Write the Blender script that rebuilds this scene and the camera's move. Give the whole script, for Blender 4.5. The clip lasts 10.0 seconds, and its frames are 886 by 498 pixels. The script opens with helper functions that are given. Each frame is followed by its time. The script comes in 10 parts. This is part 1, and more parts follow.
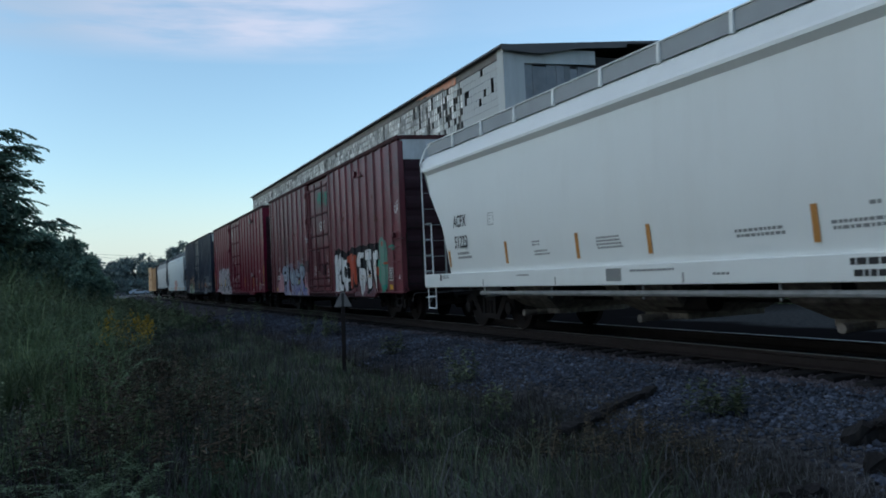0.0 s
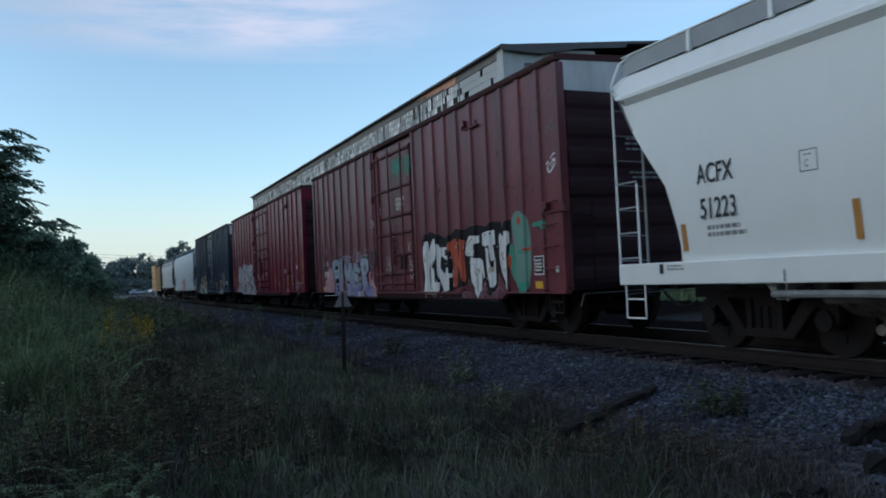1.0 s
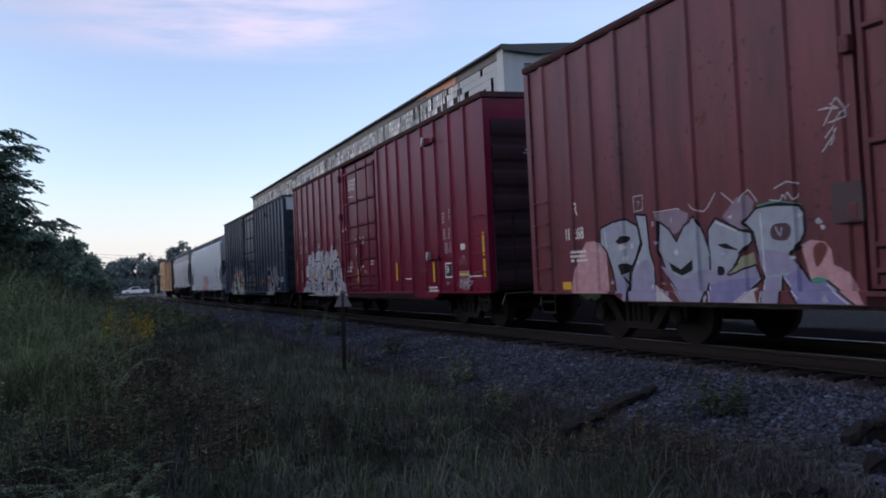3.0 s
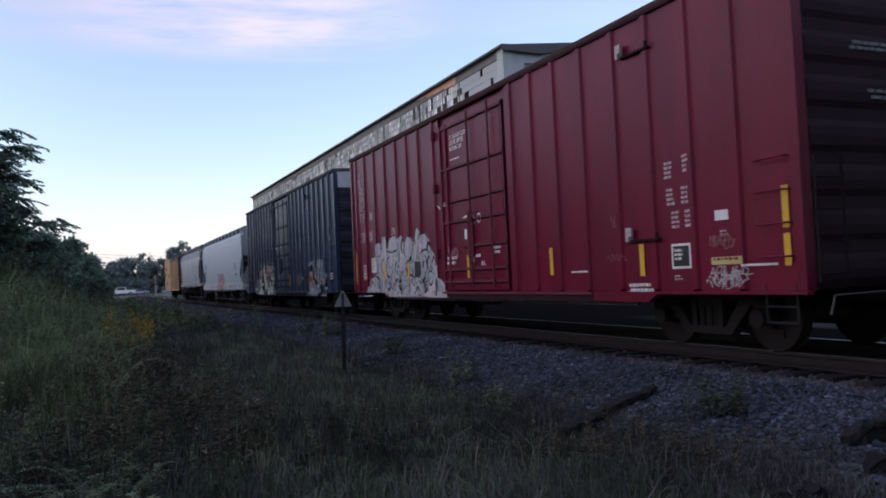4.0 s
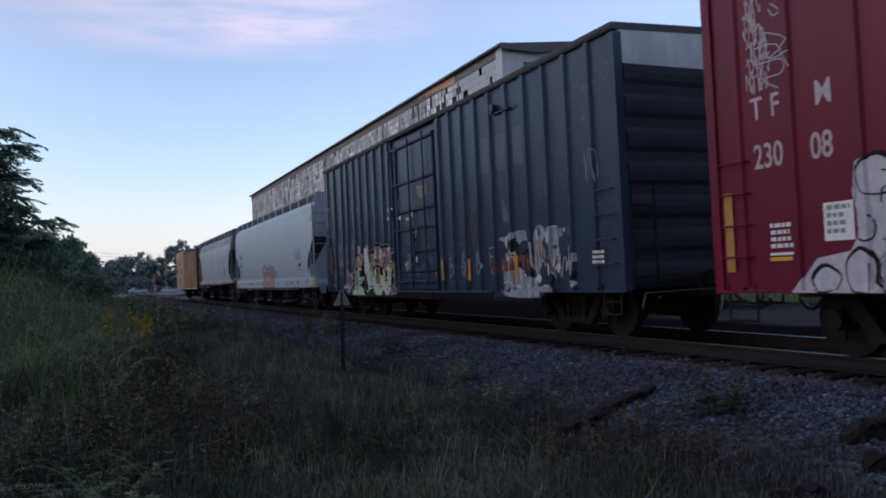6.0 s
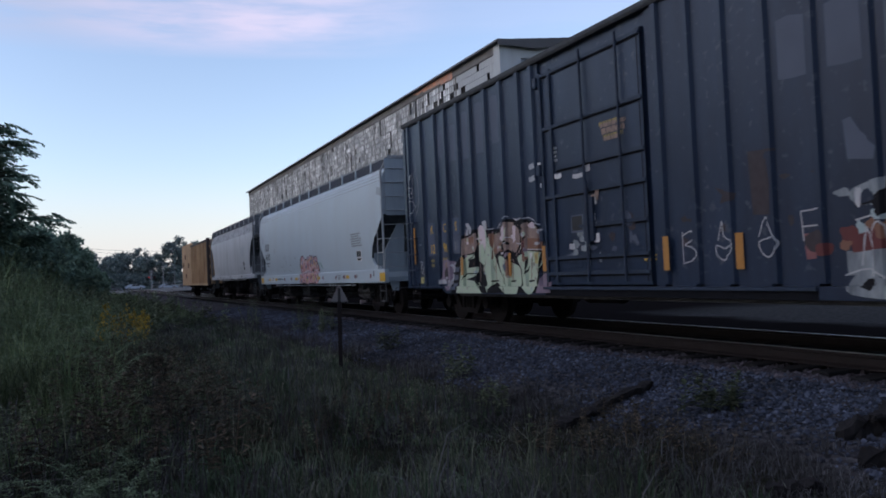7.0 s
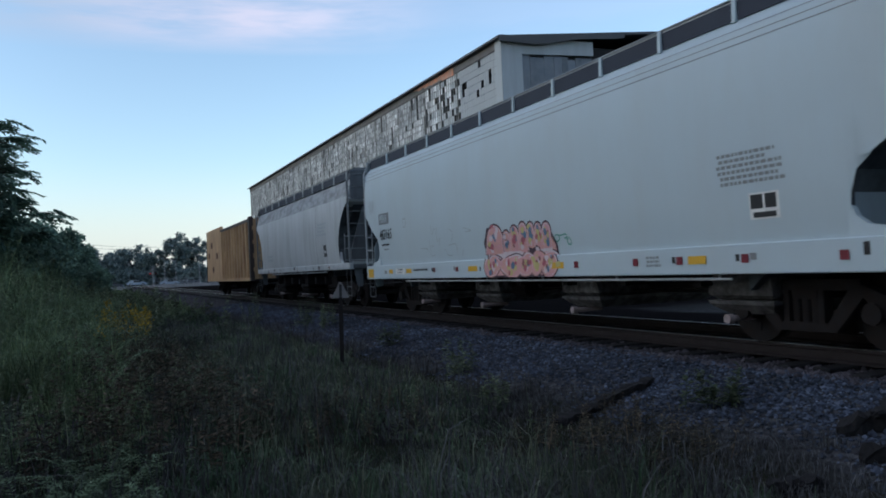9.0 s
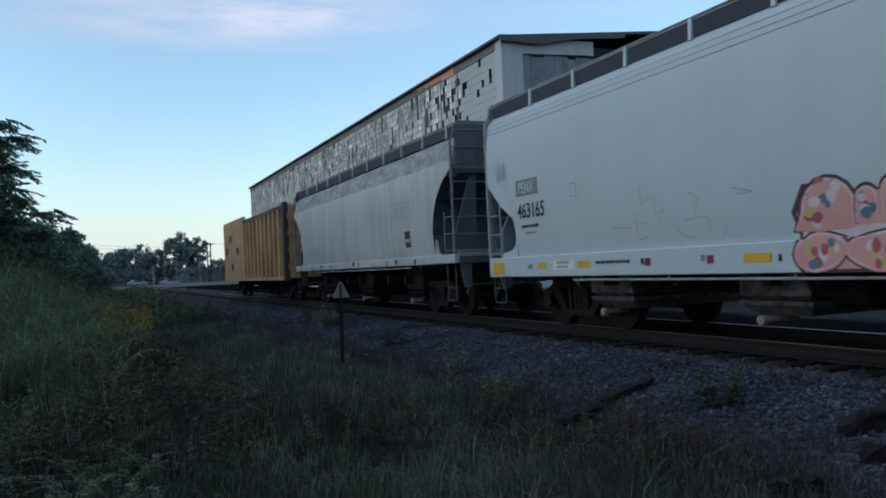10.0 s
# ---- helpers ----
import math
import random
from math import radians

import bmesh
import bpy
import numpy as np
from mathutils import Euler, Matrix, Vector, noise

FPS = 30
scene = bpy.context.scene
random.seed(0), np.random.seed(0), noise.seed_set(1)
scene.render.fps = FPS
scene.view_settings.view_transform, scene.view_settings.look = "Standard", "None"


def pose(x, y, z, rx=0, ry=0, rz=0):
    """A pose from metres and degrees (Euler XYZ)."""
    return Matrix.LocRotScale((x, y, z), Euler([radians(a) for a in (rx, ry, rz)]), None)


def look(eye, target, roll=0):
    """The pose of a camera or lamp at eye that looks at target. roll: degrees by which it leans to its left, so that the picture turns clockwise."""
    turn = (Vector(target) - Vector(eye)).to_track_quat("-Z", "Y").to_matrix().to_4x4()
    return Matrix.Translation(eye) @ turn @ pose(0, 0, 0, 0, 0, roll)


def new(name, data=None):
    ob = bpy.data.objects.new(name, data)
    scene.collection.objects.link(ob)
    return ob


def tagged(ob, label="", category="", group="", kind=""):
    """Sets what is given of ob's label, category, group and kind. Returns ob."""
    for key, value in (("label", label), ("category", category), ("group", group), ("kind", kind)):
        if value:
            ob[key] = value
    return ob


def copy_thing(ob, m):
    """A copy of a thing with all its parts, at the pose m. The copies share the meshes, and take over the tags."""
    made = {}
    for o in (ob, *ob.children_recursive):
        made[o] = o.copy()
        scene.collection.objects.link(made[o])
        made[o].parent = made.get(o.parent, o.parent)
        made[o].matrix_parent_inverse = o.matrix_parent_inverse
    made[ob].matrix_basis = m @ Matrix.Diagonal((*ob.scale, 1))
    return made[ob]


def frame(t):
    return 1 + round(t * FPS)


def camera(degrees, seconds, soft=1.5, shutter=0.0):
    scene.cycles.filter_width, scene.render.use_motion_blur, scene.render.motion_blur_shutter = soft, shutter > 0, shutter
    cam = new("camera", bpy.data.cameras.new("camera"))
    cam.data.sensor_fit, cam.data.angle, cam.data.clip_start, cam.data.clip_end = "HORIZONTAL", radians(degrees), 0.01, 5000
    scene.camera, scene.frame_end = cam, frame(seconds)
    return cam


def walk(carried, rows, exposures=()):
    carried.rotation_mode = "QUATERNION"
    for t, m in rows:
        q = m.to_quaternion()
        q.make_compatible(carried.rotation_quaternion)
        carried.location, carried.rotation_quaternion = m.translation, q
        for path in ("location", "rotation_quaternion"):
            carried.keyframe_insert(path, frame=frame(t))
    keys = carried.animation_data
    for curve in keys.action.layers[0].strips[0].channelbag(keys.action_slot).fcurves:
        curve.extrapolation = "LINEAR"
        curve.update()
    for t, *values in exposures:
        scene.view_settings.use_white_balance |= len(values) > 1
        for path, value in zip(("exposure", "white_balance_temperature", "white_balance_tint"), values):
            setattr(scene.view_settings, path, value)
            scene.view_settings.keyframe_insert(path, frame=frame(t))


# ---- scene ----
# World: x to the right, y along the track away from the eye, z above the rail heads.
EYE = (0.0, 0.0, 1.11)
FOV = 58.5
YAW, PITCH, ROLL = 23.756, 1.929, -2.63


def aim(turn=0.0, tilt=0.0):
    a, b = radians(YAW + turn), radians(PITCH + tilt)
    way = Vector((math.sin(a) * math.cos(b), math.cos(a) * math.cos(b), math.sin(b)))
    return look(EYE, Vector(EYE) + way, ROLL)


cam = camera(FOV, 10.0, soft=1.8, shutter=0.12)
walk(cam, [
    (0.0, aim()), (2.5, aim()), (4.5, aim()), (5.0, aim(-0.03, 0.07)), (5.5, aim(0.0, 0.03)),
    (6.3, aim(0.12, -0.18)), (7.0, aim(0.245, -0.368)), (7.5, aim(0.368, -0.43)), (8.0, aim(0.225, -0.41)),
    (8.5, aim(0.102, -0.593)), (9.0, aim(0.143, -0.634)), (9.5, aim(0.123, -0.655)), (10.0, aim(0.123, -0.655)),
], exposures=[(0.0, 0.0, 5750, -4), (1.0, 0.0, 5730, -2), (1.5, 0.06, 5970, 9), (2.0, 0.18, 6120, 14), (2.5, 0.18, 6170, 18), (4.0, 0.32, 6270, 19), (4.5, 0.46, 6420, 20), (4.7, 0.50, 6440, 20), (5.0, 0.18, 6070, 20), (5.5, 0.12, 6120, 19), (7.0, 0.1, 6120, 16), (7.5, 0.1, 6120, 15), (8.5, 0.1, 5970, 10), (9.0, 0.1, 5890, 3), (10.0, 0.1, 5850, -2)])

# ---- sky and light ----
SUN_AZIMUTH, SUN_HEIGHT = radians(285), radians(28.0)
world = bpy.data.worlds.new("dusk_sky")
scene.world = world
world.use_nodes = True
wn, wl = world.node_tree.nodes, world.node_tree.links
wn.clear()
sky = wn.new("ShaderNodeTexSky")
sky.sky_type, sky.sun_disc = "NISHITA", False
sky.sun_elevation, sky.sun_rotation = SUN_HEIGHT, SUN_AZIMUTH
sky.air_density, sky.dust_density, sky.ozone_density = 1.0, 1.0, 0.9
coord = wn.new("ShaderNodeTexCoord")
stretch = wn.new("ShaderNodeMapping")
stretch.inputs["Scale"].default_value = (3.0, 3.0, 21.0)
stretch.inputs["Location"].default_value = (1.35, 0.9, 0.35)
puffs = wn.new("ShaderNodeTexNoise")
puffs.inputs["Scale"].default_value, puffs.inputs["Detail"].default_value = 1.7, 6.0
puffs.inputs["Roughness"].default_value = 0.55
ramp = wn.new("ShaderNodeValToRGB")
ramp.color_ramp.elements[0].position, ramp.color_ramp.elements[1].position = 0.30, 0.56
split = wn.new("ShaderNodeSeparateXYZ")
high = wn.new("ShaderNodeMapRange")
high.inputs["From Min"].default_value, high.inputs["From Max"].default_value = 0.262, 0.296
thick = wn.new("ShaderNodeMath")
thick.operation = "MULTIPLY"
cloud = wn.new("ShaderNodeMix")
cloud.data_type = "RGBA"
glow = wn.new("ShaderNodeBackground")
glow.inputs["Strength"].default_value = 0.178
out = wn.new("ShaderNodeOutputWorld")
wl.new(coord.outputs["Generated"], stretch.inputs["Vector"])
wl.new(stretch.outputs["Vector"], puffs.inputs["Vector"])
wl.new(puffs.outputs["Fac"], ramp.inputs["Fac"])
wl.new(coord.outputs["Generated"], split.inputs["Vector"])
wl.new(split.outputs["Z"], high.inputs["Value"])
wl.new(ramp.outputs["Color"], thick.inputs[0])
wl.new(high.outputs["Result"], thick.inputs[1])
near_bank = wn.new("ShaderNodeMapRange")
near_bank.interpolation_type = "SMOOTHSTEP"
near_bank.inputs["From Min"].default_value, near_bank.inputs["From Max"].default_value = 0.20, 0.42
near_bank.inputs["To Min"].default_value, near_bank.inputs["To Max"].default_value = 0.66, 0.08
shade = wn.new("ShaderNodeMapRange")
shade.interpolation_type = "SMOOTHSTEP"
shade.inputs["From Min"].default_value, shade.inputs["From Max"].default_value = -0.06, 0.10
tone = wn.new("ShaderNodeMix")
tone.data_type = "RGBA"
tone.inputs["A"].default_value, tone.inputs["B"].default_value = (2.9, 3.1, 3.9, 1), (4.6, 3.9, 4.5, 1)
wl.new(split.outputs["X"], shade.inputs["Value"])
wl.new(shade.outputs["Result"], tone.inputs["Factor"])
wl.new(tone.outputs["Result"], cloud.inputs["B"])
cover = wn.new("ShaderNodeMath")
cover.operation = "MULTIPLY"
wl.new(split.outputs["X"], near_bank.inputs["Value"])
wl.new(near_bank.outputs["Result"], cover.inputs[0])
wl.new(thick.outputs["Value"], cover.inputs[1])
wl.new(cover.outputs["Value"], cloud.inputs["Factor"])
wl.new(sky.outputs["Color"], cloud.inputs["A"])
haze = wn.new("ShaderNodeMapRange")
haze.interpolation_type = "SMOOTHSTEP"
haze.inputs["From Min"].default_value, haze.inputs["From Max"].default_value = 0.0, 0.15
haze.inputs["To Min"].default_value, haze.inputs["To Max"].default_value = 0.75, 0.06
wl.new(split.outputs["Z"], haze.inputs["Value"])
low_sky = wn.new("ShaderNodeMix")
low_sky.data_type = "RGBA"
low_sky.inputs["B"].default_value = (4.5, 4.3, 4.2, 1)
wl.new(haze.outputs["Result"], low_sky.inputs["Factor"])
wl.new(cloud.outputs["Result"], low_sky.inputs["A"])
dusk = wn.new("ShaderNodeVectorMath")
dusk.operation = "DOT_PRODUCT"
dusk.inputs[1].default_value = (0.87, 0.5, 0.0)
wl.new(coord.outputs["Generated"], dusk.inputs[0])
west = wn.new("ShaderNodeMapRange")
west.interpolation_type = "SMOOTHSTEP"
west.inputs["From Min"].default_value, west.inputs["From Max"].default_value = 0.45, 1.0
west.inputs["To Min"].default_value, west.inputs["To Max"].default_value = 1.0, 1.32
wl.new(dusk.outputs["Value"], west.inputs["Value"])
lift = wn.new("ShaderNodeVectorMath")
lift.operation = "SCALE"
wl.new(low_sky.outputs["Result"], lift.inputs[0])
wl.new(west.outputs["Result"], lift.inputs["Scale"])
wl.new(lift.outputs["Vector"], glow.inputs["Color"])
wl.new(glow.outputs["Background"], out.inputs["Surface"])

lamp = bpy.data.lights.new("sun", "SUN")
lamp.energy, lamp.angle, lamp.color = 0.06, radians(30), (1.0, 0.86, 0.74)
sun = new("sun", lamp)
sun.matrix_world = look((math.sin(SUN_AZIMUTH) * 90, math.cos(SUN_AZIMUTH) * 90, 56), (0, 0, 2))


# ---- materials ----
def surface(name, col, rough=0.6, metal=0.0, var=0.25, scale=2.5, dirt=None, amount=0.0, streak=1.0,
            bump=0.15, grain=60.0, each=0.0, coat=0.0, patch=0.62, gloss=0.4, flecks=None):
    """A painted or raw surface: soft colour drift, dirt in patches or runs, fine relief."""
    m = bpy.data.materials.new(name)
    m.use_nodes = True
    nt = m.node_tree
    n, l = nt.nodes, nt.links
    b = n["Principled BSDF"]
    b.inputs["Roughness"].default_value, b.inputs["Metallic"].default_value = rough, metal
    b.inputs["Coat Weight"].default_value = coat
    b.inputs["Specular IOR Level"].default_value = gloss
    tc = n.new("ShaderNodeTexCoord")
    big = n.new("ShaderNodeTexNoise")
    big.inputs["Scale"].default_value, big.inputs["Detail"].default_value = scale, 5.0
    l.new(tc.outputs["Object"], big.inputs["Vector"])
    mix = n.new("ShaderNodeMix")
    mix.data_type = "RGBA"
    mix.inputs["A"].default_value = (*[c * (1 - var) for c in col], 1)
    mix.inputs["B"].default_value = (*[min(1, c * (1 + var)) for c in col], 1)
    l.new(big.outputs["Fac"], mix.inputs["Factor"])
    colour = mix.outputs["Result"]
    if each:
        info = n.new("ShaderNodeObjectInfo")
        hsv = n.new("ShaderNodeHueSaturation")
        rng = n.new("ShaderNodeMapRange")
        rng.inputs["To Min"].default_value, rng.inputs["To Max"].default_value = 1 - each, 1 + each
        l.new(info.outputs["Random"], rng.inputs["Value"])
        l.new(rng.outputs["Result"], hsv.inputs["Value"])
        l.new(colour, hsv.inputs["Color"])
        colour = hsv.outputs["Color"]
    if dirt:
        mp = n.new("ShaderNodeMapping")
        mp.inputs["Scale"].default_value = (1.0, 1.0, 1.0 / streak)
        l.new(tc.outputs["Object"], mp.inputs["Vector"])
        runs = n.new("ShaderNodeTexNoise")
        runs.inputs["Scale"].default_value, runs.inputs["Detail"].default_value = scale * 2.3, 8.0
        runs.inputs["Roughness"].default_value = 0.65
        l.new(mp.outputs["Vector"], runs.inputs["Vector"])
        cr = n.new("ShaderNodeValToRGB")
        cr.color_ramp.elements[0].position, cr.color_ramp.elements[1].position = patch - 0.2, patch + 0.12
        cr.color_ramp.elements[0].color, cr.color_ramp.elements[1].color = (0, 0, 0, 1), (amount, amount, amount, 1)
        l.new(runs.outputs["Fac"], cr.inputs["Fac"])
        m2 = n.new("ShaderNodeMix")
        m2.data_type = "RGBA"
        m2.inputs["B"].default_value = (*dirt, 1)
        l.new(cr.outputs["Color"], m2.inputs["Factor"])
        l.new(colour, m2.inputs["A"])
        colour = m2.outputs["Result"]
        rr = n.new("ShaderNodeMapRange")
        rr.inputs["To Min"].default_value, rr.inputs["To Max"].default_value = rough, min(1, rough + 0.14)
        l.new(runs.outputs["Fac"], rr.inputs["Value"])
        l.new(rr.outputs["Result"], b.inputs["Roughness"])
    if flecks:
        # small chips and scuffs, thicker in some places than in others
        tiny = n.new("ShaderNodeTexNoise")
        tiny.inputs["Scale"].default_value, tiny.inputs["Detail"].default_value = 9.0, 6.0
        l.new(tc.outputs["Object"], tiny.inputs["Vector"])
        wide = n.new("ShaderNodeTexNoise")
        wide.inputs["Scale"].default_value = 0.7
        l.new(tc.outputs["Object"], wide.inputs["Vector"])
        both = n.new("ShaderNodeMath")
        both.operation = "MULTIPLY_ADD"
        both.inputs[1].default_value = 0.35
        l.new(wide.outputs["Fac"], both.inputs[0])
        l.new(tiny.outputs["Fac"], both.inputs[2])
        fr = n.new("ShaderNodeMapRange")
        fr.inputs["From Min"].default_value, fr.inputs["From Max"].default_value = 0.80, 0.88
        fr.inputs["To Max"].default_value = 0.75
        l.new(both.outputs["Value"], fr.inputs["Value"])
        m3 = n.new("ShaderNodeMix")
        m3.data_type = "RGBA"
        m3.inputs["B"].default_value = (*flecks, 1)
        l.new(fr.outputs["Result"], m3.inputs["Factor"])
        l.new(colour, m3.inputs["A"])
        colour = m3.outputs["Result"]
    l.new(colour, b.inputs["Base Color"])
    if bump:
        fine = n.new("ShaderNodeTexNoise")
        fine.inputs["Scale"].default_value, fine.inputs["Detail"].default_value = grain, 3.0
        l.new(tc.outputs["Object"], fine.inputs["Vector"])
        bp = n.new("ShaderNodeBump")
        bp.inputs["Strength"].default_value, bp.inputs["Distance"].default_value = bump, 0.02
        l.new(fine.outputs["Fac"], bp.inputs["Height"])
        l.new(bp.outputs["Normal"], b.inputs["Normal"])
    return m


RUST = (0.026, 0.019, 0.017)
SOOT = (0.025, 0.022, 0.022)
brown_red = surface("brown_red_paint", (0.160, 0.040, 0.052), 0.30, var=0.28, scale=0.8, dirt=(0.06, 0.024, 0.030), amount=0.85, streak=6, patch=0.57, flecks=(0.035, 0.016, 0.018), gloss=0.30)
bright_red = surface("red_paint", (0.150, 0.007, 0.029), 0.27, var=0.22, scale=0.8, dirt=(0.075, 0.006, 0.020), amount=0.7, streak=6, patch=0.6, flecks=(0.06, 0.02, 0.025), gloss=0.22)
slate_blue = surface("slate_blue_paint", (0.024, 0.039, 0.072), 0.27, var=0.35, scale=0.8, dirt=(0.013, 0.021, 0.042), amount=0.75, streak=6, patch=0.56, flecks=(0.075, 0.085, 0.11), gloss=0.30)
white_paint = surface("white_paint", (0.74, 0.76, 0.76), 0.38, var=0.05, scale=0.7, dirt=(0.56, 0.55, 0.52), amount=0.2, streak=4, bump=0.05, patch=0.66)
grey_paint = surface("pale_grey_paint", (0.455, 0.53, 0.575), 0.42, var=0.07, scale=0.5, dirt=(0.40, 0.39, 0.36), amount=0.22, streak=3, bump=0.05)
worn_grey = surface("weathered_grey_paint", (0.43, 0.45, 0.46), 0.6, var=0.12, scale=0.9, dirt=(0.20, 0.19, 0.185), amount=0.5, streak=6, patch=0.64)
grimy_roof = surface("grimy_roof_paint", (0.17, 0.17, 0.17), 0.75, var=0.4, scale=1.5, dirt=(0.06, 0.055, 0.05), amount=0.8, streak=4, patch=0.52)
worn_top = surface("smudged_grey_roof_paint", (0.33, 0.345, 0.355), 0.65, var=0.2, scale=0.8, dirt=(0.075, 0.072, 0.07), amount=0.8, streak=0.4, patch=0.60)
ochre = surface("ochre_paint", (0.50, 0.33, 0.17), 0.7, var=0.22, scale=0.8, dirt=(0.20, 0.10, 0.06), amount=0.75, streak=4, patch=0.57)
dark_steel = surface("sooty_steel", (0.021, 0.020, 0.0215), 0.7, 0.2, var=0.4, scale=4, dirt=RUST, amount=0.8, patch=0.58, gloss=0.1)
grey_steel = surface("galvanised_steel", (0.33, 0.34, 0.35), 0.5, 0.5, var=0.2, scale=3)
rail_steel = surface("rusty_rail", (0.034, 0.029, 0.030), 0.6, 0.4, var=0.3, scale=5, dirt=(0.03, 0.023, 0.022), amount=0.8, gloss=0.1)
rail_shine = surface("polished_rail_head", (0.30, 0.285, 0.28), 0.36, 1.0, var=0.1, scale=8, bump=0.03)
old_wood = surface("creosoted_wood", (0.020, 0.0195, 0.021), 0.85, var=0.4, scale=6, dirt=(0.016, 0.0145, 0.015), amount=0.8, bump=0.5, grain=25, each=0.35, gloss=0.1)
black_paint = surface("black_paint", (0.018, 0.018, 0.02), 0.55, var=0.2)
white_mark = surface("white_lettering", (0.72, 0.72, 0.70), 0.6, var=0.1, scale=9, dirt=(0.35, 0.2, 0.18), amount=0.5, patch=0.68)
black_mark = surface("black_lettering", (0.02, 0.02, 0.022), 0.55, var=0.1)
grey_mark = surface("faded_grey_lettering", (0.22, 0.225, 0.23), 0.6, var=0.1)
yellow_mark = surface("yellow_reflector", (0.62, 0.36, 0.03), 0.5, var=0.15, scale=8)
amber_mark = surface("amber_reflector", (0.42, 0.20, 0.05), 0.5, var=0.2, scale=8)
red_mark = surface("dark_red_reflector", (0.16, 0.018, 0.03), 0.45, var=0.15)
spray_white = surface("white_spray_paint", (0.66, 0.67, 0.67), 0.6, var=0.1, scale=4, dirt=(0.36, 0.33, 0.33), amount=0.6, streak=3)
spray_black = surface("black_spray_paint", (0.012, 0.012, 0.015), 0.7, var=0.25, scale=4, gloss=0.15)
spray_orange = surface("orange_spray_paint", (0.35, 0.062, 0.028), 0.6, var=0.2, scale=4)
spray_green = surface("grey_green_spray_paint", (0.14, 0.23, 0.20), 0.6, var=0.25, scale=3, dirt=(0.09, 0.30, 0.18), amount=0.6)
spray_teal = surface("teal_spray_paint", (0.05, 0.24, 0.17), 0.6, var=0.2, scale=4)
spray_violet = surface("violet_spray_paint", (0.17, 0.165, 0.34), 0.6, var=0.25, scale=4, dirt=(0.30, 0.28, 0.42), amount=0.6, patch=0.6)
spray_pink = surface("pink_spray_paint", (0.42, 0.22, 0.25), 0.6, var=0.15, scale=4, dirt=(0.6, 0.42, 0.4), amount=0.6)
spray_coral = surface("coral_spray_paint", (0.56, 0.29, 0.31), 0.6, var=0.15, scale=4, dirt=(0.55, 0.36, 0.16), amount=0.6, patch=0.64)
spray_mint = surface("pale_green_spray_paint", (0.42, 0.52, 0.38), 0.6, var=0.15, scale=3, dirt=(0.5, 0.5, 0.44), amount=0.7)
faded_white = surface("faded_white_lettering", (0.46, 0.41, 0.42), 0.65, var=0.2, scale=9, dirt=(0.25, 0.12, 0.13), amount=0.6, patch=0.6)
spray_chalk = surface("chalky_white_spray", (0.50, 0.48, 0.51), 0.6, var=0.15, scale=4, dirt=(0.34, 0.32, 0.36), amount=0.7, patch=0.56)
spray_lilac = surface("faded_lilac_spray", (0.22, 0.17, 0.22), 0.65, var=0.25, scale=5)
spray_grey = surface("grey_spray_paint", (0.30, 0.28, 0.24), 0.65, var=0.2)
spray_mist = surface("misty_grey_spray", (0.36, 0.36, 0.38), 0.6, var=0.35, scale=5, dirt=(0.56, 0.56, 0.58), amount=0.8, patch=0.56)
spray_mist_blue = surface("misty_blue_grey_spray", (0.34, 0.42, 0.44), 0.6, var=0.25, scale=5)
spray_blush = surface("pale_blush_spray", (0.56, 0.44, 0.48), 0.6, var=0.2, scale=5, dirt=(0.6, 0.58, 0.6), amount=0.7, patch=0.55)
spray_yellow = surface("pale_yellow_spray", (0.46, 0.40, 0.16), 0.6, var=0.2, scale=5)
spray_fade = surface("thin_white_spray", (0.42, 0.42, 0.44), 0.65, var=0.3, scale=7)
spray_fade_red = surface("thin_pink_spray", (0.24, 0.10, 0.10), 0.65, var=0.3, scale=7)
spray_taupe = surface("taupe_spray_paint", (0.31, 0.225, 0.19), 0.6, var=0.25, scale=3, dirt=(0.13, 0.09, 0.09), amount=0.7, patch=0.56)
spray_oxblood = surface("dark_red_spray", (0.12, 0.03, 0.03), 0.6, var=0.25, scale=4)
spray_mauve = surface("mauve_spray_paint", (0.23, 0.22, 0.34), 0.6, var=0.3, scale=4, dirt=(0.30, 0.30, 0.40), amount=0.6, patch=0.56)
spray_olive = surface("olive_spray_paint", (0.24, 0.25, 0.16), 0.6, var=0.25, scale=5)
spray_grey_blue = surface("thin_grey_blue_spray", (0.25, 0.27, 0.32), 0.6, var=0.3, scale=5)
spray_scarlet = surface("scarlet_spray_paint", (0.36, 0.09, 0.12), 0.6, var=0.25, scale=5)
spray_blue = surface("dull_blue_spray_paint", (0.10, 0.16, 0.25), 0.6, var=0.25, scale=5)
spray_plum = surface("dark_plum_spray_paint", (0.055, 0.028, 0.042), 0.6, var=0.25, scale=4)
scuff_tan = surface("tan_scuffed_primer", (0.36, 0.28, 0.19), 0.75, var=0.4, scale=8)
seam_teal = surface("rubbed_teal_spray", (0.10, 0.115, 0.115), 0.65, var=0.3, scale=7)
rail_dim = surface("dark_grey_ladder_paint", (0.15, 0.16, 0.17), 0.6, var=0.15)
rail_grey = surface("grey_ladder_paint", (0.30, 0.325, 0.345), 0.5, var=0.12, dirt=(0.16, 0.16, 0.16), amount=0.5)
# near-black tones that paint shade along bars, stiles and recesses
shade_maroon = surface("dark_maroon_shade", (0.022, 0.010, 0.012), 0.85, var=0.35, scale=6, gloss=0.1)
shade_slate = surface("dark_slate_shade", (0.010, 0.011, 0.015), 0.85, var=0.35, scale=6, gloss=0.1)
lever_steel = surface("dull_lever_steel", (0.085, 0.085, 0.09), 0.5, 0.4, var=0.2)
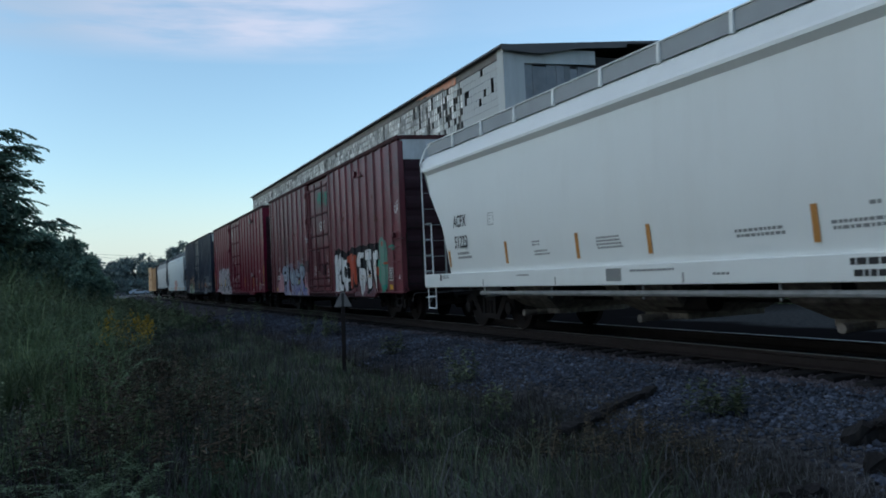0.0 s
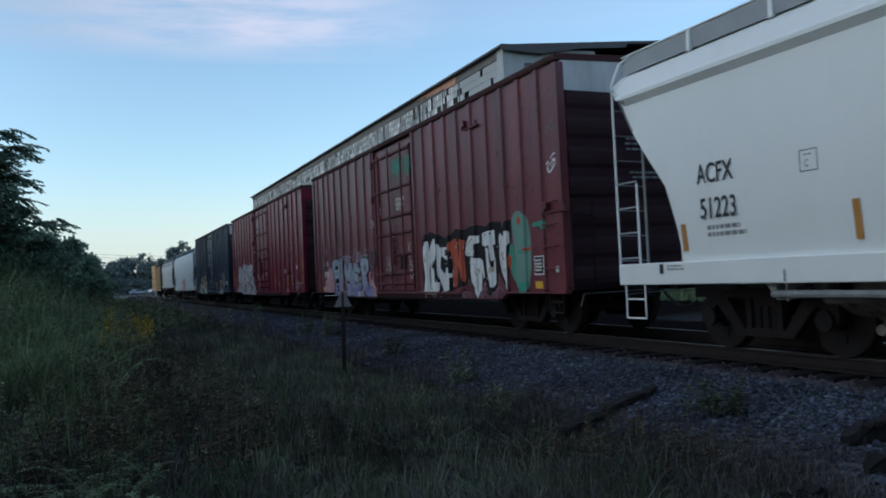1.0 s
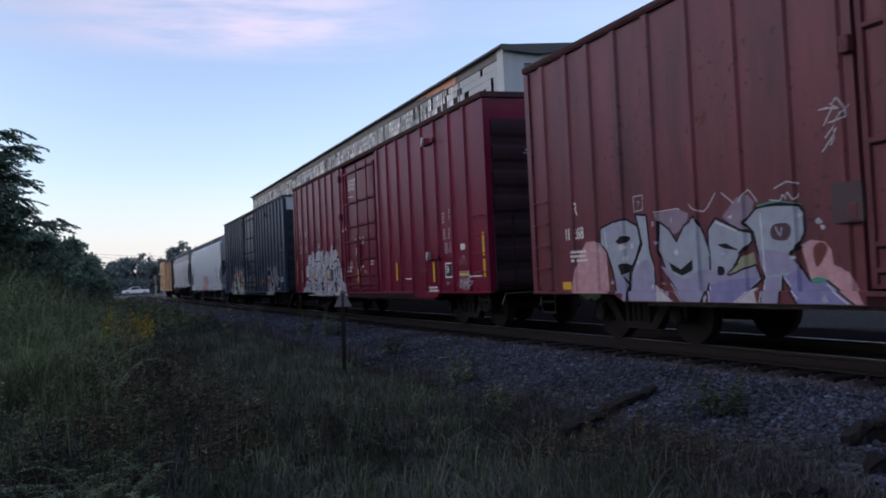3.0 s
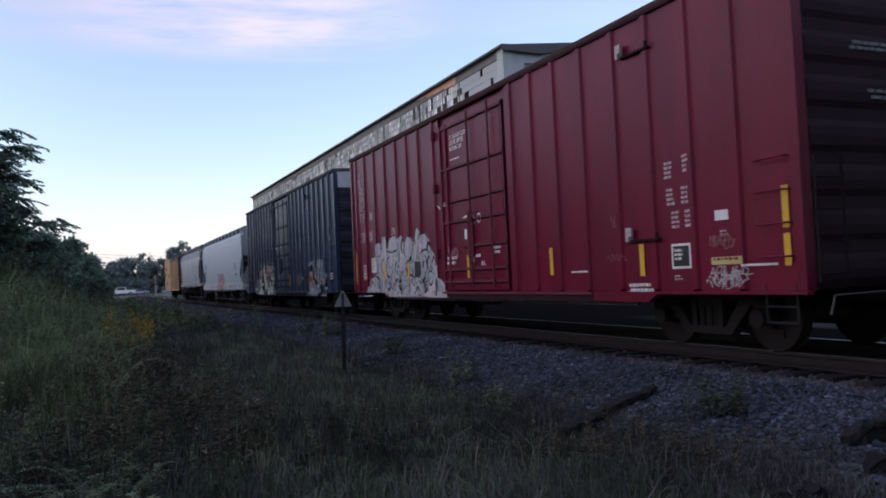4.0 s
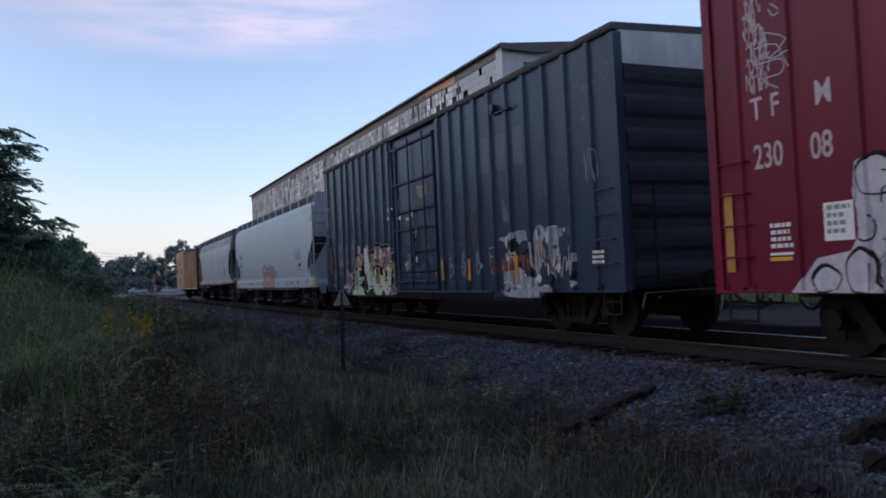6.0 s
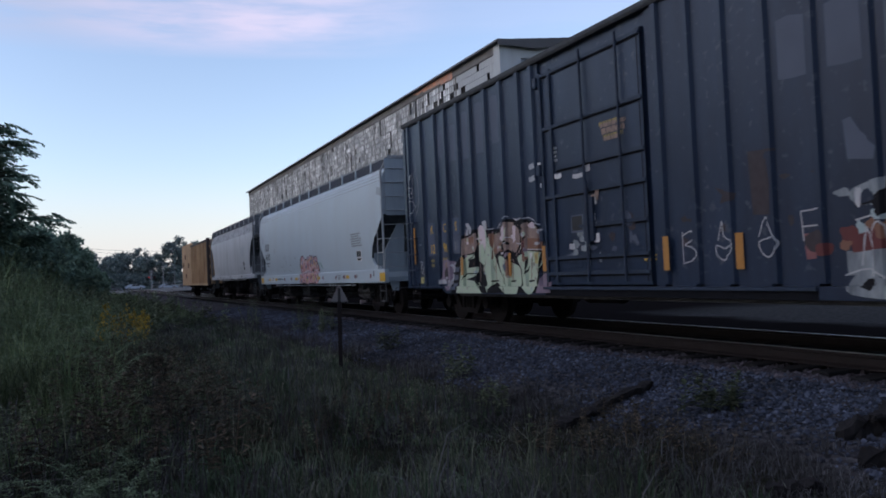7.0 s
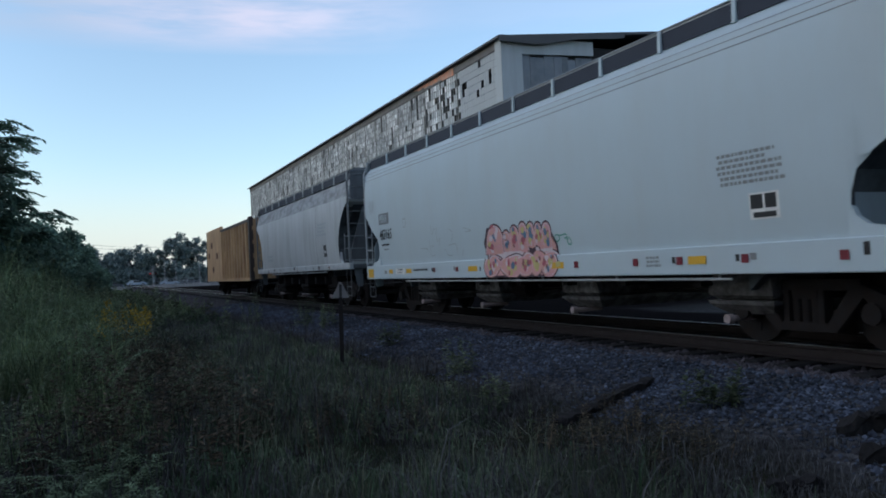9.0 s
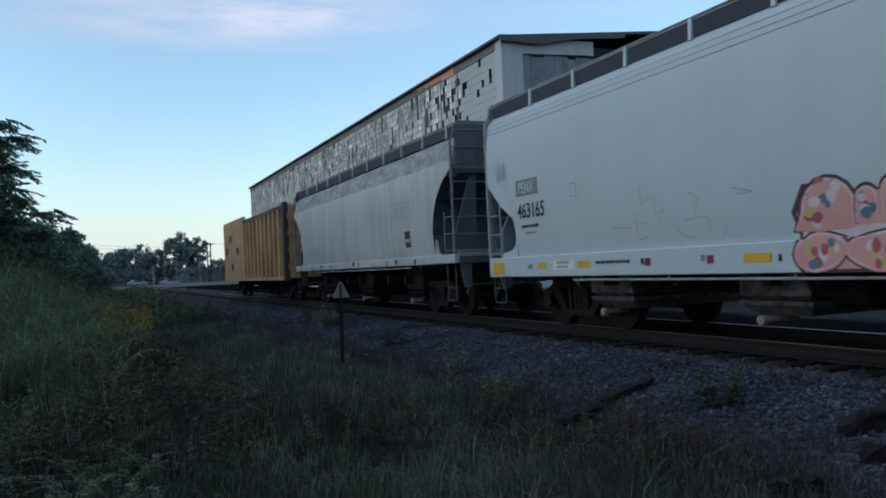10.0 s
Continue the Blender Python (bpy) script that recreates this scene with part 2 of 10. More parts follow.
spray_brown = surface("brown_spray_paint", (0.20, 0.10, 0.065), 0.6, var=0.25, scale=4)


# ---- mesh helpers ----
def box(bm, x0, x1, y0, y1, z0, z1):
    v = [bm.verts.new((x, y, z)) for x in (x0, x1) for y in (y0, y1) for z in (z0, z1)]
    for q in ((0, 1, 3, 2), (4, 6, 7, 5), (0, 4, 5, 1), (2, 3, 7, 6), (0, 2, 6, 4), (1, 5, 7, 3)):
        bm.faces.new([v[i] for i in q])
    return v


def hull(bm, sections, caps=True):
    """A skin over closed rings of equal length."""
    rings = [[bm.verts.new(p) for p in ring] for ring in sections]
    k = len(rings[0])
    for a, b in zip(rings, rings[1:]):
        for i in range(k):
            bm.faces.new((a[i], a[(i + 1) % k], b[(i + 1) % k], b[i]))
    if caps:
        bm.faces.new(rings[0][::-1])
        bm.faces.new(rings[-1])


def bar(bm, p, q, r, seg=6):
    p, q = Vector(p), Vector(q)
    d = (q - p).normalized()
    u = d.orthogonal().normalized()
    w = d.cross(u)
    ring = [(math.cos(2 * math.pi * i / seg) * u + math.sin(2 * math.pi * i / seg) * w) * r for i in range(seg)]
    hull(bm, [[p + o for o in ring], [q + o for o in ring]])


def disc(bm, c, r, x0, x1, seg=20):
    """A wheel-like drum whose axle lies along x."""
    ring = [(math.cos(2 * math.pi * i / seg) * r, math.sin(2 * math.pi * i / seg) * r) for i in range(seg)]
    hull(bm, [[(x0, c[0] + a, c[1] + b) for a, b in ring], [(x1, c[0] + a, c[1] + b) for a, b in ring]])


def mesh_of(bm, name, *mats):
    bmesh.ops.recalc_face_normals(bm, faces=bm.faces)
    me = bpy.data.meshes.new(name)
    bm.to_mesh(me)
    bm.free()
    for m in mats:
        me.materials.append(m)
    return me


def part(name, bm, material, parent, label=""):
    me = bm if isinstance(bm, bpy.types.Mesh) else mesh_of(bm, name, *(material if isinstance(material, (list, tuple)) else [material]))
    ob = new(name, me)
    ob.parent = parent
    return tagged(ob, label)


def bevel(bm, w=0.01):
    bmesh.ops.bevel(bm, geom=list(bm.edges), offset=w, segments=1, affect="EDGES")
    return bm


def sheet(name, verts, faces, mats, smooth=False, index=None):
    me = bpy.data.meshes.new(name)
    me.from_pydata(verts, [], faces)
    for m in mats:
        me.materials.append(m)
    if index is not None:
        me.polygons.foreach_set("material_index", index)
    if smooth:
        me.polygons.foreach_set("use_smooth", [True] * len(me.polygons))
    me.update()
    return me

# ---- the train ----
TRACK_X = 8.4
SIDE = 1.6          # half the width of a car
PACE = 7.262        # metres a second, towards the eye


def truck_meshes():
    frames = []
    for sx in (-1, 1):
        bm = bmesh.new()
        x0, x1 = (0.93 * sx, 1.07 * sx) if sx > 0 else (-1.07, -0.93)
        box(bm, x0, x1, -0.75, 0.75, 0.66, 0.78)
        box(bm, x0, x1, -0.30, 0.30, 0.20, 0.30)
        for sy in (-1, 1):
            hull(bm, [[(x, 0.25 * sy, 0.20), (x, 0.42 * sy, 0.20), (x, 0.80 * sy, 0.62), (x, 0.62 * sy, 0.70)] for x in (x0, x1)])
            hull(bm, [[(x, 0.62 * sy, 0.78), (x, 1.06 * sy, 0.60), (x, 1.06 * sy, 0.38), (x, 0.98 * sy, 0.38), (x, 0.78 * sy, 0.58), (x, 0.62 * sy, 0.62)] for x in (x0, x1)])
            disc(bm, (0.89 * sy, 0.42), 0.12, x1 if sx > 0 else x0, (x1 + 0.05) if sx > 0 else (x0 - 0.05), 10)
            box(bm, x0, x1, 0.24 * sy - 0.04, 0.24 * sy + 0.04, 0.28, 0.68)
        for k in (-0.13, 0.0, 0.13):
            bar(bm, (sx * 1.0, k, 0.30), (sx * 1.0, k, 0.58), 0.055, 8)
        frames.append(mesh_of(bm, "side_frame", dark_steel))
    bm = bmesh.new()
    box(bm, -1.05, 1.05, -0.17, 0.17, 0.56, 0.72)
    frame_mesh = mesh_of(bm, "truck", dark_steel)
    bm = bmesh.new()
    for sx in (-1, 1):
        disc(bm, (0, 0), 0.42, sx * 0.70, sx * 0.82, 24)
        disc(bm, (0, 0), 0.45, sx * 0.685, sx * 0.70, 24)
        disc(bm, (0, 0), 0.13, sx * 0.82, sx * 0.90, 10)
        for k in range(3):
            a = k * 2.094
            box(bm, sx * 0.82, sx * 0.835, 0.22 * math.cos(a) - 0.05, 0.22 * math.cos(a) + 0.05, 0.22 * math.sin(a) - 0.05, 0.22 * math.sin(a) + 0.05)
    bar(bm, (-1.0, 0, 0), (1.0, 0, 0), 0.075, 8)
    return frame_mesh, frames, mesh_of(bm, "wheelset", dark_steel)


TRUCK, FRAMES, WHEELSET = truck_meshes()
wheelsets, cars = [], []


def car_base(name, near, far, label, category, group):
    car = new(name)
    car.location = (TRACK_X, (near + far) / 2, 0)
    cars.append(car)
    return tagged(car, label, category, group)


def running_gear(car, half, inset=2.1, gap=0.75):
    for sy in (-1, 1):
        tr = part("truck", TRUCK, None, car, "sooty steel truck with coil springs")
        tr.location = (0, sy * (half - inset), 0)
        for fm in FRAMES:
            part("side_frame", fm, None, tr)
        for k in (-0.89, 0.89):
            ws = part("wheelset", WHEELSET, None, tr)
            ws.location = (0, k, 0.42)
            wheelsets.append((ws, k))
        bm = bmesh.new()
        y0 = sy * half
        box(bm, -0.13, 0.13, min(y0, y0 + sy * gap * 0.62), max(y0, y0 + sy * gap * 0.62), 0.80, 1.0)
        box(bm, -0.20, 0.20, min(y0 + sy * gap * 0.62, y0 + sy * gap), max(y0 + sy * gap * 0.62, y0 + sy * gap), 0.74, 1.06)
        box(bm, -0.24, -0.16, min(y0 + sy * gap * 0.7, y0 + sy * (gap + 0.1)), max(y0 + sy * gap * 0.7, y0 + sy * (gap + 0.1)), 0.76, 1.04)
        part("coupler", bm, dark_steel, car)
        bm = bmesh.new()
        bar(bm, (-1.35, y0 + sy * 0.12, 0.72), (-0.2, y0 + sy * 0.35, 0.74), 0.010)
        bar(bm, (-1.35, y0 + sy * 0.12, 0.72), (-1.42, y0 + sy * 0.12, 0.52), 0.010)
        part("uncoupling_lever", bm, lever_steel, car, "thin steel uncoupling lever")
        bm = bmesh.new()
        prev = Vector((0.28, y0, 0.72))
        for k in range(1, 8):
            q = Vector((0.28 + 0.03 * k, y0 + sy * 0.09 * k, 0.72 - 0.30 * math.sin(k / 8 * math.pi * 0.9)))
            bar(bm, prev, q, 0.028)
            prev = q
        part("brake_hose", bm, black_paint, car, "black rubber brake hose")
    bm = bmesh.new()
    box(bm, -0.25, 0.25, -half, half, 0.62, 0.95)
    for k in range(7):
        y = -half + 3.4 + k * (2 * half - 6.8) / 6
        box(bm, -1.42, 1.42, y - 0.06, y + 0.06, 0.72, 0.95)
    box(bm, 0.5, 1.0, -0.9, 0.1, 0.42, 0.72)
    bar(bm, (-0.8, 0.6, 0.62), (-0.8, 1.5, 0.62), 0.16, 12)
    bar(bm, (-0.55, -half + 3, 0.60), (-0.55, half - 3, 0.60), 0.025)
    part("underframe", bm, dark_steel, car, "sooty steel centre sill, brake rods and air tank")


# Painted shapes on a car's near side: strips hold the side's faces.
def clip(poly, axis, lo, hi):
    for bound, sign in ((lo, 1), (hi, -1)):
        res = []
        for i, a in enumerate(poly):
            b = poly[(i + 1) % len(poly)]
            da, db = (a[axis] - bound) * sign, (b[axis] - bound) * sign
            if da >= 0:
                res.append(a)
            if (da >= 0) != (db >= 0):
                f = da / (da - db)
                res.append((a[0] + (b[0] - a[0]) * f, a[1] + (b[1] - a[1]) * f))
        poly = res
        if len(poly) < 3:
            return []
    return poly


class Side:
    """Collects flat paint on a side; axis 0 strips run upright (ribs), axis 1 strips run along the car (curved sides)."""

    def __init__(self, axis, strips, sill=None):
        self.sill = sill
        self.axis, self.strips, self.n = axis, strips, 0
        self.bm, self.mats, self.singles = bmesh.new(), [], []

    def add(self, poly, mat, layer=0):
        if mat not in self.mats:
            self.mats.append(mat)
        mi = self.mats.index(mat)
        self.n += 1
        off = 0.003 + 0.0022 * layer + 0.000012 * (self.n % 150)
        pieces = []
        if self.sill:
            d0, d1 = self.sill
            for lo, hi, zl in ((-99, d0, 0.745), (d0, d1, 0.64), (d1, 99, 0.745)):
                p = clip(clip(poly, 1, zl, 0.775) or [(0, 0)], 0, lo, hi)
                if len(p) > 2:
                    pieces.append((p, 0, 1, SIDE, SIDE))
            poly = clip(poly, 1, 0.775, 9)
        for lo, hi, xa, xb in self.strips:
            pieces.append((clip(poly, self.axis, lo, hi) if len(poly) > 2 else [], lo, hi, xa, xb))
        for p, lo, hi, xa, xb in pieces:
            if len(p) < 3:
                continue
            vs = []
            for q in p:
                f = (q[self.axis] - lo) / (hi - lo)
                vs.append(self.bm.verts.new((-(xa + (xb - xa) * f) - off, q[0], q[1])))
            try:
                self.bm.faces.new(vs).material_index = mi
            except ValueError:
                pass

    def blob(self, poly, mat, layer=0):
        self.add(poly, mat, layer)

    def stroke(self, pts, w, mat, layer=0, ends=True):
        for a, b in zip(pts, pts[1:]):
            d = Vector((b[0] - a[0], b[1] - a[1]))
            if d.length < 1e-5:
                continue
            n = Vector((-d.y, d.x)).normalized() * w / 2
            self.add([(a[0] + n.x, a[1] + n.y), (b[0] + n.x, b[1] + n.y), (b[0] - n.x, b[1] - n.y), (a[0] - n.x, a[1] - n.y)], mat, layer)
        if ends:
            for a in pts:
                self.add([(a[0] + w / 2 * math.cos(k * math.pi / 4), a[1] + w / 2 * math.sin(k * math.pi / 4)) for k in range(8)], mat, layer)

    def bars(self, s, z, w, h, rows, mat, seed=1, layer=0):
        """Lines of small writing that cannot be read."""
        r = random.Random(seed)
        step = h / (rows * 1.7)
        for i in range(rows):
            y, z0 = s - r.uniform(0, 0.06) * w, z - i * step * 1.7
            end = s - w * r.uniform(0.72, 1.0)
            while y > end:
                k = min(r.uniform(0.25, 1.0) * step * 1.6 + 0.02, y - end + 0.01)
                self.add([(y, z0), (y - k, z0), (y - k, z0 - step), (y, z0 - step)], mat, layer)
                y -= k + 0.018

    def rect(self, s0, s1, z0, z1, mat, layer=0):
        if mat in (yellow_mark, amber_mark, red_mark) and self.sill and z1 < 0.80:
            b = bmesh.new()
            box(b, -SIDE - 0.006 - 0.002 * layer, -SIDE + 0.01, min(s0, s1), max(s0, s1), z0, z1)
            self.singles.append((b, mat))
            return
        if mat in (yellow_mark, amber_mark, red_mark):
            mid = ((s0 + s1) / 2, (z0 + z1) / 2)[self.axis]
            for lo, hi, xa, xb in self.strips:
                if lo <= mid <= hi:
                    b = bmesh.new()
                    k = [(xa + (xb - xa) * ((q - lo) / (hi - lo) if hi > lo else 0)) for q in ((s0, s1) if self.axis == 0 else (z0, z1))]
                    o = 0.006 + 0.004 * layer
                    x00, x01 = (k[0], k[0]) if self.axis == 1 else (k[0], k[1])
                    x10, x11 = (k[1], k[1]) if self.axis == 1 else (k[0], k[1])
                    if self.axis == 0:
                        x00 = x01 = x10 = x11 = max(xa, xb)
                    hull(b, [[(-x00 - e, s0, z0), (-x01 - e, s1, z0), (-x11 - e, s1, z1), (-x10 - e, s0, z1)] for e in (o - 0.004, o)])
                    self.singles.append((b, mat))
                    break
            else:
                b = bmesh.new()
                box(b, -1.582, -1.56, min(s0, s1), max(s0, s1), z0, z1)
                self.singles.append((b, mat))
            return
        self.add([(s0, z0), (s1, z0), (s1, z1), (s0, z1)], mat, layer)

    def cut(self, name, parent, label):
        """Closes one painted piece and begins the next."""
        if len(self.bm.faces):
            ob = new(name, mesh_of(self.bm, name, *self.mats))
            ob.parent = parent
            tagged(ob, label, kind="stuff" if name in ("stencil", "notice", "markings", "scrawl", "rust") else "")
        self.bm, self.mats = bmesh.new(), []

    def done(self, name, parent, label):
        me = mesh_of(self.bm, name, *self.mats)
        ob = new(name, me)
        ob.parent = parent
        for b, mat in self.singles:
            part("reflector", b, mat, parent)
        return tagged(ob, label, kind="stuff" if name in ("stencil", "notice", "markings", "scrawl", "rust") else "")


def text_mesh(body, size, squeeze=1.0):
    cu = bpy.data.curves.new("letters", "FONT")
    cu.body, cu.size, cu.offset = body, size, 0.012 * size
    ob = bpy.data.objects.new("letters", cu)
    scene.collection.objects.link(ob)
    dg = bpy.context.evaluated_depsgraph_get()
    me = bpy.data.meshes.new_from_object(ob.evaluated_get(dg))
    bpy.data.objects.remove(ob)
    return me


def lettering(body, s, z, height, mat, parent, x, squeeze=1.0, lean=0.0, bold=0.0):
    """Writing on a near side; s is where it begins, z its foot. lean tips it with a sloping side."""
    me = text_mesh(body, height / 0.70)
    for v in me.vertices:
        u, w = v.co.x * squeeze, v.co.y
        v.co = (-x + lean * w, s - u, z + w)
    me.materials.clear()
    me.materials.append(mat)
    ob = new("lettering", me)
    ob.parent = parent
    return ob


def boxcar(near, far, door, ribs, coat, roof_coat, label, white_top, sill_deep, extra, end_coat=None, wall=1.56, proud=1.598):
    """A boxcar whose sheets stand back between hat-shaped outside posts."""
    end_coat, shade_tone = (end_coat, shade_slate) if end_coat else (maroon_end, shade_maroon)
    c, half = (near + far) / 2, (far - near) / 2
    car = car_base("boxcar", near, far, label, "boxcar", "freight cars of the train")
    eave = 4.55
    bm = bmesh.new()
    box(bm, -1.5, 1.5, -half + 0.06, half - 0.06, 0.79, eave)
    part("body", bm, coat, car)
    # roof: low gable with cross seams, a lip along the eave
    bm = bmesh.new()
    prof = [(-1.6, eave - 0.07), (-1.62, eave - 0.03), (-1.62, eave + 0.03), (0, eave + 0.09), (1.62, eave + 0.03), (1.62, eave - 0.03), (1.6, eave - 0.07), (0, eave - 0.02)]
    hull(bm, [[(x, y, z) for x, z in prof] for y in (-half, half)])
    k = -half + 0.6
    while k < half - 0.3:
        for sx in (-1, 1):
            hull(bm, [[(sx * 1.45, y, eave + 0.03), (sx * 1.45, y, eave + 0.075), (0, y, eave + 0.125), (0, y, eave + 0.08)] for y in (k, k + 0.09)])
        k += 1.17
    part("roof", bm, roof_coat, car, "seamed sheet-metal roof with an eave lip")
    # side sills, deeper between the trucks
    for sx in (-1, 1):
        bm = bmesh.new()
        x0, x1 = (1.5, SIDE) if sx > 0 else (-SIDE, -1.5)
        d0, d1 = sill_deep
        hull(bm, [[(x, -half, 0.735), (x, d0 - 0.2, 0.735), (x, d0, 0.63), (x, d1, 0.63), (x, d1 + 0.2, 0.735), (x, half, 0.735), (x, half, 0.77), (x, -half, 0.77)] for x in (x0, x1)])
        part("side_sill", bm, coat, car)
        # added plate; stands in for the pale ground beyond the track
        bm = bmesh.new()
        xx = sx * 1.47
        box(bm, min(xx, xx - sx * 0.05), max(xx, xx - sx * 0.05), d0 + 0.4, d1 - 0.4, 0.57, 0.68)
        part("added_sill_plate", bm, grey_plate, car, "added grey plate inside the side sill")
    # side sheets between outside posts; a post's foot, shoulders and far foot along the car
    d0, d1 = door[0] - c, door[1] - c
    posts = [(q - c - 0.018, q - c + 0.006, q - c + 0.098, q - c + 0.122) for q in sorted(ribs)]
    edges = [(-half + 0.13, -half + 0.13)] + [(p[0], p[3]) for p in posts] + [(half - 0.13, half - 0.13)]
    bays = []
    for (_, ya), (yb, _) in zip(edges, edges[1:]):
        if ya < d0 < yb and yb > d1:
            bays += [(ya, d0 - 0.02), (d1 + 0.02, yb)]
        else:
            bays.append((ya, yb))
    for ya, yb in bays:
        for sx in (-1, 1):
            if yb - ya > 0.03:
                bm = bmesh.new()
                box(bm, min(sx * 1.49, sx * wall), max(sx * 1.49, sx * wall), ya, yb, 0.772, eave - 0.05)
                part("side_sheet", bm, coat, car)
    for p in posts:
        for sx in (-1, 1):
            bm = bmesh.new()
            hull(bm, [[(sx * 1.49, p[0], z), (sx * wall, p[0], z), (sx * proud, p[1], z), (sx * proud, p[2], z), (sx * wall, p[3], z), (sx * 1.49, p[3], z)] for z in (0.80, eave - 0.075)])
            part("side_post", bm, coat, car)
    for y in (-half + 0.07, half - 0.07):
        for sx in (-1, 1):
            bm = bmesh.new()
            box(bm, min(sx * 1.45, sx * 1.594), max(sx * 1.45, sx * 1.594), y - 0.066, y + 0.066, 0.773, eave - 0.1)
            part("corner_post", bm, coat, car)
    # door trim is the coat paint darkened, so its colour imitates shade
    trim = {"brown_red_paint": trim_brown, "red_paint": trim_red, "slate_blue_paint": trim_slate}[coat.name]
    # plug door on both sides
    d0, d1 = door[0] - c, door[1] - c
    for sx in (-1, 1):
        bm = bmesh.new()
        box(bm, min(sx * 1.5, sx * 1.565), max(sx * 1.5, sx * 1.565), d0 + 0.06, d1 - 0.06, 0.80, eave - 0.27)
        dr = part("door", bm, coat, car, "closed plug door with bars and locking rods")

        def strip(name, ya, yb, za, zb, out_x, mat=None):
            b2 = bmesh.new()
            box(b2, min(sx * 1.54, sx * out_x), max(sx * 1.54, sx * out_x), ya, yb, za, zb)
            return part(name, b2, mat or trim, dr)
        # a dark strip under each bar paints the bar's shadow line
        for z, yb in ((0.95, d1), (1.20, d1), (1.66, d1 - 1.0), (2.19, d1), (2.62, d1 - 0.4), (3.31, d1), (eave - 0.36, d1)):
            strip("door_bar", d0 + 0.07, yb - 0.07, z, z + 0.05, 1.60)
            strip("bar_shade_strip", d0 + 0.07, yb - 0.07, z - 0.028, z, 1.578, shade_tone)
        # a dark strip beside each stile paints its shade
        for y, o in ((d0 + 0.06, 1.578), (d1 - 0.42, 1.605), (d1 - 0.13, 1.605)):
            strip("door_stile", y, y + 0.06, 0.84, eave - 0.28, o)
            strip("stile_shade_strip", y + 0.07, y + 0.085, 0.84, eave - 0.28, 1.572, shade_tone)
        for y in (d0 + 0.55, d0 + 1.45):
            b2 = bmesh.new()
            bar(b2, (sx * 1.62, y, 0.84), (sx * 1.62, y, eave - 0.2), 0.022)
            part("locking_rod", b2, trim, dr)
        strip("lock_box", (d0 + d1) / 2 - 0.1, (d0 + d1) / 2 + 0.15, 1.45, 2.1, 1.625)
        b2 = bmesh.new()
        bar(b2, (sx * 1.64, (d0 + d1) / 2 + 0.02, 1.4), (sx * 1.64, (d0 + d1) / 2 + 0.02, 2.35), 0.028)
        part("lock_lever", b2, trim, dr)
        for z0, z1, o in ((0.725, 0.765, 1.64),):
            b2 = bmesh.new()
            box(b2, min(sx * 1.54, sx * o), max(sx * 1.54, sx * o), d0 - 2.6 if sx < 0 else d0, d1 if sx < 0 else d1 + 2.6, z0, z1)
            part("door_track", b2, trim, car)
        b2 = bmesh.new()
        box(b2, min(sx * 1.55, sx * 1.604), max(sx * 1.55, sx * 1.604), d0 - 2.6 if sx < 0 else d0, d1 if sx < 0 else d1 + 2.6, 0.625, 0.722)
        part("lower_sill", b2, shade_slate if coat is slate_blue else sill_dark, car, "darker lower sill under the door track")
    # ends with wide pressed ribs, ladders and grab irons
    # end paint is darkened: shade between the cars is put into its colour
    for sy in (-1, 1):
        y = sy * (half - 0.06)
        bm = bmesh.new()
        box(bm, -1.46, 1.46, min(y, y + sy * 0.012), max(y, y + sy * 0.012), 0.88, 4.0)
        part("end_sheet", bm, end_coat, car, "end wall with the gap's shade painted in")
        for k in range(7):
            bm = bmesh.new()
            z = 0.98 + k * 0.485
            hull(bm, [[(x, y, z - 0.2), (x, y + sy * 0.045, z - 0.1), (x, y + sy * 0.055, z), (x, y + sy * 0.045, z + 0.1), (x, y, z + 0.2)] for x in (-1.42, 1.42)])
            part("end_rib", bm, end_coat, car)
        if white_top:
            bm = bmesh.new()
            box(bm, -1.5, 1.5, min(y, y + sy * 0.05), max(y, y + sy * 0.05), 4.0, eave + 0.02)
            hull(bm, [[(-1.5, yy, eave), (1.5, yy, eave), (0, yy, eave + 0.06)] for yy in (y, y + sy * 0.05)])
            part("end_panel", bm, end_pale, car, "white-painted top panel of the end")
        for lx in (-1.48, 1.12):
            lad = bmesh.new()
            for x in (lx, lx + 0.4):
                bar(lad, (x, y + sy * 0.13, 0.85), (x, y + sy * 0.13, 2.6 if lx > 0 else 2.2), 0.016)
            for k in range(5):
                bar(lad, (lx, y + sy * 0.13, 0.95 + k * 0.34), (lx + 0.4, y + sy * 0.13, 0.95 + k * 0.34), 0.012)
            part("end_ladder", lad, dark_steel, car)
        for sx in (-1, 1):
            st = bmesh.new()
            ya = sy * (half - 0.18)
            yb = sy * (half - 0.60)
            xx = sx * 1.55
            for yy in (ya, yb):
                bar(st, (xx, yy, 0.85), (xx, yy, 0.42), 0.016)
            bar(st, (xx, ya, 0.42), (xx, yb, 0.42), 0.018)
            bar(st, (xx, ya, 0.60), (xx, yb, 0.60), 0.014)
            part("stirrup_step", st, dark_steel, car)
            for k in range(4):
                gr = bmesh.new()
                z = 1.15 + k * 0.36
                bar(gr, (sx * 1.65, ya, z), (sx * 1.65, yb, z), 0.012)
                for yy in (ya, yb):
                    bar(gr, (sx * 1.53, yy, z), (sx * 1.65, yy, z), 0.010)
                part("grab_iron", gr, coat, car)
    running_gear(car, half)
    # flat faces of the near side for paint
    fixed = [(ya, yb, wall, wall) for ya, yb in bays] + [(d0 + 0.05, d1 - 0.05, 1.567, 1.567)]
    for p in posts:
        fixed += [(p[0], p[1], wall, proud), (p[1], p[2], proud, proud), (p[2], p[3], proud, wall)]
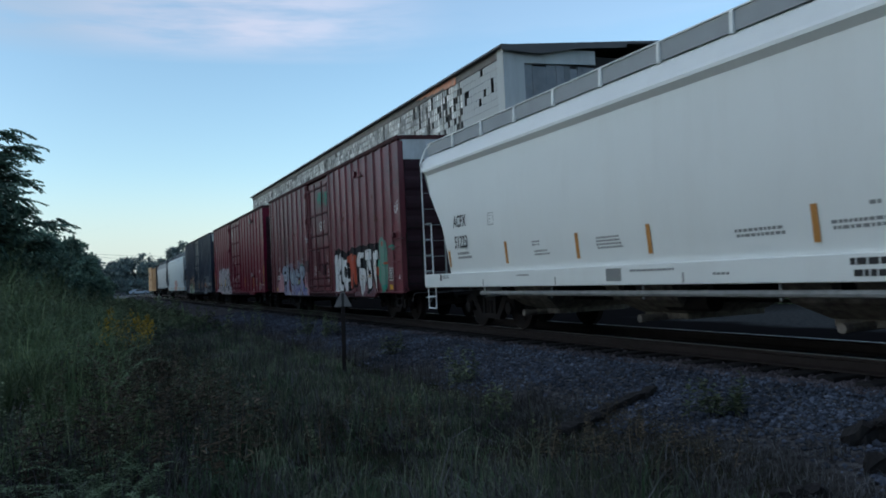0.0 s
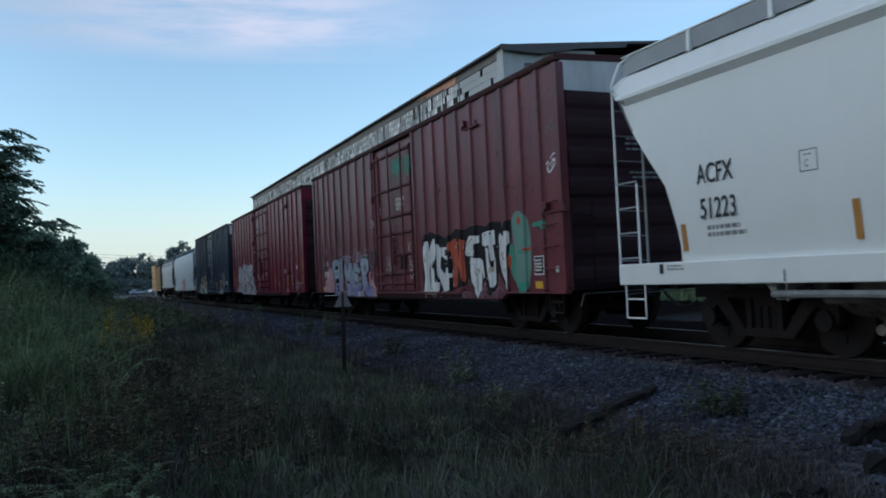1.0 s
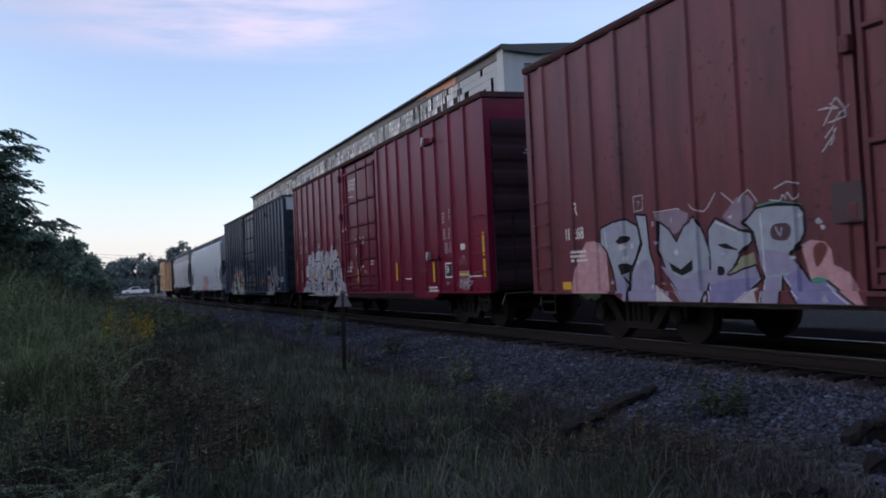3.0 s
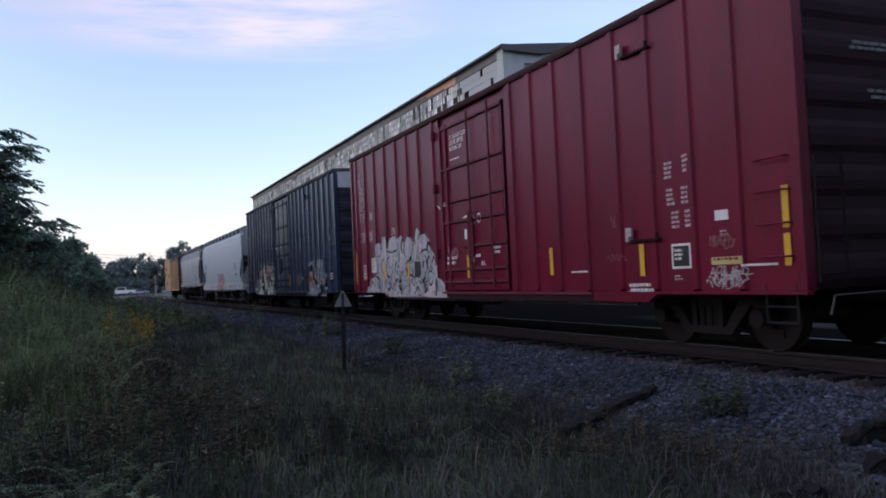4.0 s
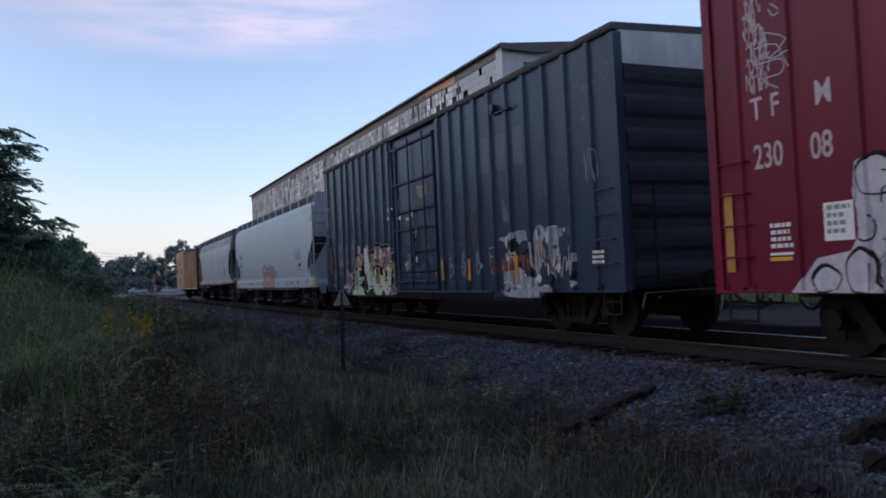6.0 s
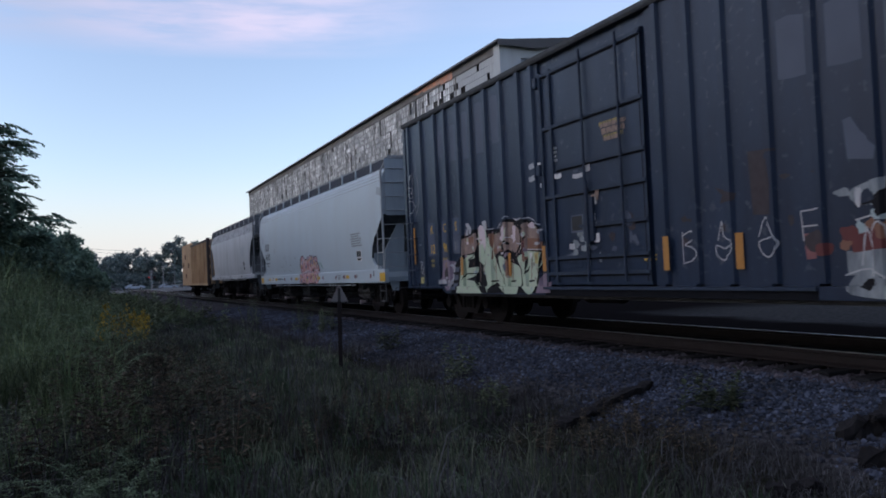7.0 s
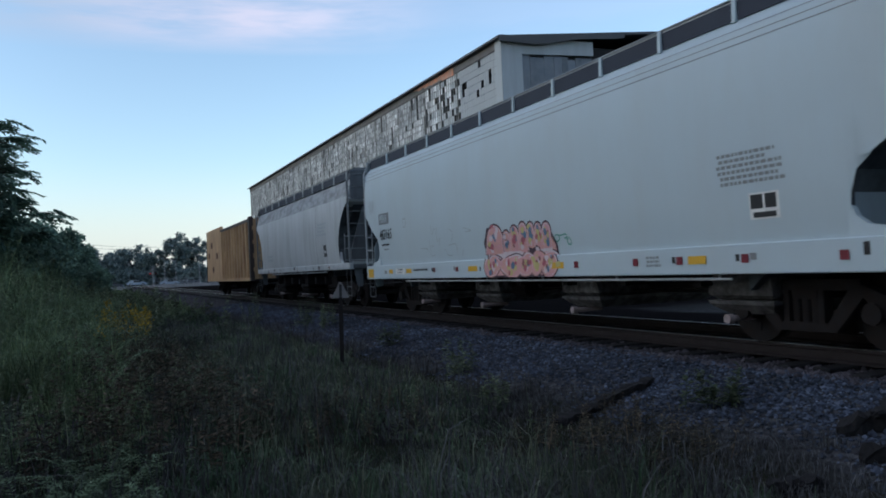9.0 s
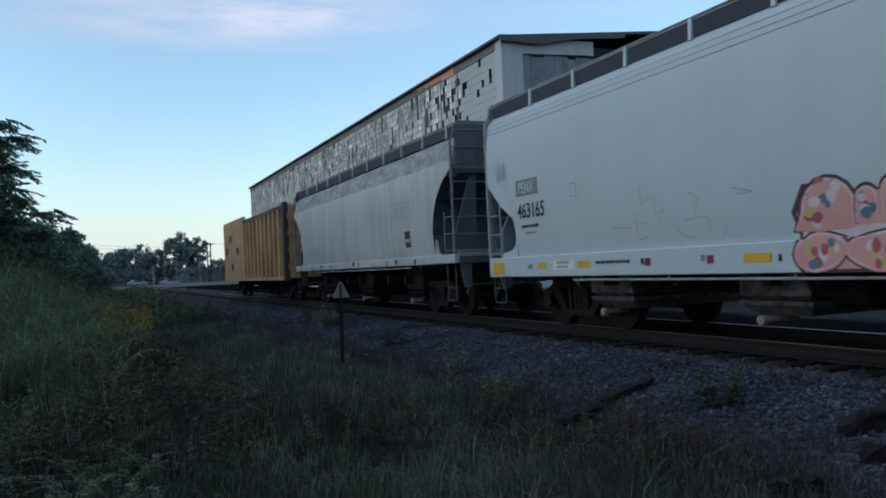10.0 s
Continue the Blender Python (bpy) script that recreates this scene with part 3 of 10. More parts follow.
    extra(car, c, Side(0, fixed, sill_deep), wall)
    return car


def stop_bracket(car, c, s, z, coat, trim):
    """A small angle bracket on a post with a thin ledge beside it."""
    bm = bmesh.new()
    box(bm, -1.655, -1.54, s - c, s - c + 0.05, z - 0.02, z + 0.17)
    box(bm, -1.655, -1.63, s - c - 0.07, s - c + 0.05, z + 0.05, z + 0.17)
    part("stop_bracket", bm, coat, car, "worn angle bracket on a post")
    bm = bmesh.new()
    box(bm, -1.625, -1.54, s - c - 0.60, s - c - 0.01, z - 0.03, z)
    box(bm, -1.64, -1.61, s - c - 0.60, s - c - 0.56, z, z + 0.07)
    part("ledge", bm, trim, car)


def door_hinges(car, c, s, zs, trim):
    for z in zs:
        bm = bmesh.new()
        box(bm, -1.65, -1.54, s - c - 0.05, s - c + 0.06, z - 0.09, z + 0.09)
        bevel(bm, 0.012)
        part("door_hinge", bm, trim, car)


def end_notes(car, y, rows, mat):
    """Lines of small writing on the near end that cannot be read."""
    r = random.Random(int(abs(y) * 10))
    bm = bmesh.new()
    for x0, x1, z in rows:
        x = x0
        while x < x1:
            w = r.uniform(0.05, 0.16)
            box(bm, x, min(x + w, x1), y - 0.066, y - 0.05, z, z + 0.035)
            x += w + 0.03
    tagged(part("end_writing", bm, mat, car, "faded white stencil lines on the end"), kind="stuff")


def flowing(pts, closed, n=4):
    """A smooth line through a few points."""
    m = len(pts)
    res = []
    for i in range(m if closed else m - 1):
        if closed:
            p0, p1, p2, p3 = (pts[(i + k) % m] for k in (-1, 0, 1, 2))
        else:
            p0, p1, p2, p3 = (pts[min(max(i + k, 0), m - 1)] for k in (-1, 0, 1, 2))
        for j in range(n):
            t = j / n
            res.append(tuple(0.5 * (2 * b + (d - a) * t + (2 * a - 5 * b + 4 * d - e) * t * t + (3 * b - a - 3 * d + e) * t ** 3) for a, b, d, e in zip(p0, p1, p2, p3)))
    if not closed:
        res.append(pts[-1])
    return res


def fill(side, c, mat, layer, pts, soft=False, edge=None, ew=0.0):
    """A sprayed field of colour; pts along the train and up, edge its outline."""
    pts = [(s - c, z) for s, z in pts]
    if soft:
        pts = flowing(pts, True, 3)
    side.add(pts, mat, layer)
    if edge:
        side.stroke(pts + pts[:1], ew, edge, layer + 0.25 if soft else 3.2, not soft)


def line(side, c, mat, layer, w, pts, soft=True):
    pts = [(s - c, z) for s, z in pts]
    if soft and len(pts) > 2:
        pts = flowing(pts, False, 3)
    side.stroke(pts, w, mat, layer, w > 0.013)


def oval(side, c, mat, layer, s, z, a, b, edge=None, ew=0.0, rings=0):
    wob = math.sin(s * 41 + z * 17)
    for k in range(rings + 1):
        f = 1 - 0.3 * k
        pts = [(s - c + a * f * (1 + 0.10 * math.sin(2 * q + 5 * wob) + 0.05 * math.sin(3 * q + k)) * math.cos(q), z + 0.04 * k * b + b * f * (1 + 0.08 * math.sin(3 * q + 3 * wob)) * math.sin(q)) for q in [i * math.pi / 9 for i in range(18)]]
        if k == 0:
            side.add(pts, mat, layer)
        if edge:
            for i in range(18):
                thick_ = ew * (0.75 if k else 1) * (1.0 + 0.75 * math.sin(i * 0.35 + 6 * wob))
                side.stroke([pts[i], pts[(i + 1) % 18]], thick_ + 0.006, edge, layer + 0.25, False)


def tag_scrawl(side, s, z, w, h, mat, seed, thick=0.035, loops=7):
    """A quick sprayed scrawl."""
    r = random.Random(seed)
    pts = []
    for i in range(loops * 4):
        f = i / (loops * 4 - 1)
        pts.append((s - w * f + r.uniform(-0.04, 0.04), z + h * (0.5 + 0.48 * math.sin(f * loops * 6.28 + r.uniform(-0.7, 0.7)))))
    side.stroke(flowing(pts, False, 3), thick, mat, 3, thick > 0.013)


def chips(side, s0, s1, z0, z1, mats, n, seed, lo=0.05, hi=0.3, layer=0):
    """Patches of flaked or overpainted colour with uneven outlines."""
    r = random.Random(seed)
    for i in range(n):
        a, b = r.uniform(s1, s0), r.uniform(z0, z1)
        ra, rb = r.uniform(lo, hi), r.uniform(lo, hi)
        p1, p2 = r.uniform(0, 6.28), r.uniform(0, 6.28)
        side.add([(a + ra * (0.85 + 0.15 * math.sin(2 * q + p1) + 0.1 * math.sin(5 * q + p2)) * math.cos(q), b + rb * (0.85 + 0.15 * math.sin(3 * q + p2) + 0.1 * math.sin(4 * q + p1)) * math.sin(q)) for q in [k * 2 * math.pi / 20 for k in range(20)]], mats[i % len(mats)], layer)


def paint_first(car, c, side, wall):
    S = lambda s: s - c
    fill(side, c, rust_orange, 0, [(24.42, 0.95), (24.4, 1.9), (24.34, 2.25), (24.28, 1.9), (24.26, 0.95)])
    # white and orange letters on black, a green figure
    fill(side, c, spray_black, 0, [(23.97, 1.93), (23.75, 2.08), (23.64, 2.03), (23.51, 2.10), (23.04, 2.01), (22.64, 1.90), (22.30, 1.98), (22.11, 2.07), (22.18, 0.83), (22.54, 0.75), (23.96, 0.72), (24.00, 1.54)])
    fill(side, c, spray_black, 0, [(22.11, 2.07), (21.69, 2.01), (21.46, 2.06), (21.04, 2.06), (20.74, 2.01), (20.46, 2.08), (20.23, 2.06), (20.29, 1.08), (20.37, 0.82), (20.57, 0.68), (20.75, 0.75), (20.85, 0.99), (20.98, 0.89), (21.08, 0.61), (21.21, 0.65), (21.50, 0.97), (21.61, 1.04), (21.67, 0.90), (22.21, 0.83)])
    fill(side, c, spray_black, 0, [(20.23, 2.06), (20.12, 2.06), (20.07, 1.93), (20.00, 2.03), (19.77, 2.07), (19.69, 2.03), (19.76, 1.45), (19.83, 1.34), (19.87, 0.82), (19.95, 0.77), (20.18, 1.01), (20.29, 1.14)])
    for sm, zt, w in ((21.64, 0.76, 0.22), (20.90, 0.83, 0.15), (20.28, 0.84, 0.22)):
        dome = [(sm + w * math.cos(q), 0.61 + (zt - 0.61) * math.sin(q)) for q in [i * math.pi / 8 for i in range(9)]]
        fill(side, c, trim_brown, 0.5, dome)
        line(side, c, spray_lilac, 0.8, 0.02, dome[1:-1], soft=False)
        tag_scrawl(side, S(sm + 0.6 * w), 0.63, 1.1 * w, zt - 0.66, spray_lilac, int(sm * 7), 0.012, 3)
    side.cut("backing", car, "black sprayed backing of the letters")
    fill(side, c, spray_white, 1, [(23.94, 1.75), (23.81, 1.87), (23.59, 1.90), (23.56, 1.64), (23.39, 1.42), (23.47, 1.30), (23.59, 1.30), (23.60, 0.79), (23.95, 0.77), (23.84, 1.10), (23.93, 1.45)])
    fill(side, c, spray_white, 1, [(23.59, 1.66), (23.34, 1.92), (23.23, 1.93), (23.10, 1.77), (23.10, 1.57), (23.39, 1.36), (23.55, 1.43)])
    fill(side, c, spray_white, 1.2, [(23.51, 1.30), (23.33, 1.27), (23.32, 0.98), (23.03, 0.97), (23.04, 0.79), (23.17, 0.71), (23.96, 0.72), (23.91, 0.77), (23.60, 0.79)])
    side.cut("letter", car, "white sprayed letter")
    fill(side, c, spray_white, 1, [(23.06, 1.81), (22.96, 1.72), (22.57, 1.71), (22.60, 1.60), (22.77, 1.55), (22.59, 1.52), (22.58, 1.42), (22.84, 1.53), (22.92, 1.51), (22.97, 1.28), (22.77, 1.15), (22.66, 1.28), (22.49, 1.26), (22.50, 1.16), (22.34, 1.14), (22.36, 1.07), (22.45, 1.06), (22.47, 0.81), (22.81, 0.75), (23.05, 1.08), (23.08, 1.32)])
    side.cut("letter", car, "white sprayed letter")
    fill(side, c, spray_orange, 1, [(22.42, 1.76), (22.31, 1.85), (22.09, 1.87), (22.01, 1.43), (21.91, 1.85), (21.68, 1.79), (21.76, 1.60), (21.69, 1.04), (21.76, 0.94), (21.92, 1.09), (22.08, 1.30), (22.12, 0.90), (22.21, 0.85), (22.34, 0.87), (22.29, 1.37), (22.40, 1.60)])
    side.cut("letter", car, "orange sprayed letter")
    fill(side, c, spray_white, 1, [(21.63, 1.73), (21.48, 1.88), (21.03, 1.85), (21.04, 1.72), (21.22, 1.70), (21.26, 1.63), (21.21, 1.56), (21.30, 1.46), (21.60, 1.48), (21.67, 1.53)])
    fill(side, c, spray_white, 1.2, [(21.46, 1.45), (21.20, 1.42), (21.04, 1.42), (20.92, 1.37), (20.85, 1.06), (20.90, 1.01), (20.97, 1.16), (20.97, 1.03), (21.02, 0.75), (21.11, 0.62), (21.45, 0.97), (21.48, 1.22)])
    side.cut("letter", car, "white sprayed letter")
    fill(side, c, spray_white, 1, [(20.90, 1.89), (20.65, 1.92), (20.68, 1.65), (20.77, 1.63), (20.90, 1.65)])
    fill(side, c, spray_white, 1, [(20.63, 1.91), (20.38, 1.92), (20.36, 1.66), (20.47, 1.64), (20.40, 1.37), (20.51, 1.34), (20.58, 1.64), (20.65, 1.68)])
    fill(side, c, spray_white, 1.2, [(20.78, 1.61), (20.68, 1.59), (20.54, 1.25), (20.46, 1.18), (20.44, 1.36), (20.38, 1.34), (20.39, 0.92), (20.51, 0.84), (20.67, 0.89), (20.76, 1.19)])
    side.cut("letter", car, "white sprayed letter")
    fill(side, c, spray_white, 1, [(20.22, 1.77), (20.16, 1.85), (20.06, 1.78), (19.95, 1.87), (19.83, 1.86), (19.80, 1.67), (19.87, 1.59), (19.90, 1.43), (19.89, 1.09), (19.91, 0.79), (20.00, 0.91), (20.15, 1.13), (20.22, 1.42), (20.20, 1.61)])
    side.cut("letter", car, "white sprayed letter")
    for pts in ([(23.6, 1.90), (23.6, 1.64), (23.58, 1.31), (23.56, 0.83), (23.45, 0.83)], [(23.51, 1.69), (23.52, 1.33), (23.51, 0.86)], [(23.52, 1.32), (23.13, 1.57)], [(22.89, 1.74), (22.87, 1.55)], [(22.86, 1.13), (22.87, 0.85)], [(22.66, 1.28), (22.69, 1.04)]):
        line(side, c, spray_black, 2, 0.014, pts, soft=False)
    fill(side, c, spray_black, 1.9, [(22.88, 1.53), (22.80, 1.52), (22.70, 1.30), (22.72, 1.14), (22.80, 1.20), (22.90, 1.36)])
    fill(side, c, spray_black, 1.9, [(22.70, 1.66), (22.58, 1.66), (22.60, 1.58), (22.70, 1.58)])
    line(side, c, spray_oxblood, 2, 0.02, [(22.24, 1.82), (22.25, 1.42), (22.2, 0.9)], soft=False)
    fill(side, c, spray_orange, 1.3, [(22.52, 1.76), (22.40, 1.82), (22.30, 1.80), (22.32, 1.62), (22.50, 1.62)])
    line(side, c, spray_white, 2, 0.016, [(21.69, 1.56), (21.48, 1.50), (21.68, 1.62), (21.45, 1.55), (21.66, 1.50)], soft=False)
    fill(side, c, spray_white, 4, [(23.97, 0.80), (23.06, 0.80), (23.05, 0.775), (23.97, 0.775)])
    chips(side, S(23.93), S(23.68), 1.45, 1.60, [scuff_tan, spray_chalk], 9, 221, 0.015, 0.06, 1.7)
    chips(side, S(21.28), S(21.08), 1.10, 1.34, [scuff_tan, spray_grey, spray_chalk], 11, 222, 0.015, 0.06, 1.7)
    chips(side, S(20.72), S(20.45), 1.05, 1.25, [scuff_tan, spray_chalk, spray_grey], 11, 223, 0.015, 0.06, 1.7)
    chips(side, S(20.15), S(19.92), 1.10, 1.50, [scuff_tan, spray_grey, spray_chalk], 11, 224, 0.015, 0.05, 1.7)
    chips(side, S(23.9), S(19.9), 0.85, 1.85, [spray_chalk, spray_mist], 40, 225, 0.01, 0.035, 1.6)
    chips(side, S(23.8), S(22.9), 0.63, 0.70, [spray_lilac], 5, 226, 0.02, 0.06, 1)
    oval(side, c, spray_black, 2, 20.76, 1.85, 0.025, 0.020)
    oval(side, c, spray_black, 2, 20.51, 1.86, 0.020, 0.020)
    oval(side, c, spray_black, 2, 19.96, 0.90, 0.020, 0.015)
    oval(side, c, spray_black, 2, 20.03, 1.83, 0.025, 0.020)
    line(side, c, spray_black, 2, 0.012, [(21.61, 1.69), (21.32, 1.83)])
    line(side, c, spray_black, 2, 0.012, [(21.62, 1.55), (21.51, 1.52)])
    line(side, c, spray_grey, 2, 0.012, [(20.71, 1.19), (20.53, 1.15), (20.44, 1.18)])
    line(side, c, spray_grey, 2, 0.012, [(21.21, 1.24), (21.11, 1.17), (21.17, 1.07)])
    line(side, c, spray_grey, 2, 0.012, [(20.17, 1.17), (19.92, 1.15)])
    side.cut("scrawl", car, "thin black lines and tan scuffs over the letters")
    fill(side, c, spray_teal, 0.8, [(19.81, 1.58), (19.69, 1.60), (19.64, 1.24), (19.65, 0.95), (19.78, 1.12), (19.85, 1.31)], soft=True)
    fill(side, c, spray_green, 1.5, [(19.71, 2.00), (19.60, 2.16), (19.45, 2.19), (19.27, 2.14), (19.15, 2.04), (19.06, 1.83), (19.05, 1.55), (19.05, 1.26), (19.09, 1.07), (19.21, 0.79), (19.41, 0.73), (19.55, 0.82), (19.64, 1.00), (19.63, 1.38), (19.66, 1.69)], soft=True)
    fill(side, c, spray_teal, 2, [(19.61, 0.92), (19.36, 0.93), (19.16, 0.94), (19.26, 0.77), (19.41, 0.73), (19.55, 0.82)], soft=True)
    fill(side, c, spray_teal, 2, [(19.54, 1.47), (19.28, 1.51), (19.11, 1.44), (19.43, 1.43)], soft=True)
    fill(side, c, spray_orange, 2.2, [(19.33, 1.51), (19.07, 1.53), (19.07, 1.48), (19.30, 1.47)], soft=True)
    oval(side, c, spray_orange, 2, 19.44, 2.01, 0.075, 0.070)
    fill(side, c, spray_orange, 2, [(19.86, 1.42), (19.76, 1.39), (19.77, 1.24), (19.84, 1.18)], soft=True)
    fill(side, c, spray_teal, 1, [(18.97, 1.93), (18.78, 1.95), (18.55, 1.94), (18.55, 1.81), (18.76, 1.87), (18.94, 1.87)], soft=True)
    side.cut("graffiti", car, "tall green sprayed figure with teal and orange")
    for pts in ([(18.42, 2.86), (18.34, 2.90), (18.36, 2.78), (18.30, 2.72), (18.12, 2.86), (18.20, 2.90), (18.30, 2.84)], [(18.28, 2.94), (18.18, 3.0), (18.08, 2.98), (18.10, 2.90), (18.22, 2.92)], [(18.24, 2.82), (18.12, 2.92), (18.04, 2.84), (17.94, 2.90), (17.97, 2.94)],
                [(18.08, 2.80), (18.00, 2.70), (17.90, 2.78)], [(18.06, 2.68), (18.04, 2.60), (17.96, 2.58), (17.90, 2.70), (18.04, 2.74)], [(18.40, 2.82), (18.34, 2.72), (18.22, 2.80)]):
        line(side, c, spray_white, 3, 0.024, pts)
    for pts in ([(18.38, 3.36), (18.36, 3.50), (18.28, 3.44), (18.24, 3.56), (18.16, 3.46)], [(18.28, 3.40), (18.14, 3.42), (17.98, 3.38)], [(18.18, 3.56), (18.06, 3.62), (18.04, 3.48)], [(18.00, 3.66), (17.97, 3.44)]):
        line(side, c, seam_teal, 2, 0.03, pts)
    side.cut("scrawl", car, "small white sprayed tag")
    # stencilled panels
    for z0, z1, w0, w1 in ((1.05, 1.37, 18.96, 18.58),):
        side.rect(S(w0), S(w1), z0, z1, white_mark, 3)
        side.rect(S(w0 - 0.02), S(w1 + 0.02), z0 + 0.02, z1 - 0.02, black_mark, 4)
        side.bars(S(w0 - 0.04), z1 - 0.06, 0.28, 0.22, 4, white_mark, 6, 5)
    side.rect(S(18.93), S(18.61), 0.82, 0.94, yellow_mark, 3)
    side.bars(S(18.9), 0.91, 0.26, 0.06, 2, black_mark, 3, 4)
    side.rect(S(18.28), S(18.18), 1.08, 1.18, white_mark, 3)
    # writing on the door
    lettering("CLOSE AND LOCK", S(25.58), 2.98, 0.085, white_mark, car, 1.572, 0.62)
    lettering("DOORS BEFORE", S(25.58), 2.87, 0.085, white_mark, car, 1.572, 0.62)
    lettering("MOVING CAR", S(25.52), 2.76, 0.085, white_mark, car, 1.572, 0.62)
    side.cut("stencil", car, "white stencilled panel")
    # violet piece near the trailing end, tags on the door
    fill(side, c, spray_pink, 0, [(32.33, 0.76), (32.14, 1.3), (31.91, 1.52), (31.65, 1.52), (31.41, 1.41), (31.37, 0.71), (32.14, 0.71)])
    fill(side, c, spray_lilac, 0.1, [(30.25, 1.8), (29.84, 1.83), (29.62, 1.75), (29.69, 1.58), (29.93, 1.5), (30.18, 1.65)])
    fill(side, c, spray_lilac, 0.1, [(29.04, 1.66), (28.83, 1.84), (28.63, 1.88), (28.54, 1.79), (28.62, 1.49), (28.81, 1.47)])
    fill(side, c, spray_pink, 0.1, [(27.92, 1.26), (27.79, 1.31), (27.63, 1.28), (27.55, 1.2), (27.53, 1.04), (27.32, 0.96), (27.27, 0.82), (27.18, 0.63), (27.33, 0.63), (27.82, 0.9)])
    fill(side, c, spray_oxblood, 0.4, [(27.77, 1.21), (27.67, 1.28), (27.59, 1.2), (27.73, 1.02)], soft=True)
    fill(side, c, spray_pale, 1.0, [(30.68, 1.83), (30.45, 1.8), (30.41, 1.3), (30.28, 0.98), (30.28, 0.62), (30.89, 0.62), (30.83, 1.03), (30.57, 1.41)])
    line(side, c, spray_black, 1.1, 0.03, [(30.68, 1.83), (30.45, 1.8), (30.41, 1.3), (30.28, 0.98), (30.28, 0.62), (30.89, 0.62), (30.83, 1.03), (30.57, 1.41), (30.68, 1.83)], soft=False)
    fill(side, c, spray_pale, 1.3, [(31.52, 1.7), (31.2, 1.77), (30.89, 1.78), (30.65, 1.67), (30.6, 1.44), (30.72, 1.22), (30.86, 1.07), (30.94, 0.62), (31.18, 0.62), (31.24, 1.0), (31.38, 1.34), (31.54, 1.48)])
    line(side, c, spray_black, 1.4, 0.03, [(31.52, 1.7), (31.2, 1.77), (30.89, 1.78), (30.65, 1.67), (30.6, 1.44), (30.72, 1.22), (30.86, 1.07), (30.94, 0.62), (31.18, 0.62), (31.24, 1.0), (31.38, 1.34), (31.54, 1.48), (31.52, 1.7)], soft=False)
    fill(side, c, spray_pale, 1.6, [(30.19, 1.69), (29.99, 1.57), (29.87, 1.41), (29.72, 1.6), (29.49, 1.7), (29.36, 1.47), (29.28, 1.26), (29.29, 0.91), (29.45, 0.62), (29.73, 0.62), (30.04, 0.92), (30.21, 1.3)])
    line(side, c, spray_black, 1.7, 0.03, [(30.19, 1.69), (29.99, 1.57), (29.87, 1.41), (29.72, 1.6), (29.49, 1.7), (29.36, 1.47), (29.28, 1.26), (29.29, 0.91), (29.45, 0.62), (29.73, 0.62), (30.04, 0.92), (30.21, 1.3), (30.19, 1.69)], soft=False)
    fill(side, c, spray_pale, 1.9, [(29.29, 1.53), (29.15, 1.65), (28.81, 1.5), (28.6, 1.44), (28.59, 1.34), (28.78, 1.2), (28.9, 1.05), (28.56, 1.08), (28.48, 0.9), (28.68, 0.77), (28.89, 0.62), (29.29, 0.62), (29.36, 0.91), (29.3, 1.26)])
    line(side, c, spray_black, 2.0, 0.03, [(29.29, 1.53), (29.15, 1.65), (28.81, 1.5), (28.6, 1.44), (28.59, 1.34), (28.78, 1.2), (28.9, 1.05), (28.56, 1.08), (28.48, 0.9), (28.68, 0.77), (28.89, 0.62), (29.29, 0.62), (29.36, 0.91), (29.3, 1.26), (29.29, 1.53)], soft=False)
    fill(side, c, spray_pale, 2.2, [(28.7, 1.56), (28.5, 1.72), (28.23, 1.72), (27.92, 1.69), (27.86, 1.6), (27.86, 1.39), (27.98, 1.21), (28.04, 1.18), (27.82, 0.87), (27.62, 0.88), (27.27, 0.62), (27.97, 0.62), (28.18, 0.93), (28.23, 0.62), (28.5, 0.62), (28.44, 0.93), (28.52, 1.23), (28.57, 1.44)])
    line(side, c, spray_black, 2.3, 0.03, [(28.7, 1.56), (28.5, 1.72), (28.23, 1.72), (27.92, 1.69), (27.86, 1.6), (27.86, 1.39), (27.98, 1.21), (28.04, 1.18), (27.82, 0.87), (27.62, 0.88), (27.27, 0.62), (27.97, 0.62), (28.18, 0.93), (28.23, 0.62), (28.5, 0.62), (28.44, 0.93), (28.52, 1.23), (28.57, 1.44), (28.7, 1.56)], soft=False)
    fill(side, c, spray_mauve, 2.5, [(30.76, 0.99), (30.5, 1.21), (30.36, 1.02), (30.31, 0.62), (30.86, 0.62)], soft=True)
    fill(side, c, spray_mauve, 2.5, [(31.21, 0.97), (30.9, 0.99), (30.95, 0.62), (31.16, 0.62)])
    fill(side, c, spray_mauve, 2.5, [(30.19, 1.11), (29.99, 0.89), (29.73, 0.63), (29.48, 0.63), (29.33, 0.88), (29.36, 1.06), (29.75, 0.92)], soft=True)
    fill(side, c, spray_mauve, 2.5, [(29.31, 1.03), (28.9, 1.03), (28.56, 1.06), (28.52, 0.9), (28.87, 0.85), (29.31, 0.85)])
    fill(side, c, spray_violet, 2.6, [(29.31, 0.85), (28.96, 0.91), (28.52, 0.93), (28.68, 0.77), (28.89, 0.63), (29.28, 0.63)])
    fill(side, c, spray_mauve, 2.5, [(28.5, 1.21), (28.36, 1.23), (28.05, 1.16), (27.94, 1.0), (28.2, 0.97), (28.43, 0.96)], soft=True)
    fill(side, c, spray_violet, 2.6, [(28.17, 0.93), (27.94, 1.0), (27.82, 0.86), (27.62, 0.87), (27.29, 0.63), (27.95, 0.62)])
    fill(side, c, spray_mauve, 2.6, [(28.43, 0.92), (28.22, 0.93), (28.24, 0.62), (28.48, 0.62)])
    fill(side, c, spray_chalk, 2.4, [(28.89, 0.62), (28.68, 0.75), (28.58, 0.81), (28.54, 0.62)])
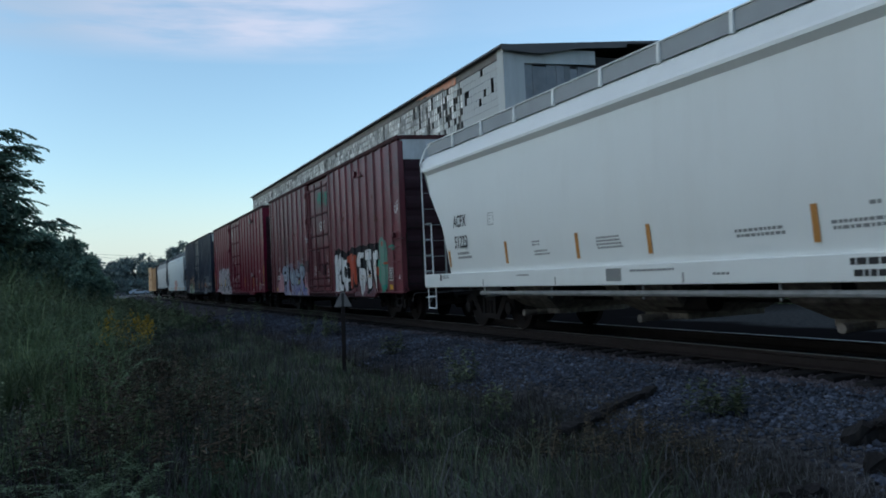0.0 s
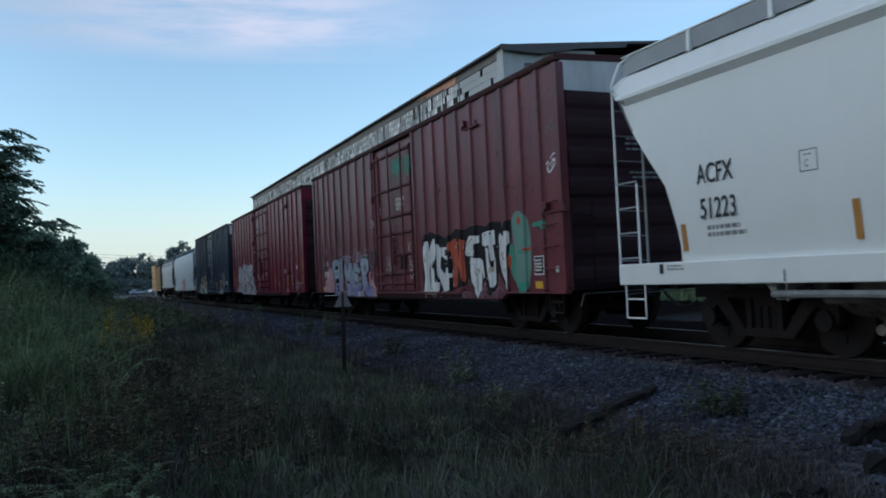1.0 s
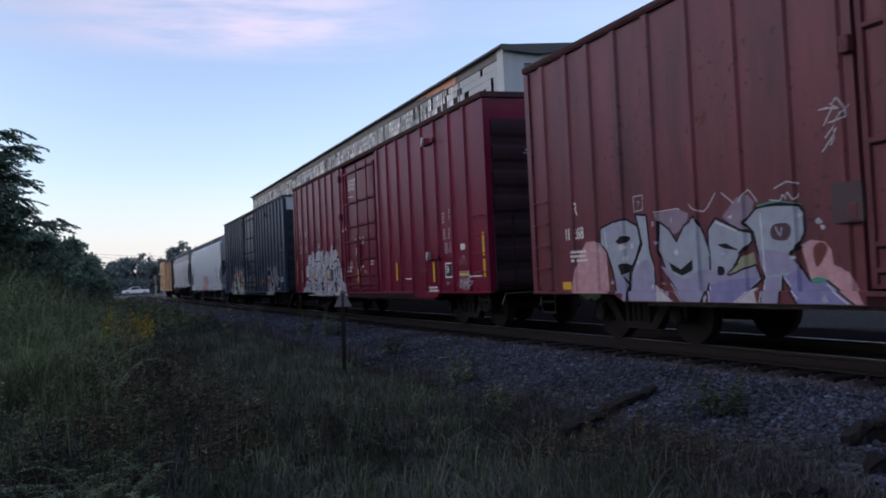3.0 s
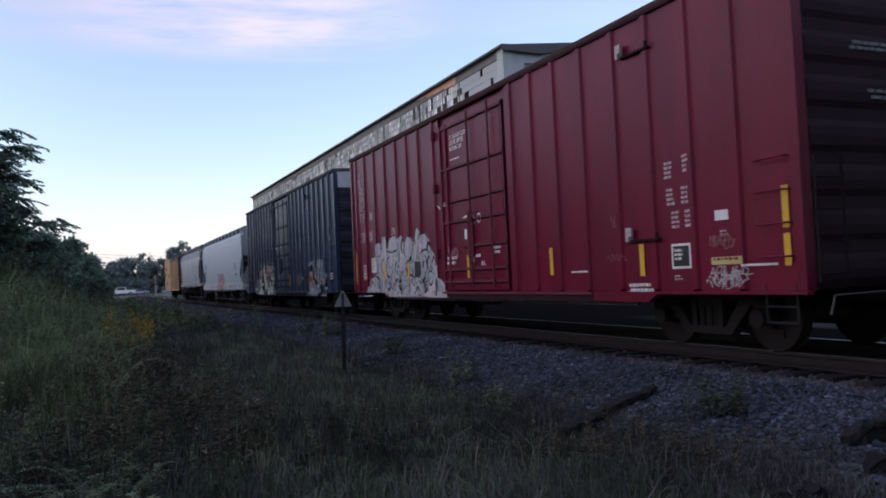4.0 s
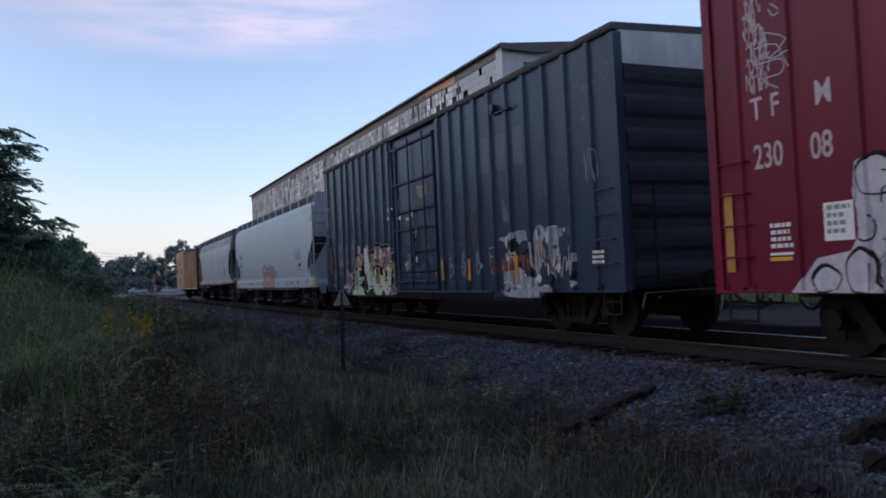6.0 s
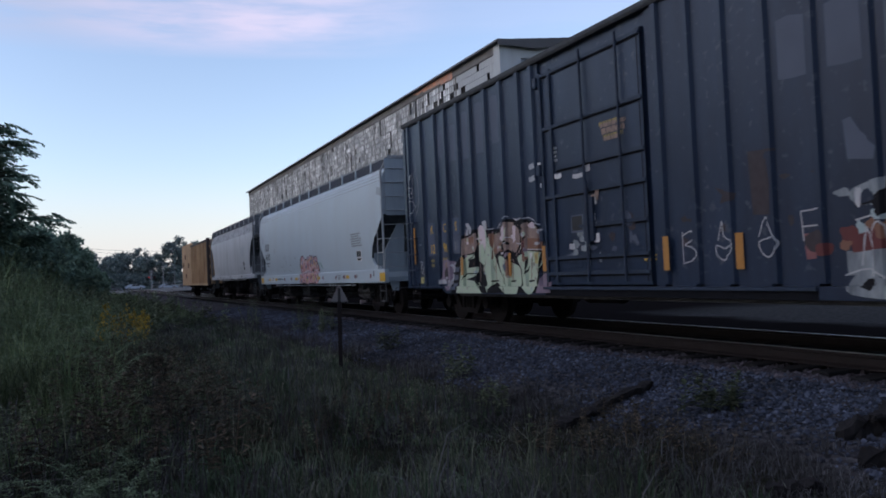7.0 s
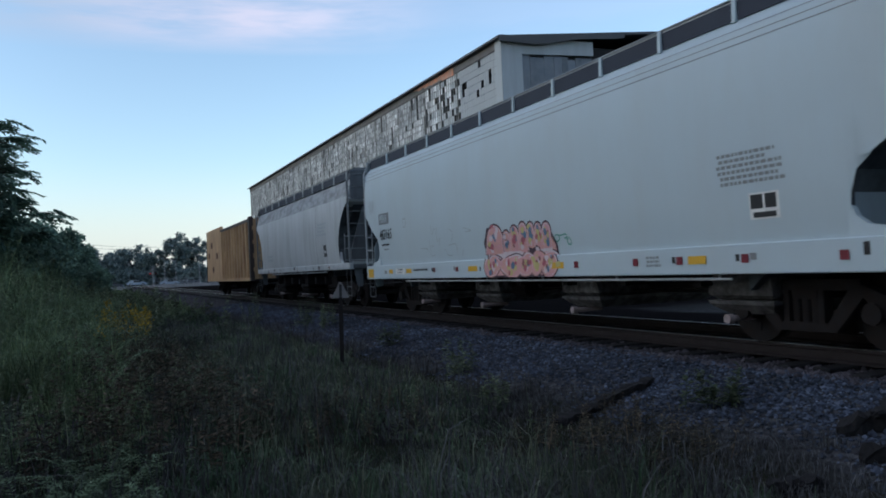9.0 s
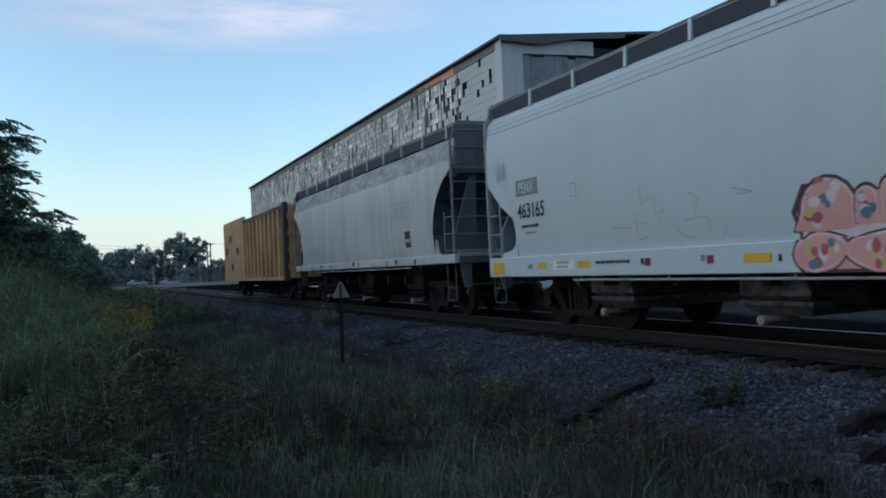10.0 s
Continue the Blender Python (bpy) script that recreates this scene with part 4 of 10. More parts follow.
    fill(side, c, spray_chalk, 2.4, [(30.28, 0.62), (30.28, 0.86), (29.95, 0.64), (29.78, 0.62)])
    fill(side, c, spray_pale, 2.7, [(28.3, 1.66), (27.93, 1.65), (27.89, 1.55), (28.24, 1.57)], soft=True)
    fill(side, c, spray_black, 3, [(31.16, 1.48), (31.01, 1.55), (30.82, 1.53), (30.86, 1.47), (31.03, 1.44)], soft=True)
    fill(side, c, spray_chalk, 3.1, [(31.1, 1.41), (30.96, 1.43), (30.9, 1.38), (31.04, 1.34)], soft=True)
    fill(side, c, spray_black, 3, [(31.12, 1.15), (30.89, 1.16), (30.8, 1.09), (31.0, 1.0), (31.09, 1.05)], soft=True)
    line(side, c, spray_black, 3, 0.022, [(30.96, 0.99), (30.89, 0.83), (30.93, 0.62)])
    fill(side, c, spray_black, 3, [(30.03, 1.15), (29.81, 1.05), (29.57, 1.18), (29.55, 1.05), (29.79, 0.97), (29.98, 1.04)])
    fill(side, c, spray_black, 3, [(29.15, 1.33), (29.0, 1.34), (28.78, 1.24), (29.03, 1.28)])
    line(side, c, spray_black, 3, 0.022, [(28.62, 1.32), (28.79, 1.12), (29.01, 0.97)], soft=False)
    fill(side, c, spray_olive, 2.9, [(28.8, 1.14), (28.57, 1.22), (28.55, 1.08), (28.98, 0.97)])
    line(side, c, spray_black, 3, 0.022, [(28.56, 1.07), (28.98, 0.96)], soft=False)
    fill(side, c, spray_black, 3, [(29.15, 1.07), (29.05, 1.05), (29.06, 0.97), (29.16, 0.97)], soft=True)
    fill(side, c, spray_plum, 3, [(28.32, 1.44), (28.24, 1.51), (28.02, 1.49), (28.02, 1.36), (28.15, 1.32), (28.29, 1.35)], soft=True)
    line(side, c, spray_pale, 3.2, 0.02, [(28.24, 1.47), (28.19, 1.38), (28.16, 1.46)])
    line(side, c, spray_pale, 3.2, 0.016, [(28.05, 1.48), (28.07, 1.36)])
    fill(side, c, spray_black, 3, [(28.05, 1.19), (27.92, 1.26), (27.89, 1.24), (28.01, 1.16)])
    line(side, c, spray_black, 3, 0.03, [(28.5, 1.71), (28.22, 1.73), (27.9, 1.68)])
    line(side, c, spray_teal, 3.1, 0.02, [(28.49, 1.73), (28.22, 1.75), (27.89, 1.69)])
    fill(side, c, spray_teal, 3, [(27.82, 0.88), (27.74, 0.92), (27.62, 0.89), (27.66, 0.86), (27.76, 0.85)], soft=True)
    line(side, c, spray_white, 3.3, 0.012, [(28.43, 0.9), (28.51, 0.62)], soft=False)
    line(side, c, spray_white, 3.3, 0.012, [(28.17, 0.93), (27.97, 0.69)], soft=False)
    line(side, c, spray_white, 3.3, 0.012, [(27.62, 0.84), (27.35, 0.64)], soft=False)
    line(side, c, spray_white, 3.3, 0.012, [(30.02, 0.87), (29.77, 0.63)], soft=False)
    line(side, c, spray_white, 3.3, 0.012, [(29.3, 0.82), (29.29, 0.63)], soft=False)
    line(side, c, spray_white, 3.3, 0.012, [(28.89, 0.63), (28.68, 0.77), (28.54, 0.81)], soft=False)
    line(side, c, spray_white, 3.3, 0.012, [(28.45, 1.64), (28.43, 0.96)], soft=False)
    line(side, c, spray_white, 3.3, 0.012, [(31.42, 1.68), (31.37, 1.41)], soft=False)
    line(side, c, spray_white, 3.3, 0.012, [(29.15, 1.6), (28.82, 1.47)], soft=False)
    line(side, c, spray_fade, 1, 0.014, [(30.25, 1.82), (29.84, 1.83), (29.79, 1.81)])
    line(side, c, spray_fade, 1, 0.014, [(29.61, 1.86), (29.35, 1.75), (29.14, 1.95)])
    line(side, c, spray_fade, 1, 0.014, [(29.03, 1.94), (28.85, 1.8)])
    line(side, c, spray_fade, 1, 0.014, [(28.73, 1.8), (28.62, 1.93), (28.49, 1.78)])
    line(side, c, spray_fade, 1, 0.014, [(28.23, 1.9), (28.05, 1.95), (27.9, 1.91)])
    line(side, c, spray_fade, 1, 0.014, [(28.31, 1.78), (28.16, 1.76), (28.13, 1.82), (28.07, 1.76), (28.02, 1.83), (27.96, 1.75), (27.91, 1.8)])
    chips(side, S(31.6), S(27.6), 0.66, 1.7, [spray_mauve, spray_pale, spray_chalk], 46, 231, 0.012, 0.05, 2.8)
    line(side, c, spray_fade, 1, 0.014, [(30.71, 2.08), (30.51, 2.08), (30.52, 1.88), (30.71, 1.87), (30.71, 2.08)], soft=False)
    line(side, c, spray_fade, 1, 0.012, [(30.64, 2.00), (30.59, 2.00), (30.63, 1.92)])
    side.cut("graffiti", car, "pale violet sprayed letters over pink")
    for k in range(4):
        tag_scrawl(side, S(25.72 - 0.03 * k), 3.60 + 0.07 * k, 0.72, 0.26, spray_teal, 151 + k, 0.026, 6)
        tag_scrawl(side, S(24.86 - 0.02 * k), 3.52 + 0.09 * k, 0.42, 0.22, spray_teal, 161 + k, 0.026, 4)
    for q in (25.62, 25.30, 24.80):
        line(side, c, spray_teal, 6, 0.014, [(q, 3.62), (q + 0.01, 3.38)])
    line(side, c, spray_fade_red, 6, 0.02, [(26.38, 4.07), (26.29, 3.83), (25.82, 3.66), (25.76, 3.89)])
    line(side, c, spray_fade_red, 6, 0.022, [(25.99, 3.72), (26.20, 3.79), (26.33, 3.68), (26.24, 3.52), (26.01, 3.47), (25.94, 3.59), (26.06, 3.62)])
    line(side, c, spray_white, 6, 0.014, [(26.42, 1.48), (26.37, 1.63), (26.26, 1.60), (26.28, 1.37), (26.39, 1.31), (26.44, 1.45)])
    line(side, c, spray_white, 6, 0.012, [(26.22, 1.61), (26.18, 1.32), (26.22, 1.60), (26.14, 1.57), (26.19, 1.46), (26.09, 1.44)])
    line(side, c, spray_white, 6, 0.012, [(26.06, 1.57), (26.09, 1.33), (25.97, 1.58), (25.96, 1.48), (26.05, 1.42)])
    line(side, c, spray_white, 6, 0.012, [(25.91, 1.60), (25.95, 1.38), (25.82, 1.58), (25.91, 1.48), (25.79, 1.44), (25.76, 1.50), (25.82, 1.28)])
    line(side, c, spray_white, 6, 0.01, [(26.15, 1.66), (26.13, 1.72), (26.04, 1.73), (25.99, 1.65), (26.15, 1.65)])
    line(side, c, spray_white, 6, 0.01, [(26.20, 1.28), (26.10, 1.31), (25.98, 1.27)])
    line(side, c, spray_white, 6, 0.014, [(25.74, 2.01), (25.70, 2.05), (25.64, 2.01), (25.65, 1.94), (25.72, 1.93), (25.74, 2.00)])
    fill(side, c, spray_white, 6, [(25.86, 1.82), (25.69, 1.83), (25.72, 1.63), (25.86, 1.66)])
    line(side, c, spray_fade, 6, 0.012, [(25.82, 2.07), (25.75, 2.15)])
    line(side, c, spray_fade, 6, 0.014, [(25.94, 2.22), (25.56, 2.22)], soft=False)
    line(side, c, spray_fade, 4, 0.012, [(27.52, 2.64), (27.33, 2.59), (27.46, 2.67)])
    line(side, c, spray_white, 6, 0.016, [(26.71, 2.76), (26.63, 2.80)])
    line(side, c, spray_fade, 6, 0.04, [(26.69, 2.92), (26.66, 2.84)])
    line(side, c, spray_fade, 4, 0.014, [(27.15, 1.27), (27.08, 1.31)])
    line(side, c, spray_white, 6, 0.022, [(24.80, 1.95), (24.73, 1.68)])
    line(side, c, spray_white, 6, 0.022, [(24.61, 1.94), (24.74, 1.82), (24.59, 1.66)])
    line(side, c, spray_white, 6, 0.022, [(24.73, 1.62), (24.72, 1.47), (24.57, 1.49)])
    line(side, c, spray_white, 6, 0.022, [(24.73, 1.41), (24.58, 1.41), (24.57, 1.29), (24.72, 1.28), (24.73, 1.41)])
    line(side, c, spray_white, 6, 0.022, [(24.71, 1.24), (24.70, 1.09), (24.57, 1.12), (24.54, 1.22), (24.71, 1.24)])
    line(side, c, spray_fade, 4, 0.014, [(27.54, 2.46), (27.35, 2.70), (27.28, 2.50), (27.48, 2.48)])
    line(side, c, spray_fade, 4, 0.014, [(27.53, 2.33), (27.24, 2.61)])
    line(side, c, spray_fade, 4, 0.014, [(27.57, 2.20), (27.37, 2.40), (27.47, 2.25)])
    line(side, c, spray_fade, 4, 0.014, [(27.59, 2.63), (27.41, 2.62)])
    # flat dark patch paints the shade of a recess in the door
    fill(side, c, shade_slate, 4, [(25.35, 1.69), (24.90, 1.68), (24.93, 1.30), (25.38, 1.30)])
    side.cut("scrawl", car, "white and teal tags on the door")
    lettering("TR", S(32.35), 1.95, 0.20, white_mark, car, wall + 0.006, 0.7)
    lettering("18 268", S(32.5), 1.58, 0.18, white_mark, car, wall + 0.004, 0.75)
    side.bars(S(32.3), 1.4, 0.4, 0.2, 3, white_mark, 2, 2)
    side.rect(S(32.6), S(32.35), 0.8, 0.92, yellow_mark, 3)
    lb = bmesh.new()
    box(lb, -1.64, -1.53, S(27.45), S(27.1), 1.45, 1.85)
    part("route_board", lb, board_grey, car)
    chips(side, S(33.2), S(24.9), 0.9, 4.2, [brown_red], 14, 71, 0.03, 0.08, 0)
    for s, z in ((22.9, 2.9), (21.3, 2.7), (20.2, 3.1), (19.9, 2.6), (29.4, 2.8)):
        chips(side, S(s), S(s - 0.2), z, z + 0.25, [surface_rust], 4, int(s * 10), 0.02, 0.07, 1)
    side.done("stencil", car, "white stencilled data and rust spots")
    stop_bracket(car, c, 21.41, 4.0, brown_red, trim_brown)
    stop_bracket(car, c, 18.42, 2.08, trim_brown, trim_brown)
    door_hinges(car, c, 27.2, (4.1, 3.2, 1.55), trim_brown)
    end_notes(car, 18.0 - c, [(-0.1, 0.14, 3.66), (-0.1, 0.12, 3.54), (-0.3, 0.3, 3.22), (-0.32, 0.38, 3.14), (-0.3, 0.36, 3.05), (-0.26, 0.46, 2.66), (-0.2, 0.4, 2.58)], faded_grey)


def paint_second(car, c, side, wall):
    S = lambda s: s - c
    for s0, s1, z0, z1, m in ((40.22, 40.12, 1.04, 1.48, yellow_mark), (37.88, 37.78, 0.98, 1.42, yellow_mark), (35.39, 35.30, 1.05, 1.40, yellow_mark), (35.39, 35.30, 1.46, 1.92, yellow_mark),
                              (50.75, 50.62, 0.98, 1.9, amber_mark)):
        side.rect(S(s0), S(s1), z0, z1, m, 4)
    side.rect(S(37.23), S(36.87), 1.06, 1.38, white_mark, 3)
    side.rect(S(37.20), S(36.90), 1.09, 1.35, black_mark, 4)
    side.bars(S(37.17), 1.31, 0.14, 0.16, 3, white_mark, 8, 5)
    side.rect(S(36.52), S(35.98), 1.09, 1.18, spray_yellow, 3)
    side.bars(S(36.48), 1.17, 0.45, 0.05, 1, bright_red, 8, 4)
    side.rect(S(36.42), S(36.20), 1.62, 1.74, white_mark, 3)
    for i, (s, z) in enumerate(((37.3, 2.45), (36.95, 2.5), (37.28, 2.1), (37.0, 2.1), (37.2, 1.8), (36.95, 1.8), (37.2, 0.98), (38.1, 0.85), (36.35, 1.5))):
        side.bars(S(s), z, 0.15, 0.24 if i < 6 else 0.08, 4 if i < 6 else 2, faded_white, 20 + i, 2)
    side.bars(S(38.15), 0.88, 0.6, 0.14, 2, white_mark, 31, 4)
    for s0, s1 in ((39.6, 39.1), (36.0, 35.5)):
        side.rect(S(s0), S(s1), 1.06, 1.085, white_mark, 3)
    for k in range(4):
        tag_scrawl(side, S(36.62 - 0.04 * k), 0.80 + 0.05 * k, 0.6, 0.12, spray_fade, 12 + k, 0.012, 6)
    tag_scrawl(side, S(36.55), 1.28, 0.42, 0.16, spray_fade_red, 31, 0.014, 5)
    tag_scrawl(side, S(36.5), 1.36, 0.3, 0.1, spray_fade_red, 32, 0.012, 4)
    stop_bracket(car, c, 38.02, 1.48, faded_white, shade_maroon)
    stop_bracket(car, c, 38.05, 4.04, faded_white, shade_maroon)
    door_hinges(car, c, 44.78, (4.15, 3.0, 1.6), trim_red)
    end_notes(car, 35.16 - c, [(-0.7, -0.1, 3.46), (-0.75, 0.1, 3.40), (-0.5, 0.2, 2.93), (-0.45, 0.25, 2.86)], faded_grey)
    tag_scrawl(side, S(38.5), 1.68, 0.18, 0.2, spray_fade_red, 61, 0.012, 4)
    tag_scrawl(side, S(38.6), 1.2, 0.4, 0.1, spray_fade_red, 62, 0.012, 5)
    # door stencils
    for k, words in enumerate(("CLOSE AND LOCK", "DOORS BEFORE", "MOVING CAR")):
        lettering(words, S(44.0), 3.93 - 0.12 * k, 0.085, white_mark, car, 1.572, 0.78)
    side.bars(S(44.0), 3.52, 0.6, 0.05, 1, white_mark, 4, 2)
    side.bars(S(44.35), 1.5, 0.5, 0.2, 2, white_mark, 5, 3)
    side.bars(S(42.2), 1.7, 0.3, 0.25, 3, white_mark, 6, 3)
    side.bars(S(43.0), 1.5, 0.3, 0.1, 1, white_mark, 7, 3)
    side.rect(S(43.42), S(43.22), 1.82, 2.02, white_mark, 6)
    side.rect(S(43.34), S(43.25), 1.04, 1.5, yellow_mark, 6)
    side.add([(S(43.2), 1.52), (S(43.05), 1.48), (S(43.0), 1.36), (S(43.15), 1.33)], white_mark, 7)
    side.stroke([(S(43.45), 2.25), (S(43.1), 2.32), (S(42.95), 2.2)], 0.04, white_mark, 6)
    side.stroke([(S(42.75 + 0.07 * math.cos(q)), 2.2 + 0.09 * math.sin(q)) for q in (0, 0.8, 1.6, 2.4, 3.1, 3.9, 4.7, 5.5, 6.28)], 0.025, white_mark, 6)
    lettering("SEAL", S(42.75), 1.28, 0.08, white_mark, car, 1.575, 0.75)
    tag_scrawl(side, S(44.3), 1.45, 0.5, 0.25, spray_pink, 18, 0.02, 4)
    side.stroke([(S(44.75), 2.62), (S(44.62), 2.55)], 0.04, spray_white, 3)
    side.bars(S(44.42), 2.66, 0.16, 0.1, 2, spray_white, 4, 6)
    # reporting marks
    for ch, s in (("T", 50.28), ("F", 50.0), ("M", 49.42)):
        lettering(ch, S(s), 2.68, 0.25, faded_white, car, wall + 0.004, 0.8)
    lettering("230", S(50.27), 2.13, 0.27, faded_white, car, wall + 0.004, 0.72)
    lettering("08", S(49.5), 2.13, 0.27, faded_white, car, wall + 0.004, 0.72)
    for k in range(6):
        tag_scrawl(side, S(50.30 - 0.02 * (k % 3)), 2.98 + 0.17 * k, 0.30 if k < 4 else 0.18, 0.24, faded_white, 141 + k, 0.013, 5)
    side.bars(S(50.1), 1.5, 0.35, 0.3, 4, white_mark, 9, 2)
    side.rect(S(50.1), S(49.75), 1.09, 1.13, yellow_mark, 3)
    side.rect(S(50.1), S(49.75), 1.15, 1.18, white_mark, 3)
    side.rect(S(49.38), S(49.03), 1.27, 1.66, white_mark, 3)
    side.bars(S(49.35), 1.63, 0.29, 0.32, 4, grey_mark, 19, 4)
    side.cut("stencil", car, "white stencilled data, labels and small tags")
    # bubble piece
    fill(side, c, spray_chalk, 0, [(49.81, 0.75), (49.62, 0.96), (49.49, 1.10), (49.09, 1.16), (48.96, 1.36), (49.04, 1.73), (49.00, 2.01), (48.83, 2.08), (48.55, 2.00), (48.50, 2.18), (48.19, 2.22), (48.01, 2.03), (48.06, 0.72), (48.53, 0.62)])
    fill(side, c, spray_chalk, 0, [(48.03, 2.03), (47.75, 2.15), (47.46, 2.13), (47.30, 2.03), (47.13, 2.15), (46.83, 1.93), (46.62, 2.08), (46.48, 2.08), (46.26, 1.90), (46.33, 0.65), (48.10, 0.63)])
    fill(side, c, spray_chalk, 0, [(46.27, 1.90), (46.15, 2.14), (46.04, 2.28), (45.78, 2.08), (45.54, 2.10), (45.33, 1.92), (45.22, 1.71), (45.23, 1.49), (45.31, 0.66), (46.36, 0.65)])
    fill(side, c, spray_chalk, 0, [(45.37, 1.67), (45.19, 1.68), (45.06, 1.58), (44.92, 1.57), (45.00, 1.38), (44.87, 1.33), (44.86, 1.07), (44.67, 0.98), (44.55, 0.89), (44.46, 0.77), (44.35, 0.64), (45.46, 0.62)])
    oval(side, c, spray_chalk, 1, 48.77, 1.87, 0.215, 0.200, edge=spray_black, ew=0.026)
    oval(side, c, spray_chalk, 1, 48.26, 1.97, 0.240, 0.235, edge=spray_black, ew=0.026)
    fill(side, c, spray_mist, 1, [(48.12, 1.89), (47.88, 2.12), (47.46, 2.12), (47.30, 1.99), (47.25, 1.81), (47.61, 1.76), (47.97, 1.76)], soft=True, edge=spray_black, ew=0.026)
    fill(side, c, spray_mist, 1.2, [(47.94, 1.75), (47.27, 1.78), (47.24, 1.39), (47.32, 1.12), (47.61, 1.03), (47.80, 1.22), (47.81, 1.51)], soft=True)
    oval(side, c, spray_chalk, 1.4, 47.44, 1.34, 0.135, 0.165, edge=spray_black, ew=0.026, rings=2)
    oval(side, c, spray_chalk, 1, 46.99, 1.86, 0.115, 0.170, edge=spray_black, ew=0.026, rings=1)
    oval(side, c, spray_chalk, 1, 46.63, 1.78, 0.270, 0.310, edge=spray_black, ew=0.026)
    fill(side, c, spray_mist, 1.2, [(46.67, 2.03), (46.48, 2.02), (46.39, 1.85), (46.44, 1.60), (46.57, 1.53), (46.57, 1.83)], soft=True)
    fill(side, c, spray_chalk, 1, [(46.26, 1.83), (46.15, 2.12), (46.02, 2.26), (45.78, 2.06), (45.74, 1.96), (45.91, 1.95), (45.94, 2.07), (46.03, 1.80), (46.25, 1.44), (46.31, 1.59)], soft=True, edge=spray_black, ew=0.026)
    oval(side, c, spray_mist, 1.4, 45.90, 2.02, 0.060, 0.065, edge=spray_black, ew=0.026, rings=1)
    fill(side, c, spray_chalk, 1, [(45.96, 1.80), (45.78, 2.05), (45.54, 2.08), (45.41, 1.86), (45.46, 1.71), (45.69, 1.70), (45.90, 1.55), (46.02, 1.56)], soft=True, edge=spray_black, ew=0.026)
    oval(side, c, spray_mist_blue, 1.4, 45.36, 1.74, 0.110, 0.125, edge=spray_black, ew=0.026, rings=1)
    oval(side, c, spray_mist, 1.4, 45.37, 1.41, 0.095, 0.160, edge=spray_black, ew=0.026, rings=1)
    oval(side, c, spray_chalk, 1.3, 45.61, 1.36, 0.105, 0.200, edge=spray_black, ew=0.026)
    oval(side, c, spray_mist, 1.4, 45.58, 0.98, 0.120, 0.235, edge=spray_black, ew=0.026, rings=3)
    oval(side, c, spray_mist, 1.2, 45.93, 0.80, 0.255, 0.200, edge=spray_black, ew=0.026, rings=1)
    oval(side, c, spray_chalk, 1.5, 46.09, 0.74, 0.100, 0.125, edge=spray_black, ew=0.026)
    oval(side, c, spray_chalk, 1.3, 45.35, 1.15, 0.090, 0.090, edge=spray_black, ew=0.026)
    oval(side, c, spray_mist, 1.2, 46.70, 0.95, 0.175, 0.280, edge=spray_black, ew=0.026, rings=1)
    oval(side, c, spray_chalk, 1.3, 46.73, 1.36, 0.170, 0.100, edge=spray_black, ew=0.026, rings=1)
    oval(side, c, spray_chalk, 1.2, 48.98, 0.95, 0.195, 0.220, edge=spray_black, ew=0.026)
    oval(side, c, spray_chalk, 1.3, 47.92, 0.74, 0.160, 0.130, edge=spray_black, ew=0.026)
    oval(side, c, spray_mist, 1.2, 48.23, 0.94, 0.090, 0.145, edge=spray_black, ew=0.026, rings=1)
    oval(side, c, spray_mist, 1.2, 47.48, 0.88, 0.200, 0.185, edge=spray_black, ew=0.026, rings=1)
    oval(side, c, spray_mist, 1.1, 47.10, 1.00, 0.155, 0.275, edge=spray_black, ew=0.026, rings=1)
    oval(side, c, spray_mist, 1.1, 48.46, 1.42, 0.150, 0.190, edge=spray_black, ew=0.026)
    oval(side, c, spray_chalk, 1.1, 47.94, 1.39, 0.195, 0.260, edge=spray_black, ew=0.026)
    oval(side, c, spray_mist, 1.1, 49.39, 0.88, 0.160, 0.140, edge=spray_black, ew=0.026)
    oval(side, c, spray_mist, 1, 48.71, 0.94, 0.110, 0.180, edge=spray_black, ew=0.026, rings=1)
    oval(side, c, spray_chalk, 1.3, 46.37, 1.02, 0.095, 0.105, edge=spray_black, ew=0.026)
    oval(side, c, spray_mist, 1.4, 46.44, 1.31, 0.085, 0.160, edge=spray_black, ew=0.026)
    fill(side, c, spray_blush, 0.8, [(47.19, 1.74), (47.05, 1.75), (47.03, 1.34), (47.16, 0.73), (47.25, 0.73)], soft=True)
    fill(side, c, spray_blush, 2, [(45.94, 1.86), (45.73, 1.87), (45.73, 1.70), (45.91, 1.65)], soft=True)
    fill(side, c, spray_blush, 0.8, [(46.56, 0.98), (46.33, 0.94), (46.31, 0.68), (46.68, 0.67)])
    fill(side, c, spray_blush, 0.8, [(48.27, 1.67), (48.08, 1.61), (48.15, 1.15), (48.34, 1.20)], soft=True)
    fill(side, c, spray_blush, 2, [(48.29, 1.95), (48.09, 1.91), (48.14, 1.70), (48.30, 1.69)], soft=True)
    fill(side, c, spray_blush, 0.8, [(45.26, 1.11), (45.09, 1.04), (45.11, 0.83), (45.26, 0.86)], soft=True)
    fill(side, c, spray_blush, 1.05, [(45.56, 0.80), (45.29, 0.99), (45.31, 0.69), (45.61, 0.68)], soft=True)
    line(side, c, spray_black, 2.4, 0.02, [(48.03, 1.78), (47.79, 1.78), (47.26, 1.80)])
    line(side, c, spray_black, 2.4, 0.02, [(46.26, 1.94), (46.13, 1.96), (46.16, 1.89), (46.29, 1.87)])
    line(side, c, spray_black, 2.4, 0.02, [(48.70, 1.91), (48.52, 1.87), (48.50, 1.95)])
